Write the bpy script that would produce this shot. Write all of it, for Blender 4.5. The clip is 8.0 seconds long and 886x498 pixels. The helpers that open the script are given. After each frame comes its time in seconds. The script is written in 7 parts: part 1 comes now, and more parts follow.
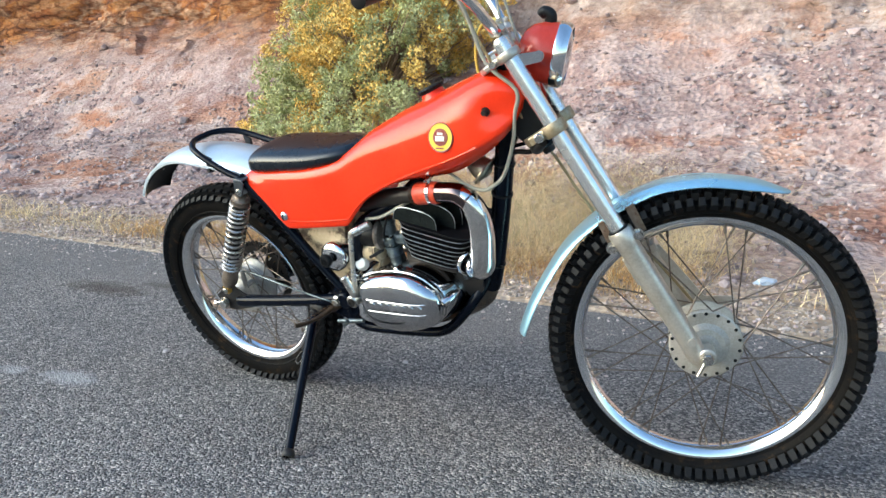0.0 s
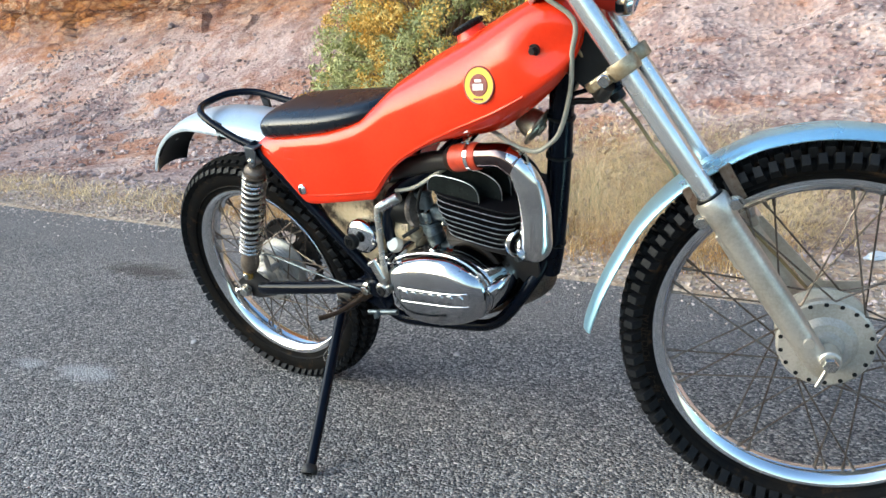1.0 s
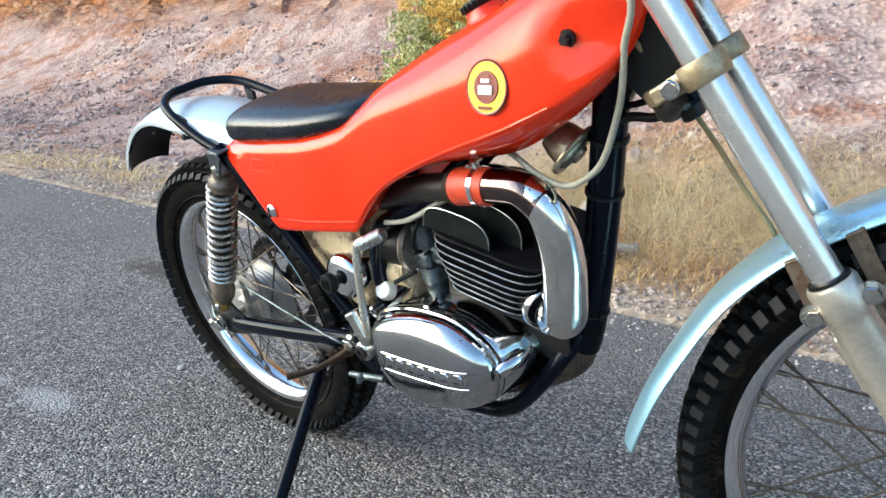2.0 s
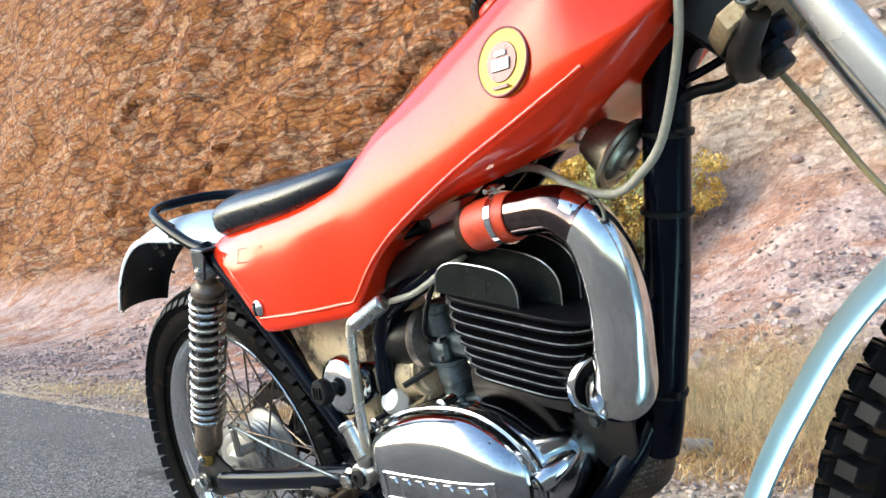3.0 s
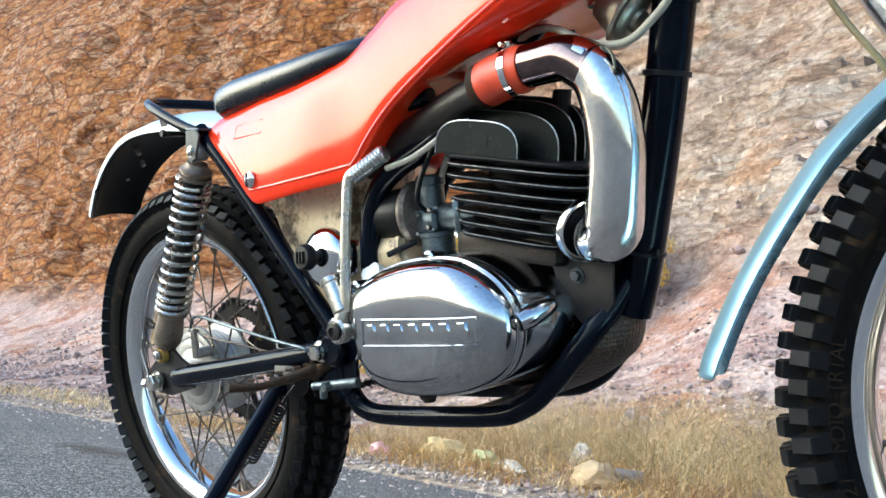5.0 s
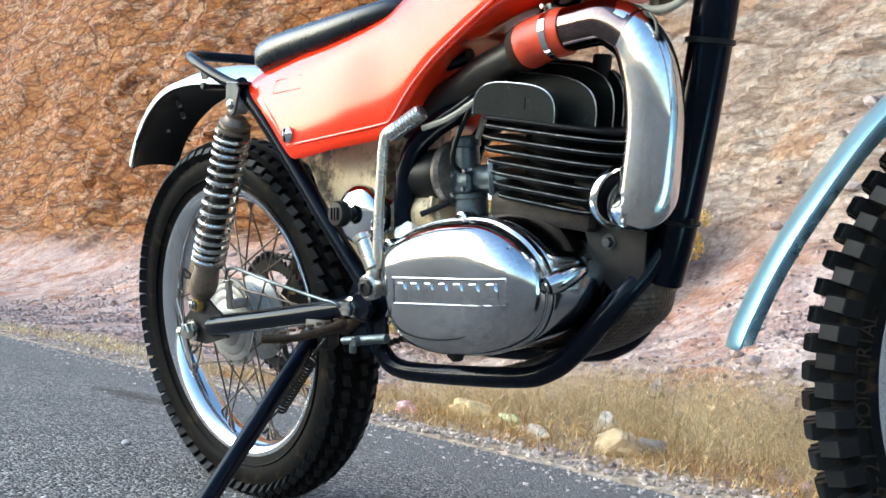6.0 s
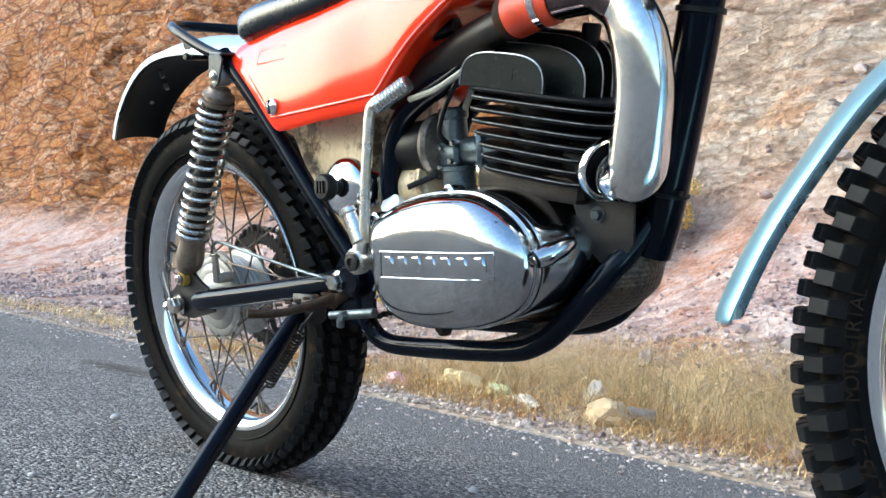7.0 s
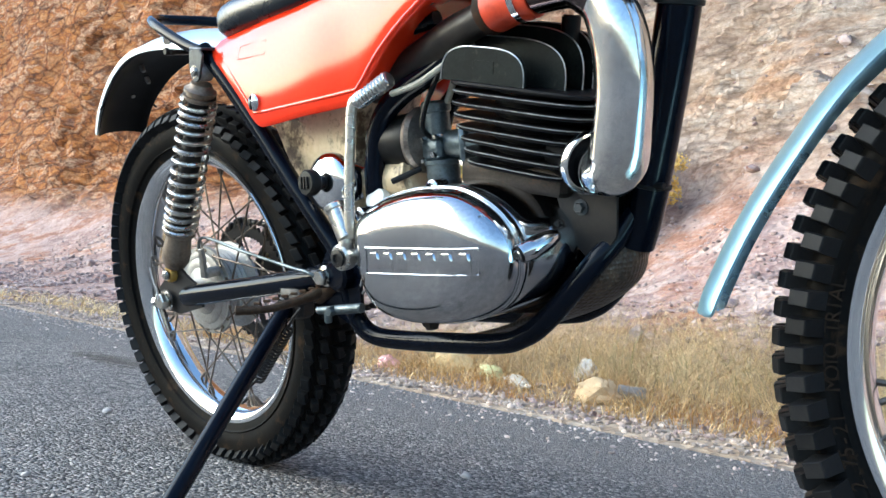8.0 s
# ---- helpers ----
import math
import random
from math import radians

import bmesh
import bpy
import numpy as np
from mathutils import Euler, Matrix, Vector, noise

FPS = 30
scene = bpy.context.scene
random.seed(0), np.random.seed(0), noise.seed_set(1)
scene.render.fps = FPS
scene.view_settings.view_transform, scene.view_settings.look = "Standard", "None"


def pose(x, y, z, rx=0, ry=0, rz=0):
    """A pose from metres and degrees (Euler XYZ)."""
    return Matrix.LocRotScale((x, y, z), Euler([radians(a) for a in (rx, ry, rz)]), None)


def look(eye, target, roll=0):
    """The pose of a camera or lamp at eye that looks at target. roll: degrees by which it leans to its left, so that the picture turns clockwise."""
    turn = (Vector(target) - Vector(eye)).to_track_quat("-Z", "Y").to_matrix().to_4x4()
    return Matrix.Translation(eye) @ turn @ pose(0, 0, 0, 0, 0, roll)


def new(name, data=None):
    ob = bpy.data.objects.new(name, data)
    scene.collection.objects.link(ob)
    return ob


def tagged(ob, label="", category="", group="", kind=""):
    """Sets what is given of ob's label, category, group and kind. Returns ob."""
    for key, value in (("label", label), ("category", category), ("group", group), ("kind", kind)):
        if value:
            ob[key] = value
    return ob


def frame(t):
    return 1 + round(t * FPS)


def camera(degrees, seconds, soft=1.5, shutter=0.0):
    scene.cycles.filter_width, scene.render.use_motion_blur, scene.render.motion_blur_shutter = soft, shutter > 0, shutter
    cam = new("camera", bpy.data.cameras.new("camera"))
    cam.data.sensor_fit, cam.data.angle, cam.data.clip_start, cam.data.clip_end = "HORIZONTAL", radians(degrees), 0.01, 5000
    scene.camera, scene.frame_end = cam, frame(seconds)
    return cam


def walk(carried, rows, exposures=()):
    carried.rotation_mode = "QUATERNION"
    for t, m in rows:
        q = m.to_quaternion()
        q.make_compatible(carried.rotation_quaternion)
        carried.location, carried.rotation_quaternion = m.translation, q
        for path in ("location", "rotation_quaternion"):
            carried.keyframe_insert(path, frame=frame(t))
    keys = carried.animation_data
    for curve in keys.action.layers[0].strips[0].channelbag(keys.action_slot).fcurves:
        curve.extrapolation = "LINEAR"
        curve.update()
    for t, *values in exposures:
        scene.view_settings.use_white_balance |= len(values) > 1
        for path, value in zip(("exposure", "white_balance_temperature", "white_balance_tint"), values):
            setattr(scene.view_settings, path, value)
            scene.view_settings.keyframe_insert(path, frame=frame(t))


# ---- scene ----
cam = camera(55.94, 8.0)
PATH = [
    (0, (0.1148, 0.1031, 0.8938), (0.0117, 2.0626, 0.5072), -0.80),
    (0.5, (0.1485, 0.2808, 0.8526), (-0.0884, 2.2182, 0.4163), -1.95),
    (1, (0.1561, 0.4602, 0.8279), (-0.1290, 2.3898, 0.3863), -2.72),
    (1.5, (0.1947, 0.6997, 0.8203), (-0.1830, 2.6037, 0.3386), -1.72),
    (1.7, (0.2042, 0.7941, 0.8358), (-0.2098, 2.6920, 0.3602), -0.73),
    (2.8, (0.2066, 1.1664, 0.6446), (-0.4037, 3.0661, 0.5086), -2.17),
    (3, (0.1835, 1.1743, 0.5622), (-0.4117, 3.0786, 0.7028), -1.79),
    (3.5, (0.1625, 1.1885, 0.3976), (-0.2196, 3.1191, 0.7540), 1.12),
    (4, (0.1449, 1.1804, 0.3444), (-0.2428, 3.1126, 0.6852), 0.20),
    (4.5, (0.1388, 1.1639, 0.2958), (-0.3307, 3.0797, 0.6264), 1.47),
    (4.7, (0.1331, 1.1509, 0.3059), (-0.3290, 3.0648, 0.6570), 3.34),
    (5.8, (0.1377, 1.1452, 0.3007), (-0.3687, 3.0641, 0.5484), 7.41),
    (6, (0.1366, 1.1424, 0.3005), (-0.3931, 3.0563, 0.5383), 7.65),
    (6.5, (0.1361, 1.1466, 0.3017), (-0.3747, 3.0699, 0.5025), 7.84),
    (7, (0.1368, 1.1532, 0.3062), (-0.3639, 3.0820, 0.4762), 7.24),
    (7.5, (0.1384, 1.1515, 0.3120), (-0.3932, 3.0697, 0.5067), 7.36),
    (8, (0.1413, 1.1489, 0.3253), (-0.3313, 3.0885, 0.4466), 5.85),
]
walk(cam, [(t, look(eye, target, roll)) for t, eye, target, roll in PATH],
     [(0.0, 1.48, 5820, 0), (1.7, 1.55, 5820, 0), (3.0, 1.62, 5950, 2), (3.5, 1.62, 5620, 1), (4.5, 1.62, 5600, 0), (6.0, 1.65, 5570, -1), (8.0, 1.69, 5540, 0)])

# ---- world and sun ----
world = bpy.data.worlds.new("world")
scene.world = world
world.use_nodes = True
wn = world.node_tree
sky = wn.nodes.new("ShaderNodeTexSky")
sky.sky_type = "NISHITA"
sky.sun_disc = False
sky.dust_density = 1.6
sky.sun_elevation = radians(22)
sky.sun_rotation = radians(254.5)
wn.links.new(sky.outputs["Color"], wn.nodes["Background"].inputs["Color"])
wn.nodes["Background"].inputs["Strength"].default_value = 0.15
sun = new("sun", bpy.data.lights.new("sun", "SUN"))
sun.data.energy, sun.data.angle, sun.data.color = 0.85, radians(60), (1.0, 0.99, 0.98)
sun.matrix_world = look((-8.3, -2.3, 3.45), (0, 0, 0))

# ---- building tools ----
def link(nt, a, b):
    nt.links.new(a, b)


def surface(name, c1, c2, rough=0.5, metal=0.0, scale=6.0, fine=60.0, bump=0.1, dist=0.002, rough2=None, c3=None, c3_at=0.62,
            coat=0.0, spec=0.5, island=0.0):
    """A two-scale procedural surface: broad patches of c1 and c2, fine grain, optional stains of c3, fine relief."""
    m = bpy.data.materials.new(name)
    m.use_nodes = True
    nt = m.node_tree
    b = nt.nodes["Principled BSDF"]
    tc = nt.nodes.new("ShaderNodeTexCoord")
    n1 = nt.nodes.new("ShaderNodeTexNoise")
    n1.inputs["Scale"].default_value, n1.inputs["Detail"].default_value, n1.inputs["Roughness"].default_value = scale, 5, 0.6
    n2 = nt.nodes.new("ShaderNodeTexNoise")
    n2.inputs["Scale"].default_value, n2.inputs["Detail"].default_value, n2.inputs["Roughness"].default_value = fine, 4, 0.65
    link(nt, tc.outputs["Object"], n1.inputs["Vector"])
    link(nt, tc.outputs["Object"], n2.inputs["Vector"])
    add = nt.nodes.new("ShaderNodeMath")
    add.operation = "MULTIPLY_ADD"
    link(nt, n2.outputs["Fac"], add.inputs[0])
    add.inputs[1].default_value = 0.5
    sub = nt.nodes.new("ShaderNodeMath")
    sub.operation = "SUBTRACT"
    link(nt, n1.outputs["Fac"], sub.inputs[0])
    sub.inputs[1].default_value = 0.25
    link(nt, sub.outputs[0], add.inputs[2])
    ramp = nt.nodes.new("ShaderNodeValToRGB")
    ramp.color_ramp.elements[0].position, ramp.color_ramp.elements[1].position = 0.38, 0.62
    ramp.color_ramp.elements[0].color, ramp.color_ramp.elements[1].color = (*c1, 1), (*c2, 1)
    link(nt, add.outputs[0], ramp.inputs["Fac"])
    col = ramp.outputs["Color"]
    if c3:
        n3 = nt.nodes.new("ShaderNodeTexNoise")
        n3.inputs["Scale"].default_value, n3.inputs["Detail"].default_value, n3.inputs["Roughness"].default_value = scale * 2.3, 6, 0.7
        link(nt, tc.outputs["Object"], n3.inputs["Vector"])
        mr = nt.nodes.new("ShaderNodeMapRange")
        mr.inputs["From Min"].default_value, mr.inputs["From Max"].default_value = c3_at, c3_at + 0.1
        link(nt, n3.outputs["Fac"], mr.inputs["Value"])
        mx = nt.nodes.new("ShaderNodeMix")
        mx.data_type = "RGBA"
        link(nt, mr.outputs["Result"], mx.inputs["Factor"])
        link(nt, col, mx.inputs["A"])
        mx.inputs["B"].default_value = (*c3, 1)
        col = mx.outputs["Result"]
    if island:
        ob = nt.nodes.new("ShaderNodeObjectInfo")
        ge = nt.nodes.new("ShaderNodeNewGeometry")
        s2 = nt.nodes.new("ShaderNodeMath")
        s2.operation = "ADD"
        link(nt, ob.outputs["Random"], s2.inputs[0])
        link(nt, ge.outputs["Random Per Island"], s2.inputs[1])
        fr = nt.nodes.new("ShaderNodeMath")
        fr.operation = "FRACT"
        link(nt, s2.outputs[0], fr.inputs[0])
        mr2 = nt.nodes.new("ShaderNodeMapRange")
        mr2.inputs["To Min"].default_value, mr2.inputs["To Max"].default_value = 1 - island, 1 + island
        link(nt, fr.outputs[0], mr2.inputs["Value"])
        hs = nt.nodes.new("ShaderNodeHueSaturation")
        link(nt, mr2.outputs["Result"], hs.inputs["Value"])
        link(nt, col, hs.inputs["Color"])
        col = hs.outputs["Color"]
    link(nt, col, b.inputs["Base Color"])
    b.inputs["Metallic"].default_value = metal
    b.inputs["Coat Weight"].default_value = coat
    b.inputs["Coat Roughness"].default_value = 0.04
    b.inputs["Specular IOR Level"].default_value = spec
    mr3 = nt.nodes.new("ShaderNodeMapRange")
    mr3.inputs["From Min"].default_value, mr3.inputs["From Max"].default_value = 0.35, 0.65
    mr3.inputs["To Min"].default_value = rough
    mr3.inputs["To Max"].default_value = rough2 if rough2 is not None else min(1, rough * 1.35)
    link(nt, n1.outputs["Fac"], mr3.inputs["Value"])
    link(nt, mr3.outputs["Result"], b.inputs["Roughness"])
    if bump:
        bp = nt.nodes.new("ShaderNodeBump")
        bp.inputs["Strength"].default_value, bp.inputs["Distance"].default_value = bump, dist
        link(nt, n2.outputs["Fac"], bp.inputs["Height"])
        link(nt, bp.outputs["Normal"], b.inputs["Normal"])
    return m


def mesh_of(name, bm, material, smooth=True, sharp=40):
    bmesh.ops.recalc_face_normals(bm, faces=bm.faces)
    me = bpy.data.meshes.new(name)
    bm.to_mesh(me)
    bm.free()
    me.materials.append(material)
    if smooth:
        me.shade_smooth()
        me.set_sharp_from_angle(angle=radians(sharp))
    return me


def part(name, bm, material, parent=None, label="", smooth=True, sharp=40):
    ob = new(name, mesh_of(name, bm, material, smooth, sharp))
    ob.parent = parent
    return tagged(ob, label)


def piece(name, me, parent, m):
    ob = new(name, me)
    ob.parent = parent
    ob.matrix_basis = m
    return ob


def curve_points(pts, n=6, closed=False):
    """Points on a smooth curve (Catmull-Rom) through pts."""
    p = [Vector(q) for q in pts]
    if n <= 1 or len(p) < 3:
        return p
    out, k = [], len(p)
    for i in range(k if closed else k - 1):
        a, b, c, d = (p[(i + j) % k] if closed else p[min(max(i + j, 0), k - 1)] for j in (-1, 0, 1, 2))
        for s in range(n):
            t = s / n
            out.append(0.5 * (2 * b + (c - a) * t + (2 * a - 5 * b + 4 * c - d) * t * t + (3 * b - a - 3 * c + d) * t ** 3))
    if not closed:
        out.append(p[-1])
    return out


def skin(bm, rings, cap=True, closed=False):
    """Faces between rings of points (all of one length)."""
    vs = [[bm.verts.new(q) for q in r] for r in rings]
    k = len(vs[0])
    for i in range(len(vs) if closed else len(vs) - 1):
        a, b = vs[i], vs[(i + 1) % len(vs)]
        for j in range(k):
            bm.faces.new((a[j], a[(j + 1) % k], b[(j + 1) % k], b[j]))
    if cap and not closed:
        bm.faces.new(vs[0][::-1])
        bm.faces.new(vs[-1])
    return bm


def sweep(bm, pts, radius, seg=12, n=6, closed=False, flat=1.0):
    """A tube of the given radius (or radii, one a point) along a smooth curve. flat: its second radius as a share of the first."""
    p = curve_points(pts, n, closed)
    if not hasattr(radius, "__len__"):
        radius = [radius] * len(pts)
    step = (len(p) - (0 if closed else 1)) / (len(pts) - (0 if closed else 1))
    rings, side = [], None
    for i, q in enumerate(p):
        a, b = (p[i - 1], p[(i + 1) % len(p)]) if closed else (p[max(i - 1, 0)], p[min(i + 1, len(p) - 1)])
        d = (b - a).normalized()
        if side is None:
            side = d.orthogonal().normalized()
        side = (side - d * side.dot(d)).normalized()
        up = d.cross(side)
        f = i / step
        j = min(int(f), len(radius) - 1)
        r = radius[j] + (radius[(j + 1) % len(radius) if closed else min(j + 1, len(radius) - 1)] - radius[j]) * (f - j)
        rings.append([q + r * (math.cos(2 * math.pi * s / seg) * side + flat * math.sin(2 * math.pi * s / seg) * up) for s in range(seg)])
    return skin(bm, rings, True, closed)


def axis_matrix(p, q):
    """A pose at p whose z points to q."""
    p, q = Vector(p), Vector(q)
    return Matrix.Translation(p) @ (q - p).to_track_quat("Z", "Y").to_matrix().to_4x4()


def lathe(bm, profile, m=None, seg=48, closed=False):
    """A turned body: profile of (radius, height) round the z axis of m."""
    m = m or Matrix()
    rings = []
    for r, h in profile:
        rings.append([m @ Vector((max(r, 1e-4) * math.cos(2 * math.pi * s / seg), max(r, 1e-4) * math.sin(2 * math.pi * s / seg), h)) for s in range(seg)])
    return skin(bm, rings, not closed, closed)


def rod(bm, p, q, r, seg=14, bevel=0.0):
    """A round bar from p to q with softened ends."""
    d = (Vector(q) - Vector(p)).length
    e = bevel or min(r * 0.18, d * 0.2)
    return lathe(bm, [(r - e, 0), (r, e), (r, d - e), (r - e, d)], axis_matrix(p, q), seg)


def slab(bm, outline, d0, d1, m=None, bevel=0.0015):
    """A plate: an outline in x and y between the heights d0 and d1, edges softened."""
    m = m or Matrix()
    c = Vector((sum(x for x, _ in outline) / len(outline), sum(y for _, y in outline) / len(outline)))
    span = max((Vector(o) - c).length for o in outline)
    f = 1 - bevel / span
    rings = []
    for s, d in ((f, d0), (1, d0 + bevel), (1, d1 - bevel), (f, d1)):
        rings.append([m @ Vector((c.x + (x - c.x) * s, c.y + (y - c.y) * s, d)) for x, y in outline])
    return skin(bm, rings)


def box(bm, size, m=None, bevel=0.002):
    x, y, z = (s / 2 for s in size)
    b = min(bevel, x * 0.8, y * 0.8)
    return slab(bm, [(-x, -y + b), (-x + b, -y), (x - b, -y), (x, -y + b), (x, y - b), (x - b, y), (-x + b, y), (-x, y - b)], -z, z, m, min(bevel, z * 0.8))


def hexagon(bm, p, q, r):
    d = (Vector(q) - Vector(p)).length
    return lathe(bm, [(r * 0.9, 0), (r, 0.15 * d), (r, 0.85 * d), (r * 0.86, d)], axis_matrix(p, q), 6)


def coil(bm, p, q, radius, wire, turns, seg=6, per=20, tight=0.0):
    """A helical spring from p to q."""
    m, d = axis_matrix(p, q), (Vector(q) - Vector(p)).length
    n = int(turns * per)
    pts = []
    for i in range(n + 1):
        f = i / n
        g = f + tight * math.sin(2 * math.pi * f) / (2 * math.pi)
        a = 2 * math.pi * turns * f
        pts.append(m @ Vector((radius * math.cos(a), radius * math.sin(a), d * g)))
    return sweep(bm, pts, wire, seg, 1)


def lerp_table(table, x):
    """Linear look-up in rows whose first entry is x; gives the rest of the row."""
    if x <= table[0][0]:
        return table[0][1:]
    for a, b in zip(table, table[1:]):
        if x <= b[0]:
            f = (x - a[0]) / (b[0] - a[0])
            return tuple(u + (v - u) * f for u, v in zip(a[1:], b[1:]))
    return table[-1][1:]


def smooth_table(table, x):
    """The same, on a smooth curve through the rows."""
    if x <= table[0][0]:
        return table[0][1:]
    if x >= table[-1][0]:
        return table[-1][1:]
    i = max(k for k in range(len(table) - 1) if table[k][0] <= x)
    a, b, c, d = (table[min(max(i + j, 0), len(table) - 1)] for j in (-1, 0, 1, 2))
    h = c[0] - b[0]
    t = (x - b[0]) / h
    out = []
    for u, v, w, z in zip(a[1:], b[1:], c[1:], d[1:]):
        m1 = (w - u) / max(c[0] - a[0], 1e-6) * h
        m2 = (z - v) / max(d[0] - b[0], 1e-6) * h
        out.append((2 * t**3 - 3 * t**2 + 1) * v + (t**3 - 2 * t**2 + t) * m1 + (3 * t**2 - 2 * t**3) * w + (t**3 - t**2) * m2)
    return tuple(out)

# ---- materials of the motorcycle ----
RED = surface("red_paint", (0.72, 0.030, 0.006), (0.77, 0.038, 0.008), 0.12, 0, 4, 160, 0, 0.0005, 0.18, coat=0.34, spec=0.16)
RED.node_tree.nodes["Principled BSDF"].inputs["Coat Roughness"].default_value = 0.09
# duller red: the headlamp's shaded side is put into its colour
LAMP_RED = surface("shaded_lamp_red", (0.42, 0.034, 0.020), (0.48, 0.042, 0.026), 0.20, 0, 6, 160, 0, 0.0005, 0.3, coat=0.3, spec=0.2)
CHROME = surface("chrome", (0.80, 0.80, 0.80), (0.72, 0.73, 0.74), 0.04, 1, 9, 150, 0, 0.0005, 0.12)
DULL_CHROME = surface("dull_chrome", (0.62, 0.60, 0.56), (0.48, 0.45, 0.40), 0.16, 1, 14, 180, 0.05, 0.0005, 0.34, (0.22, 0.13, 0.07), 0.66)
POLISHED = surface("polished_aluminium", (0.58, 0.58, 0.59), (0.46, 0.46, 0.47), 0.07, 1, 9, 260, 0.02, 0.0004, 0.14, (0.30, 0.28, 0.26), 0.70)
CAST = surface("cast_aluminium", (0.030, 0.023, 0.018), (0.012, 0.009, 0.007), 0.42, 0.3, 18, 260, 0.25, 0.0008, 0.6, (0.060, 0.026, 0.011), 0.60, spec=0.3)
ALLOY = surface("grey_alloy", (0.38, 0.37, 0.35), (0.27, 0.255, 0.235), 0.36, 0.45, 15, 240, 0.12, 0.0006, 0.5, (0.16, 0.11, 0.075), 0.68)
CAST_BLUE = surface("cast_zinc", (0.15, 0.18, 0.195), (0.08, 0.095, 0.10), 0.30, 0.75, 22, 240, 0.2, 0.0008, 0.5, (0.07, 0.05, 0.035), 0.62)
FORK_ALLOY = surface("satin_alloy", (0.60, 0.55, 0.47), (0.46, 0.41, 0.33), 0.28, 0.7, 14, 200, 0.2, 0.0006, 0.44, (0.28, 0.22, 0.15), 0.66)
SATIN_TUBE = surface("satin_chrome", (0.84, 0.83, 0.80), (0.76, 0.74, 0.70), 0.22, 0.9, 14, 200, 0.03, 0.0004, 0.28, (0.74, 0.70, 0.64), 0.80)
HEADER = surface("dusty_chrome", (0.78, 0.77, 0.75), (0.60, 0.58, 0.55), 0.07, 1, 12, 150, 0.02, 0.0004, 0.18, (0.36, 0.28, 0.22), 0.70)
# chrome darkened to stand in for the tank's underside mirrored in it
NECK_CHROME = surface("tank_reflection_chrome", (0.20, 0.14, 0.13), (0.11, 0.085, 0.085), 0.06, 1, 16, 150, 0.02, 0.0004, 0.14, (0.16, 0.05, 0.05), 0.58)
# blue of the reflected sky is tinted into this metal's base colour
SKY_ALLOY = surface("sky_tinted_alloy", (0.47, 0.75, 0.90), (0.41, 0.68, 0.82), 0.24, 0.8, 6, 200, 0.05, 0.0005, 0.32)
PALE_ALLOY = surface("pale_mudguard_alloy", (0.70, 0.76, 0.80), (0.60, 0.66, 0.70), 0.28, 0.6, 6, 200, 0.05, 0.0005, 0.42)
BLACK_PAINT = surface("blue_black_frame_paint", (0.002, 0.003, 0.006), (0.003, 0.0045, 0.009), 0.08, 0, 10, 140, 0.04, 0.0005, 0.20, spec=0.12)
WORN_BLACK = surface("worn_black_paint", (0.012, 0.011, 0.011), (0.022, 0.018, 0.015), 0.36, 0.1, 22, 160, 0.15, 0.0008, 0.55, (0.09, 0.048, 0.022), 0.68, spec=0.35)
FIN_BLACK = surface("heat_black", (0.003, 0.003, 0.004), (0.006, 0.006, 0.007), 0.34, 0, 20, 240, 0.2, 0.0006, 0.50, spec=0.06)
FIN_EDGE = surface("bare_fin_edge", (0.66, 0.66, 0.65), (0.30, 0.30, 0.30), 0.28, 0.8, 60, 260, 0.1, 0.0005)
HEAD_GREY = surface("dusty_head_paint", (0.007, 0.0085, 0.008), (0.013, 0.0155, 0.0145), 0.45, 0, 30, 240, 0.3, 0.0008, 0.6, (0.040, 0.040, 0.032), 0.62, spec=0.08)
KICK = surface("worn_kick_steel", (0.70, 0.66, 0.58), (0.56, 0.48, 0.36), 0.24, 0.75, 30, 160, 0.08, 0.0006, 0.42, (0.16, 0.09, 0.04), 0.66)
RUST = surface("rusty_plate", (0.048, 0.022, 0.010), (0.020, 0.013, 0.010), 0.55, 0.2, 16, 180, 0.25, 0.001, 0.75, (0.015, 0.018, 0.022), 0.52, spec=0.1)
RUBBER = surface("tyre_rubber", (0.004, 0.004, 0.0042), (0.009, 0.0075, 0.006), 0.46, 0, 12, 190, 0.2, 0.0008, 0.66, (0.034, 0.021, 0.012), 0.56, spec=0.06)
LETTER = surface("dusty_letter_rubber", (0.020, 0.013, 0.008), (0.012, 0.008, 0.005), 0.6, 0, 20, 190, 0.1, 0.0005, 0.7, spec=0.1)
TREAD = surface("tread_rubber", (0.0072, 0.0075, 0.0086), (0.0130, 0.0126, 0.0122), 0.44, 0, 25, 190, 0.2, 0.0008, 0.65, spec=0.12, island=0.35)
VINYL = surface("black_vinyl", (0.003, 0.006, 0.010), (0.005, 0.008, 0.013), 0.24, 0, 8, 420, 0.15, 0.0005, 0.34, spec=0.5)
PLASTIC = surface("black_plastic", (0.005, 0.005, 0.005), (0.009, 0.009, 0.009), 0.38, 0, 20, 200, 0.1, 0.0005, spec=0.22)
CREAM = surface("cream_fibreglass", (0.66, 0.54, 0.36), (0.54, 0.42, 0.25), 0.35, 0, 7, 110, 0.06, 0.0008, 0.5, (0.10, 0.065, 0.038), 0.50)
SLEEVE = surface("red_silicone", (0.60, 0.060, 0.018), (0.45, 0.040, 0.012), 0.42, 0, 20, 120, 0.12, 0.0008, 0.55, (0.14, 0.02, 0.01), 0.66)
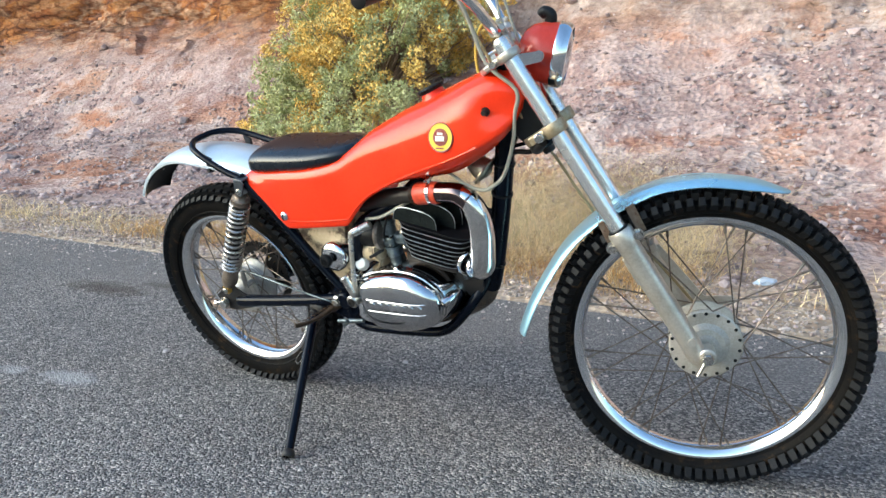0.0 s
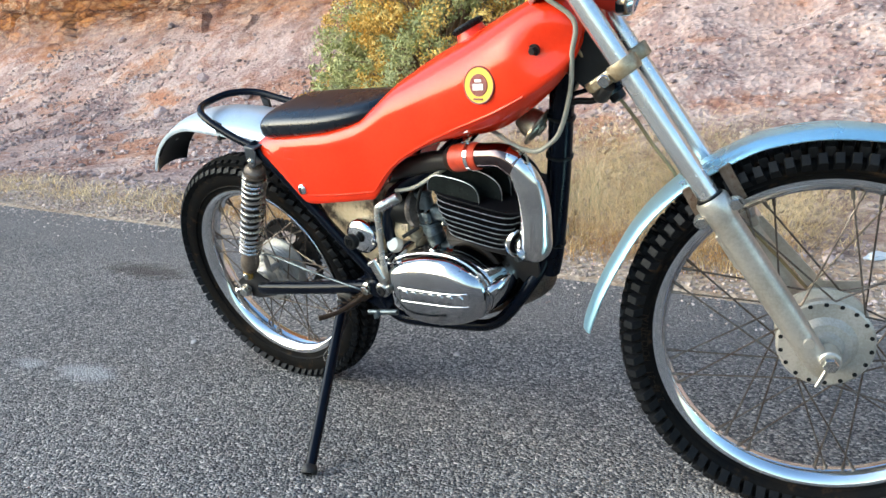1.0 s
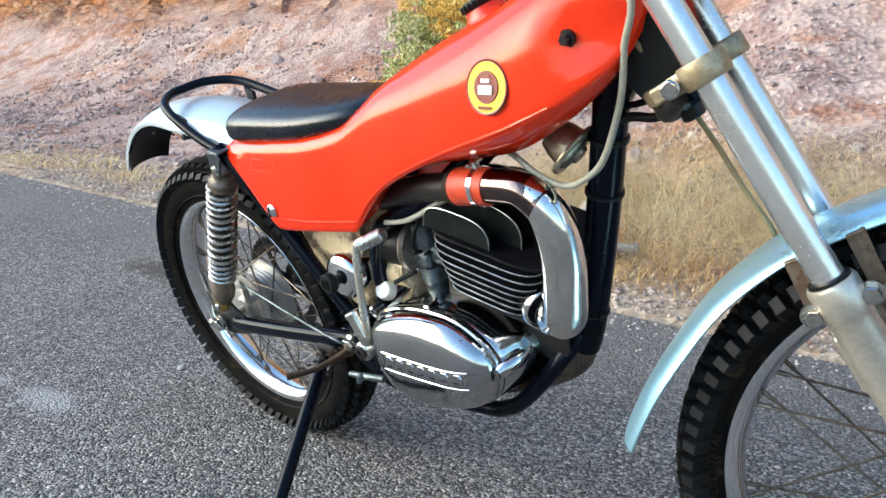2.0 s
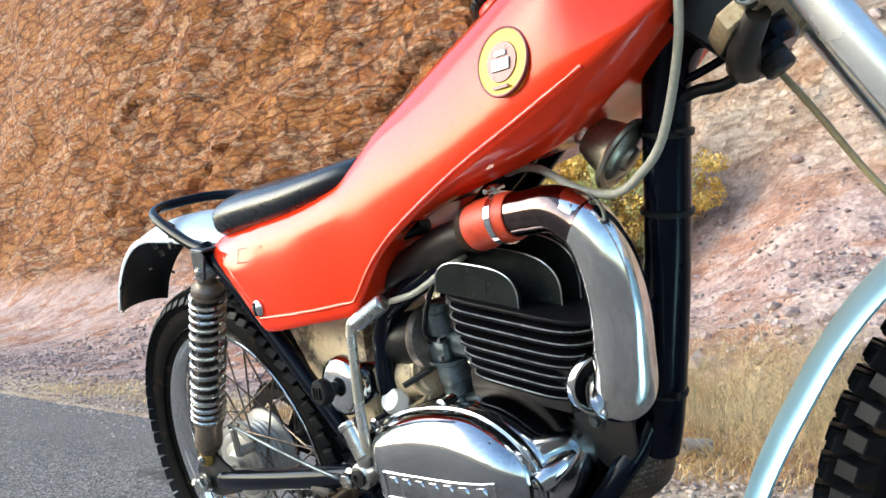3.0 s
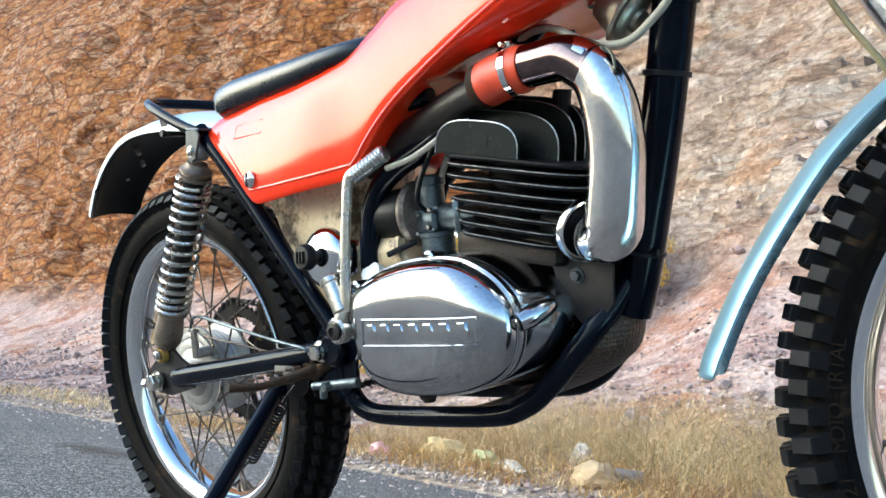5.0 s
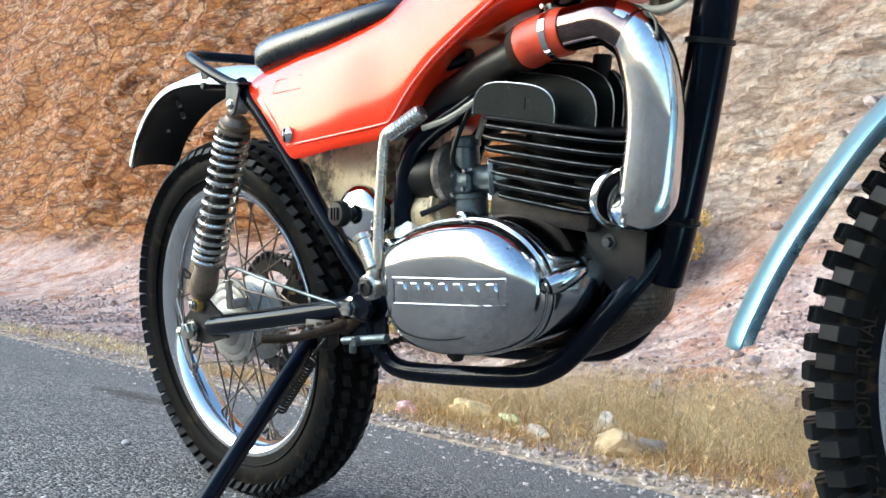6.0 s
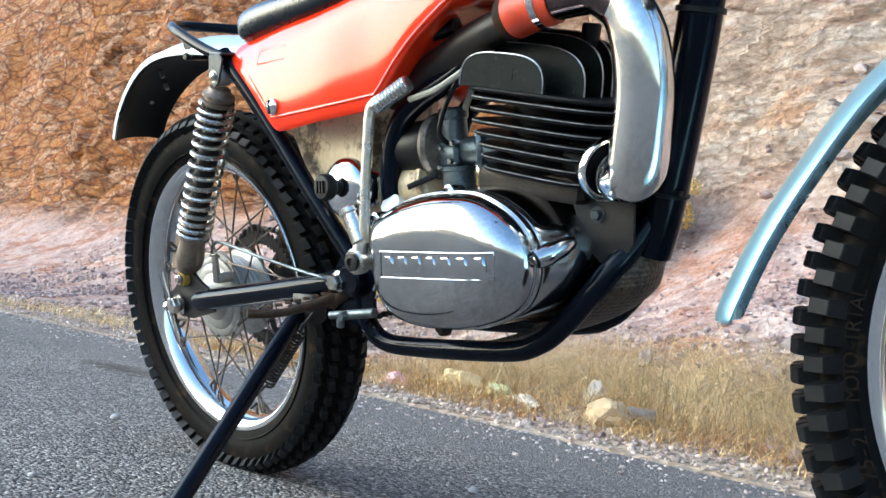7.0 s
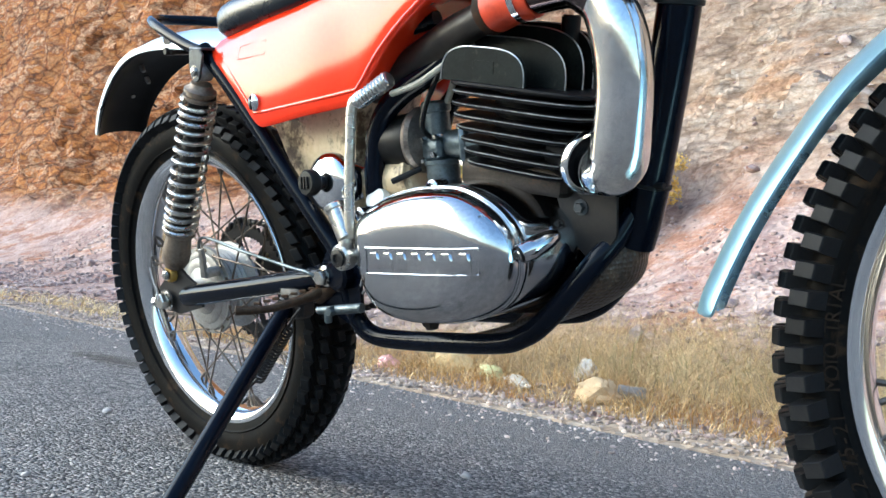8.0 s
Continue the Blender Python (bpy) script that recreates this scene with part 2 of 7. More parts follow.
DARK_STEEL = surface("dark_steel", (0.085, 0.092, 0.10), (0.050, 0.054, 0.058), 0.32, 0.6, 24, 200, 0.1, 0.0006, 0.5, (0.16, 0.14, 0.12), 0.64)
SPRING = surface("worn_spring_steel", (0.62, 0.59, 0.55), (0.40, 0.36, 0.31), 0.20, 0.9, 40, 220, 0.1, 0.0006, 0.40, (0.13, 0.075, 0.04), 0.58)
SPOKE = surface("spoke_steel", (0.20, 0.17, 0.14), (0.12, 0.09, 0.07), 0.35, 0.9, 30, 200, 0.1, 0.0004)
CABLE = surface("grey_cable", (0.36, 0.34, 0.28), (0.28, 0.26, 0.20), 0.45, 0, 20, 200, 0.1, 0.0005)
TAN_CABLE = surface("tan_cable", (0.28, 0.22, 0.11), (0.20, 0.15, 0.07), 0.45, 0, 20, 200, 0.1, 0.0005)
YELLOW_CABLE = surface("yellow_cable", (0.55, 0.42, 0.05), (0.45, 0.34, 0.05), 0.4, 0, 20, 200, 0.1, 0.0005)
YELLOW = surface("yellow_enamel", (0.75, 0.50, 0.03), (0.68, 0.44, 0.03), 0.42, 0, 20, 200, 0.02, 0.0004)
MAROON = surface("maroon_enamel", (0.20, 0.02, 0.02), (0.16, 0.02, 0.02), 0.25, 0, 20, 200, 0.02, 0.0004)
WHITE = surface("white_enamel", (0.78, 0.76, 0.70), (0.72, 0.70, 0.64), 0.3, 0, 20, 200, 0.02, 0.0004)
BUSH = surface("yellow_bush", (0.42, 0.25, 0.04), (0.30, 0.17, 0.03), 0.5, 0, 30, 200, 0.1, 0.0006)
STRAP = surface("rusty_strap", (0.20, 0.15, 0.11), (0.12, 0.075, 0.045), 0.45, 0.6, 30, 200, 0.2, 0.0008, 0.7, (0.10, 0.04, 0.02), 0.56)
YOKE = surface("tarnished_yoke_alloy", (0.44, 0.36, 0.24), (0.30, 0.22, 0.12), 0.34, 0.55, 26, 200, 0.2, 0.0008, 0.5, (0.20, 0.12, 0.05), 0.60)
HUB = surface("dusty_hub_alloy", (0.50, 0.455, 0.39), (0.38, 0.34, 0.28), 0.38, 0.4, 15, 240, 0.12, 0.0006, 0.5, (0.22, 0.17, 0.12), 0.66)
CUP = surface("brown_cup_steel", (0.23, 0.18, 0.135), (0.12, 0.09, 0.065), 0.42, 0.5, 24, 200, 0.15, 0.0006, 0.6, (0.30, 0.25, 0.18), 0.66)
LENS = bpy.data.materials.new("lamp_glass")
LENS.use_nodes = True
LENS.node_tree.nodes["Principled BSDF"].inputs["Transmission Weight"].default_value = 1.0
LENS.node_tree.nodes["Principled BSDF"].inputs["Roughness"].default_value = 0.05


def perforate(m, scale):
    """Small dimples in rows, on a copy of a material."""
    c = m.copy()
    nt = c.node_tree
    tc = nt.nodes.new("ShaderNodeTexCoord")
    vo = nt.nodes.new("ShaderNodeTexVoronoi")
    vo.inputs["Scale"].default_value, vo.inputs["Randomness"].default_value = scale, 0.22
    link(nt, tc.outputs["Object"], vo.inputs["Vector"])
    bp = nt.nodes.new("ShaderNodeBump")
    bp.inputs["Strength"].default_value, bp.inputs["Distance"].default_value = 1.0, 0.0025
    link(nt, vo.outputs["Distance"], bp.inputs["Height"])
    link(nt, bp.outputs["Normal"], nt.nodes["Principled BSDF"].inputs["Normal"])
    return c


SKID = perforate(surface("dimpled_skid_black", (0.080, 0.052, 0.032), (0.036, 0.025, 0.017), 0.42, 0.2, 15, 160, 0.2, 0.0008, 0.55, (0.13, 0.085, 0.05), 0.60), 190)

# ---- the motorcycle: x forward, y to its left, z up, standing on its side stand ----
bike = tagged(new("motorcycle"), "red vintage trials motorcycle leaning on its side stand on the asphalt", "motorcycle")
bike.matrix_world = Matrix.Translation((-0.5535, 2.603, 0.001)) @ pose(0, 0, 0, 0, 0, -28.69) @ pose(0, 0, 0, 16.355, 0, 0)

RAKE, STEER = radians(28.6), radians(20.4)
stem = Vector((-math.sin(RAKE), 0, math.cos(RAKE)))
ahead = Vector((math.cos(RAKE), 0, math.sin(RAKE))) * math.cos(STEER) + Vector((0, 1, 0)) * math.sin(STEER)
aside = stem.cross(ahead)
# the steered front: x ahead of the steering axis, y left, z up along it
FORK = Matrix(((ahead.x, aside.x, stem.x, 1.295), (ahead.y, aside.y, stem.y, 0), (ahead.z, aside.z, stem.z, 0.315), (0, 0, 0, 1)))
REAR_HUB = pose(0, 0, 0.32, -90, 0, 0)
FRONT_HUB = FORK @ pose(0.066, 0, 0, -90, 0, 0)


def fk(u, v, w):
    return FORK @ Vector((u, v, w))


def tread_block(name, radial, along, across, slant):
    bm = bmesh.new()
    r = [(along / 2, across / 2), (-along / 2, across / 2 - slant), (-along / 2, -across / 2), (along / 2, -across / 2 + slant)]
    rings = []
    for f, h in ((1.12, -0.004), (1.0, radial * 0.70), (0.94, radial * 0.94), (0.84, radial)):
        rings.append([Vector((h, y * f, z * f)) for y, z in r])
    skin(bm, rings)
    return mesh_of(name, bm, TREAD, False)


def wheel(which, m, r_out, half, r_flange, rim_half, rows, count, block, hub_r, spokes, arc):
    """Tyre with tread blocks, rim with spokes. rows: (offset across, tilt, phase, size of block)."""
    r_bed = r_flange - 0.004
    core = r_out - block
    prof = [(r_bed - 0.006, -rim_half + 0.006), (r_bed + 0.004, -rim_half - 0.001), (r_bed + 0.012, -rim_half - 0.003)]
    n = 15
    mid_r = (core + r_bed) / 2 + 0.004
    hgt = core - mid_r
    for i in range(n + 1):
        a = math.pi * (-0.62 + 1.24 * i / n)
        prof.append((mid_r + hgt * math.copysign(abs(math.cos(a)) ** 0.75, math.cos(a)), half * math.copysign(abs(math.sin(a)) ** 0.9, math.sin(a))))
    prof += [(r_bed + 0.012, rim_half + 0.003), (r_bed + 0.004, rim_half + 0.001), (r_bed - 0.006, rim_half - 0.006)]
    bm = lathe(bmesh.new(), prof, m, 96, True)
    for side in (-1, 1):   # raised bead line on each wall
        lathe(bm, [(r_bed + 0.0165, side * (rim_half + 0.006)), (r_bed + 0.0185, side * (rim_half + 0.0095)), (r_bed + 0.0205, side * (rim_half + 0.007))], m, 96, True)
    tyre = part(which + "_tyre", bm, RUBBER, bike, "black knobbly rubber tyre dusty with road dirt")
    rest = bmesh.new()
    for k, (off, tilt, phase, along, across, slant) in enumerate(rows):
        me = tread_block("tread_block", block + 0.004, along, across, slant)
        for i in range(count):
            a = 360 * (i + phase) / count
            a_rad = math.asin(min(1, max(-1, off / half)))
            r = mid_r + hgt * abs(math.cos(a_rad)) ** 0.75
            mm = m @ pose(0, 0, 0, 0, 0, a) @ pose(r - 0.001, 0, off, 0, -tilt, 0)
            if arc(a % 360):
                piece("tread_block", me, tyre, mm)
            else:
                rest.from_mesh(me)
                rest.verts.ensure_lookup_table()
                bmesh.ops.transform(rest, matrix=mm, verts=rest.verts[-len(me.vertices):])
    if rest.verts:
        tagged(part("tread_blocks", rest, TREAD, tyre, smooth=False), kind="stuff")
    else:
        rest.free()
    # rim: a rolled channel
    f, h = r_flange, rim_half
    ring = [(f, -h - 0.002), (f + 0.0015, -h), (f - 0.002, -h + 0.003), (f - 0.008, -h + 0.004), (f - 0.017, -h * 0.45), (f - 0.018, 0), (f - 0.017, h * 0.45),
            (f - 0.008, h - 0.004), (f - 0.002, h - 0.003), (f + 0.0015, h), (f, h + 0.002), (f - 0.006, h + 0.001), (f - 0.012, h - 0.004), (f - 0.0205, h * 0.5),
            (f - 0.0225, 0), (f - 0.0205, -h * 0.5), (f - 0.012, -h + 0.004), (f - 0.006, -h - 0.001)]
    rim = part(which + "_rim", lathe(bmesh.new(), ring, m, 120, True), CHROME, bike, "chromed steel rim", sharp=60)
    # spokes, laced across
    r_in, r_end = hub_r, f - 0.022
    for side in (-1, 1):
        for cross in (-1, 1):
            bm = bmesh.new()
            p = Vector((r_in, 0, side * 0.031))
            a = radians(cross * 52)
            q = Vector((r_end * math.cos(a), r_end * math.sin(a), side * 0.004))
            rod(bm, p, q, 0.0017, 7)
            rod(bm, q + (p - q).normalized() * 0.016, q - (p - q).normalized() * 0.002, 0.0031, 8)
            lathe(bm, [(0.0015, 0), (0.0034, 0.001), (0.0034, 0.003), (0.001, 0.004)], Matrix.Translation(p + Vector((0, 0, side * 0.0015))), 8)
            me = mesh_of("spoke", bm, SPOKE)
            for i in range(spokes // 4):
                ang = 360 * (i + (0.25 if side > 0 else 0) + (0.5 if cross > 0 else 0)) / (spokes // 4)
                piece("spoke", me, rim, m @ pose(0, 0, 0, 0, 0, ang))
    return tyre, rim


wheel("rear", REAR_HUB, 0.325, 0.0425, 0.2435, 0.030,
      [(-0.0385, -56, 0, 0.0205, 0.019, 0.005), (-0.0235, -24, 0.5, 0.019, 0.0155, 0.004), (0.0, 0, 0, 0.0205, 0.020, 0.006), (0.0235, 24, 0.5, 0.019, 0.0155, -0.004), (0.0385, 56, 0, 0.0205, 0.019, -0.005)],
      72, 0.009, 0.073, 36, lambda a: True)
wheel("front", FRONT_HUB, 0.34, 0.037, 0.2825, 0.022,
      [(-0.0345, -58, 0.5, 0.0145, 0.0200, 0.0), (-0.0190, -24, 0.0, 0.0150, 0.0140, 0.0), (0.0, 0, 0.0, 0.0150, 0.016, 0.0), (0.0190, 24, 0.0, 0.0158, 0.0145, 0.0), (0.0345, 58, 0.5, 0.0150, 0.0200, 0.0)],
      84, 0.0165, 0.070, 36, lambda a: 100 < a < 356)

front_tyre = [o for o in bike.children if o.name.startswith("front_tyre")][0]


def wall_writing(tyre, m, text, start, step, radius, offset, size):
    """Raised letters round the right wall of a tyre."""
    for k, ch in enumerate(text):
        if ch == " ":
            continue
        cu = bpy.data.curves.new("letter", "FONT")
        cu.body, cu.size, cu.extrude, cu.align_x, cu.align_y = ch, size, 0.0006, "CENTER", "CENTER"
        cu.materials.append(LETTER)
        ob = new("letter", cu)
        ob.parent = tyre
        ob.matrix_basis = m @ pose(0, 0, 0, 0, 0, start + step * k) @ pose(radius, 0, offset) @ pose(0, 0, 0, 180, 0, 0) @ pose(0, 0, 0, 0, 0, -90)


wall_writing(front_tyre, FRONT_HUB, "2.75-21  MOTO TRIAL", 186.4, 1.85, 0.2945, -0.0362, 0.0170)

# ---- rear hub, sprocket and chain ----
M = REAR_HUB
hub = part("rear_hub", lathe(bmesh.new(), [(0.012, -0.030), (0.070, -0.030), (0.079, -0.029), (0.080, -0.024), (0.072, -0.021), (0.064, -0.018), (0.067, -0.014), (0.064, -0.011), (0.064, -0.009), (0.067, -0.005),
           (0.064, -0.002), (0.064, 0.0), (0.067, 0.004), (0.064, 0.007), (0.064, 0.009), (0.067, 0.013), (0.064, 0.016), (0.072, 0.022), (0.079, 0.025), (0.079, 0.030), (0.05, 0.034), (0.012, 0.045)], M, 64), ALLOY, bike, "finned grey alloy brake hub", sharp=30)
part("brake_plate", lathe(bmesh.new(), [(0.012, -0.052), (0.022, -0.051), (0.026, -0.046), (0.030, -0.042), (0.040, -0.041), (0.042, -0.039), (0.056, -0.0385), (0.059, -0.036), (0.064, -0.0365), (0.070, -0.034), (0.071, -0.0305)], M, 64), ALLOY, hub, "smooth pale alloy brake plate")
bm = bmesh.new()
rod(bm, (0.055, -0.036, 0.36), (0.055, -0.062, 0.36), 0.009)
slab(bm, [(-0.008, -0.01), (0.008, -0.01), (0.006, 0.040), (-0.006, 0.040)], -0.003, 0.003, Matrix.Translation((0.053, -0.062, 0.362)) @ pose(0, 0, 0, 90, 0, 0))
part("brake_lever", bm, ALLOY, hub)
teeth, out = 52, []
for i in range(teeth * 2):
    a = math.pi * i / teeth
    out.append(((0.108 if i % 2 else 0.101) * math.cos(a), (0.108 if i % 2 else 0.101) * math.sin(a)))
bm = bmesh.new()
inner = [(x * 0.80, y * 0.80) for x, y in out]
rings = [[M @ Vector((x, y, h)) for x, y in o] for o, h in ((out, 0.062), (out, 0.067), (inner, 0.067), (inner, 0.062))]
skin(bm, rings, False, True)
sprocket = part("sprocket", bm, WORN_BLACK, bike, "dark toothed rear sprocket")
bm = bmesh.new()
for i in range(6):
    arm = slab(bmesh.new(), [(0.034, -0.009), (0.088, -0.006), (0.088, 0.006), (0.034, 0.009)], 0.0625, 0.0665, M @ pose(0, 0, 0, 0, 0, 60 * i + 12))
    part("sprocket_arm", arm, WORN_BLACK, sprocket)
lathe(bm, [(0.012, 0.04), (0.036, 0.04), (0.038, 0.062), (0.03, 0.07), (0.012, 0.07)], M, 32)
part("sprocket_carrier", bm, WORN_BLACK, sprocket)
bm = bmesh.new()
links = []
for i in range(28):
    links.append(Vector((0.02 + i * 0.0155, 0.0645, 0.43 - 0.045 * i / 28)))
for i in range(28):
    links.append(Vector((0.02 + i * 0.0155, 0.0645, 0.216 + 0.115 * i / 28)))
for i in range(22):
    a = math.pi * (0.5 + i / 21)
    links.append(Vector((0.108 * math.cos(a) + 0.005, 0.0645, 0.323 + 0.108 * math.sin(a))))
for k, q in enumerate(links):
    box(bm, (0.015, 0.010 if k % 2 else 0.006, 0.009), Matrix.Translation(q) @ pose(0, 0, 0, 0, 0 if k < 56 else -90 + 180 * (k - 56) / 21, 0), 0.002)
part("chain", bm, WORN_BLACK, bike, "oily dark drive chain")
bm = bmesh.new()
rod(bm, (0, -0.118, 0.32), (0, 0.112, 0.32), 0.008)
hexagon(bm, (0, -0.112, 0.32), (0, -0.124, 0.32), 0.0145)
lathe(bm, [(0.018, 0), (0.018, 0.003), (0.009, 0.003)], axis_matrix((0, -0.107, 0.32), (0, -0.2, 0.32)), 20)
hexagon(bm, (0, 0.102, 0.32), (0, 0.114, 0.32), 0.0145)
axle = part("rear_axle", bm, DULL_CHROME, bike, "steel rear axle with a large nut")
part("lock_wire", sweep(bmesh.new(), [(0.004, -0.126, 0.322), (-0.004, -0.122, 0.338), (-0.018, -0.118, 0.352), (-0.032, -0.114, 0.375)], 0.0014, 6), ALLOY, axle)

# ---- swing arm, shocks, frame ----
bm = bmesh.new()
for s in (-1, 1):
    sweep(bm, [(0.055, s * 0.098, 0.328), (0.09, s * 0.100, 0.334), (0.25, s * 0.101, 0.357), (0.44, s * 0.098, 0.386)], [0.017, 0.018, 0.0165, 0.0165], 14, 4)
    rod(bm, (0.455, s * 0.02, 0.388), (0.455, s * 0.112, 0.388), 0.022, 18)
rod(bm, (0.40, -0.095, 0.381), (0.40, 0.095, 0.381), 0.016)
swing = part("swing_arm", bm, BLACK_PAINT, bike, "glossy black tubular swing arm")
for s in (-1, 1):
    bm = slab(bmesh.new(), [(-0.03, 0.300), (0.03, 0.296), (0.10, 0.313), (0.105, 0.345), (0.07, 0.36), (0.035, 0.384), (0.008, 0.384), (-0.012, 0.352), (-0.032, 0.338)], -0.0025, 0.0025, pose(0, s * 0.0995, 0, 90, 0, 0), 0.001)
    part("axle_plate", bm, WORN_BLACK, swing, "dark steel axle plate")
    bm = bmesh.new()
    rod(bm, (-0.045, s * 0.107, 0.313), (0.0, s * 0.107, 0.319), 0.005)
    hexagon(bm, (-0.046, s * 0.107, 0.3128), (-0.034, s * 0.107, 0.3145), 0.0085)
    part("chain_adjuster", bm, DULL_CHROME, swing)
bm = bmesh.new()
hexagon(bm, (0.433, -0.108, 0.386), (0.433, -0.122, 0.386), 0.0115)
rod(bm, (0.433, -0.095, 0.386), (0.433, -0.112, 0.386), 0.0150)
part("pivot_bolt", bm, DULL_CHROME, swing)


def shock(s):
    top, low = Vector((0.188, s * 0.099, 0.684)), Vector((0.022, s * 0.101, 0.366))
    d = (low - top)
    at = lambda f: top + d * f
    bm = bmesh.new()
    rod(bm, at(0.06), at(0.8), 0.0160, 20)
    body = part("shock_absorber", bm, WORN_BLACK, bike, "worn steel shock absorber with an open spring")
    bm = lathe(bmesh.new(), [(0.010, 0), (0.017, 0.003), (0.0225, 0.016), (0.0235, 0.030), (0.0205, 0.058), (0.0215, 0.064), (0.026, 0.067), (0.026, 0.073), (0.012, 0.077)], axis_matrix(at(0.965), at(0)), 24)
    top_cap = lathe(bmesh.new(), [(0.010, -0.010), (0.016, -0.008), (0.018, -0.002), (0.0245, 0.002), (0.0245, 0.007), (0.021, 0.008), (0.021, 0.011), (0.0255, 0.012), (0.0255, 0.017), (0.022, 0.019), (0.012, 0.020)], axis_matrix(at(0.075), at(1)), 24)
    part("spring_cap", top_cap, CUP, body, "dull metal spring cap")
    part("lower_cup", bm, CUP, body, "brown-grey worn spring cup")
    part("spring", coil(bmesh.new(), at(0.125), at(0.775), 0.0250, 0.0038, 15.5, 8, 20, -0.25), SPRING, body, "worn chrome coil spring")
    for q, mat in ((top, ALLOY), (low, BUSH)):
        bm = lathe(bmesh.new(), [(0.006, -0.011), (0.0125, -0.011), (0.014, -0.009), (0.014, 0.009), (0.0125, 0.011), (0.006, 0.011)], Matrix.Translation(q) @ pose(0, 0, 0, 90, 0, 0), 24, True)
        part("bush", bm, mat, body)
        bm = bmesh.new()
        rod(bm, q + Vector((0, s * -0.02, 0)), q + Vector((0, s * 0.018, 0)), 0.0055)
        lathe(bm, [(0.009, 0), (0.010, 0.001), (0.010, 0.002), (0.0055, 0.002)], axis_matrix(q + Vector((0, s * 0.0135, 0)), q + Vector((0, s, 0))), 18)
        hexagon(bm, q + Vector((0, s * 0.0145, 0)), q + Vector((0, s * 0.019, 0)), 0.0068)
        part("bolt", bm, DULL_CHROME, body)


shock(-1)
shock(1)

bm = bmesh.new()
for s in (-1, 1):
    sweep(bm, [(0.185, s * 0.092, 0.718), (0.235, s * 0.090, 0.664), (0.30, s * 0.088, 0.586), (0.37, s * 0.088, 0.500), (0.447, s * 0.088, 0.410)], 0.0125, 14, 5)
    sweep(bm, [(0.447, s * 0.088, 0.42), (0.452, s * 0.086, 0.37), (0.458, s * 0.083, 0.328), (0.482, s * 0.080, 0.304), (0.54, s * 0.078, 0.301), (0.69, s * 0.076, 0.313), (0.738, s * 0.074, 0.327), (0.770, s * 0.070, 0.351), (0.804, s * 0.060, 0.389), (0.824, s * 0.046, 0.416), (0.838, s * 0.026, 0.438), (0.850, s * 0.008, 0.466)], 0.0128, 14, 6)
    sweep(bm, [(0.468, s * 0.064, 0.40), (0.494, s * 0.060, 0.46), (0.502, s * 0.060, 0.53), (0.524, s * 0.060, 0.588), (0.562, s * 0.056, 0.618), (0.63, s * 0.045, 0.650), (0.72, s * 0.030, 0.72), (0.84, s * 0.020, 0.80), (0.94, 0, 0.86)], 0.0145, 14, 5)
    sweep(bm, [(0.20, s * 0.075, 0.71), (0.35, s * 0.07, 0.70), (0.50, s * 0.06, 0.69), (0.62, s * 0.045, 0.70)], 0.011, 12, 3)
sweep(bm, [(0.955, 0, 0.885), (0.931, 0, 0.78), (0.899, 0, 0.63), (0.861, 0, 0.48), (0.842, 0, 0.425)], 0.0225, 20, 4)
rod(bm, fk(0, 0, 0.545), fk(0, 0, 0.75), 0.030, 24)
rod(bm, (0.445, -0.09, 0.40), (0.445, 0.09, 0.40), 0.014)
tube_frame = part("frame", bm, BLACK_PAINT, bike, "black painted tubular steel frame")
bm = lathe(bmesh.new(), [(0.022, 0), (0.0255, 0.001), (0.0255, 0.006), (0.022, 0.007)], axis_matrix((0.908, 0, 0.672), (0.912, 0, 0.69)), 24)
part("clip_band", bm, PLASTIC, tube_frame)
bm = lathe(bmesh.new(), [(0.022, 0), (0.0255, 0.001), (0.0255, 0.006), (0.022, 0.007)], axis_matrix((0.924, 0, 0.746), (0.928, 0, 0.764)), 24)
rod(bm, (0.935, -0.010, 0.748), (0.953, -0.014, 0.748), 0.004)
part("clip_band", bm, PLASTIC, tube_frame)
bm = lathe(bmesh.new(), [(0.022, 0), (0.0250, 0.001), (0.0250, 0.004), (0.022, 0.005)], axis_matrix((0.863, 0, 0.489), (0.866, 0, 0.50)), 24)
rod(bm, (0.868, -0.012, 0.490), (0.890, -0.016, 0.490), 0.004)
part("clip_band", bm, PLASTIC, tube_frame)
slab(bm := bmesh.new(), [(0.930, 0.755), (0.955, 0.790), (0.985, 0.835), (0.992, 0.865), (0.980, 0.905), (0.955, 0.905), (0.935, 0.82)], -0.010, 0.010, pose(0, 0, 0, 90, 0, 0))
part("head_gusset", bm, BLACK_PAINT, tube_frame)
part("wiring_hose", sweep(bmesh.new(), [(0.940, -0.006, 0.772), (0.964, -0.006, 0.780), (0.990, -0.006, 0.780), (1.006, -0.006, 0.786), (1.015, -0.006, 0.800), (1.012, -0.004, 0.830), (1.0, 0, 0.86)], 0.0058, 12, 5), PLASTIC, tube_frame, "black rubber hose loop under the steering head")
part("lug_bar", sweep(bmesh.new(), [(0.945, -0.004, 0.790), (0.970, -0.004, 0.795), (0.997, -0.004, 0.803)], 0.0042, 10, 3), BLACK_PAINT, tube_frame)
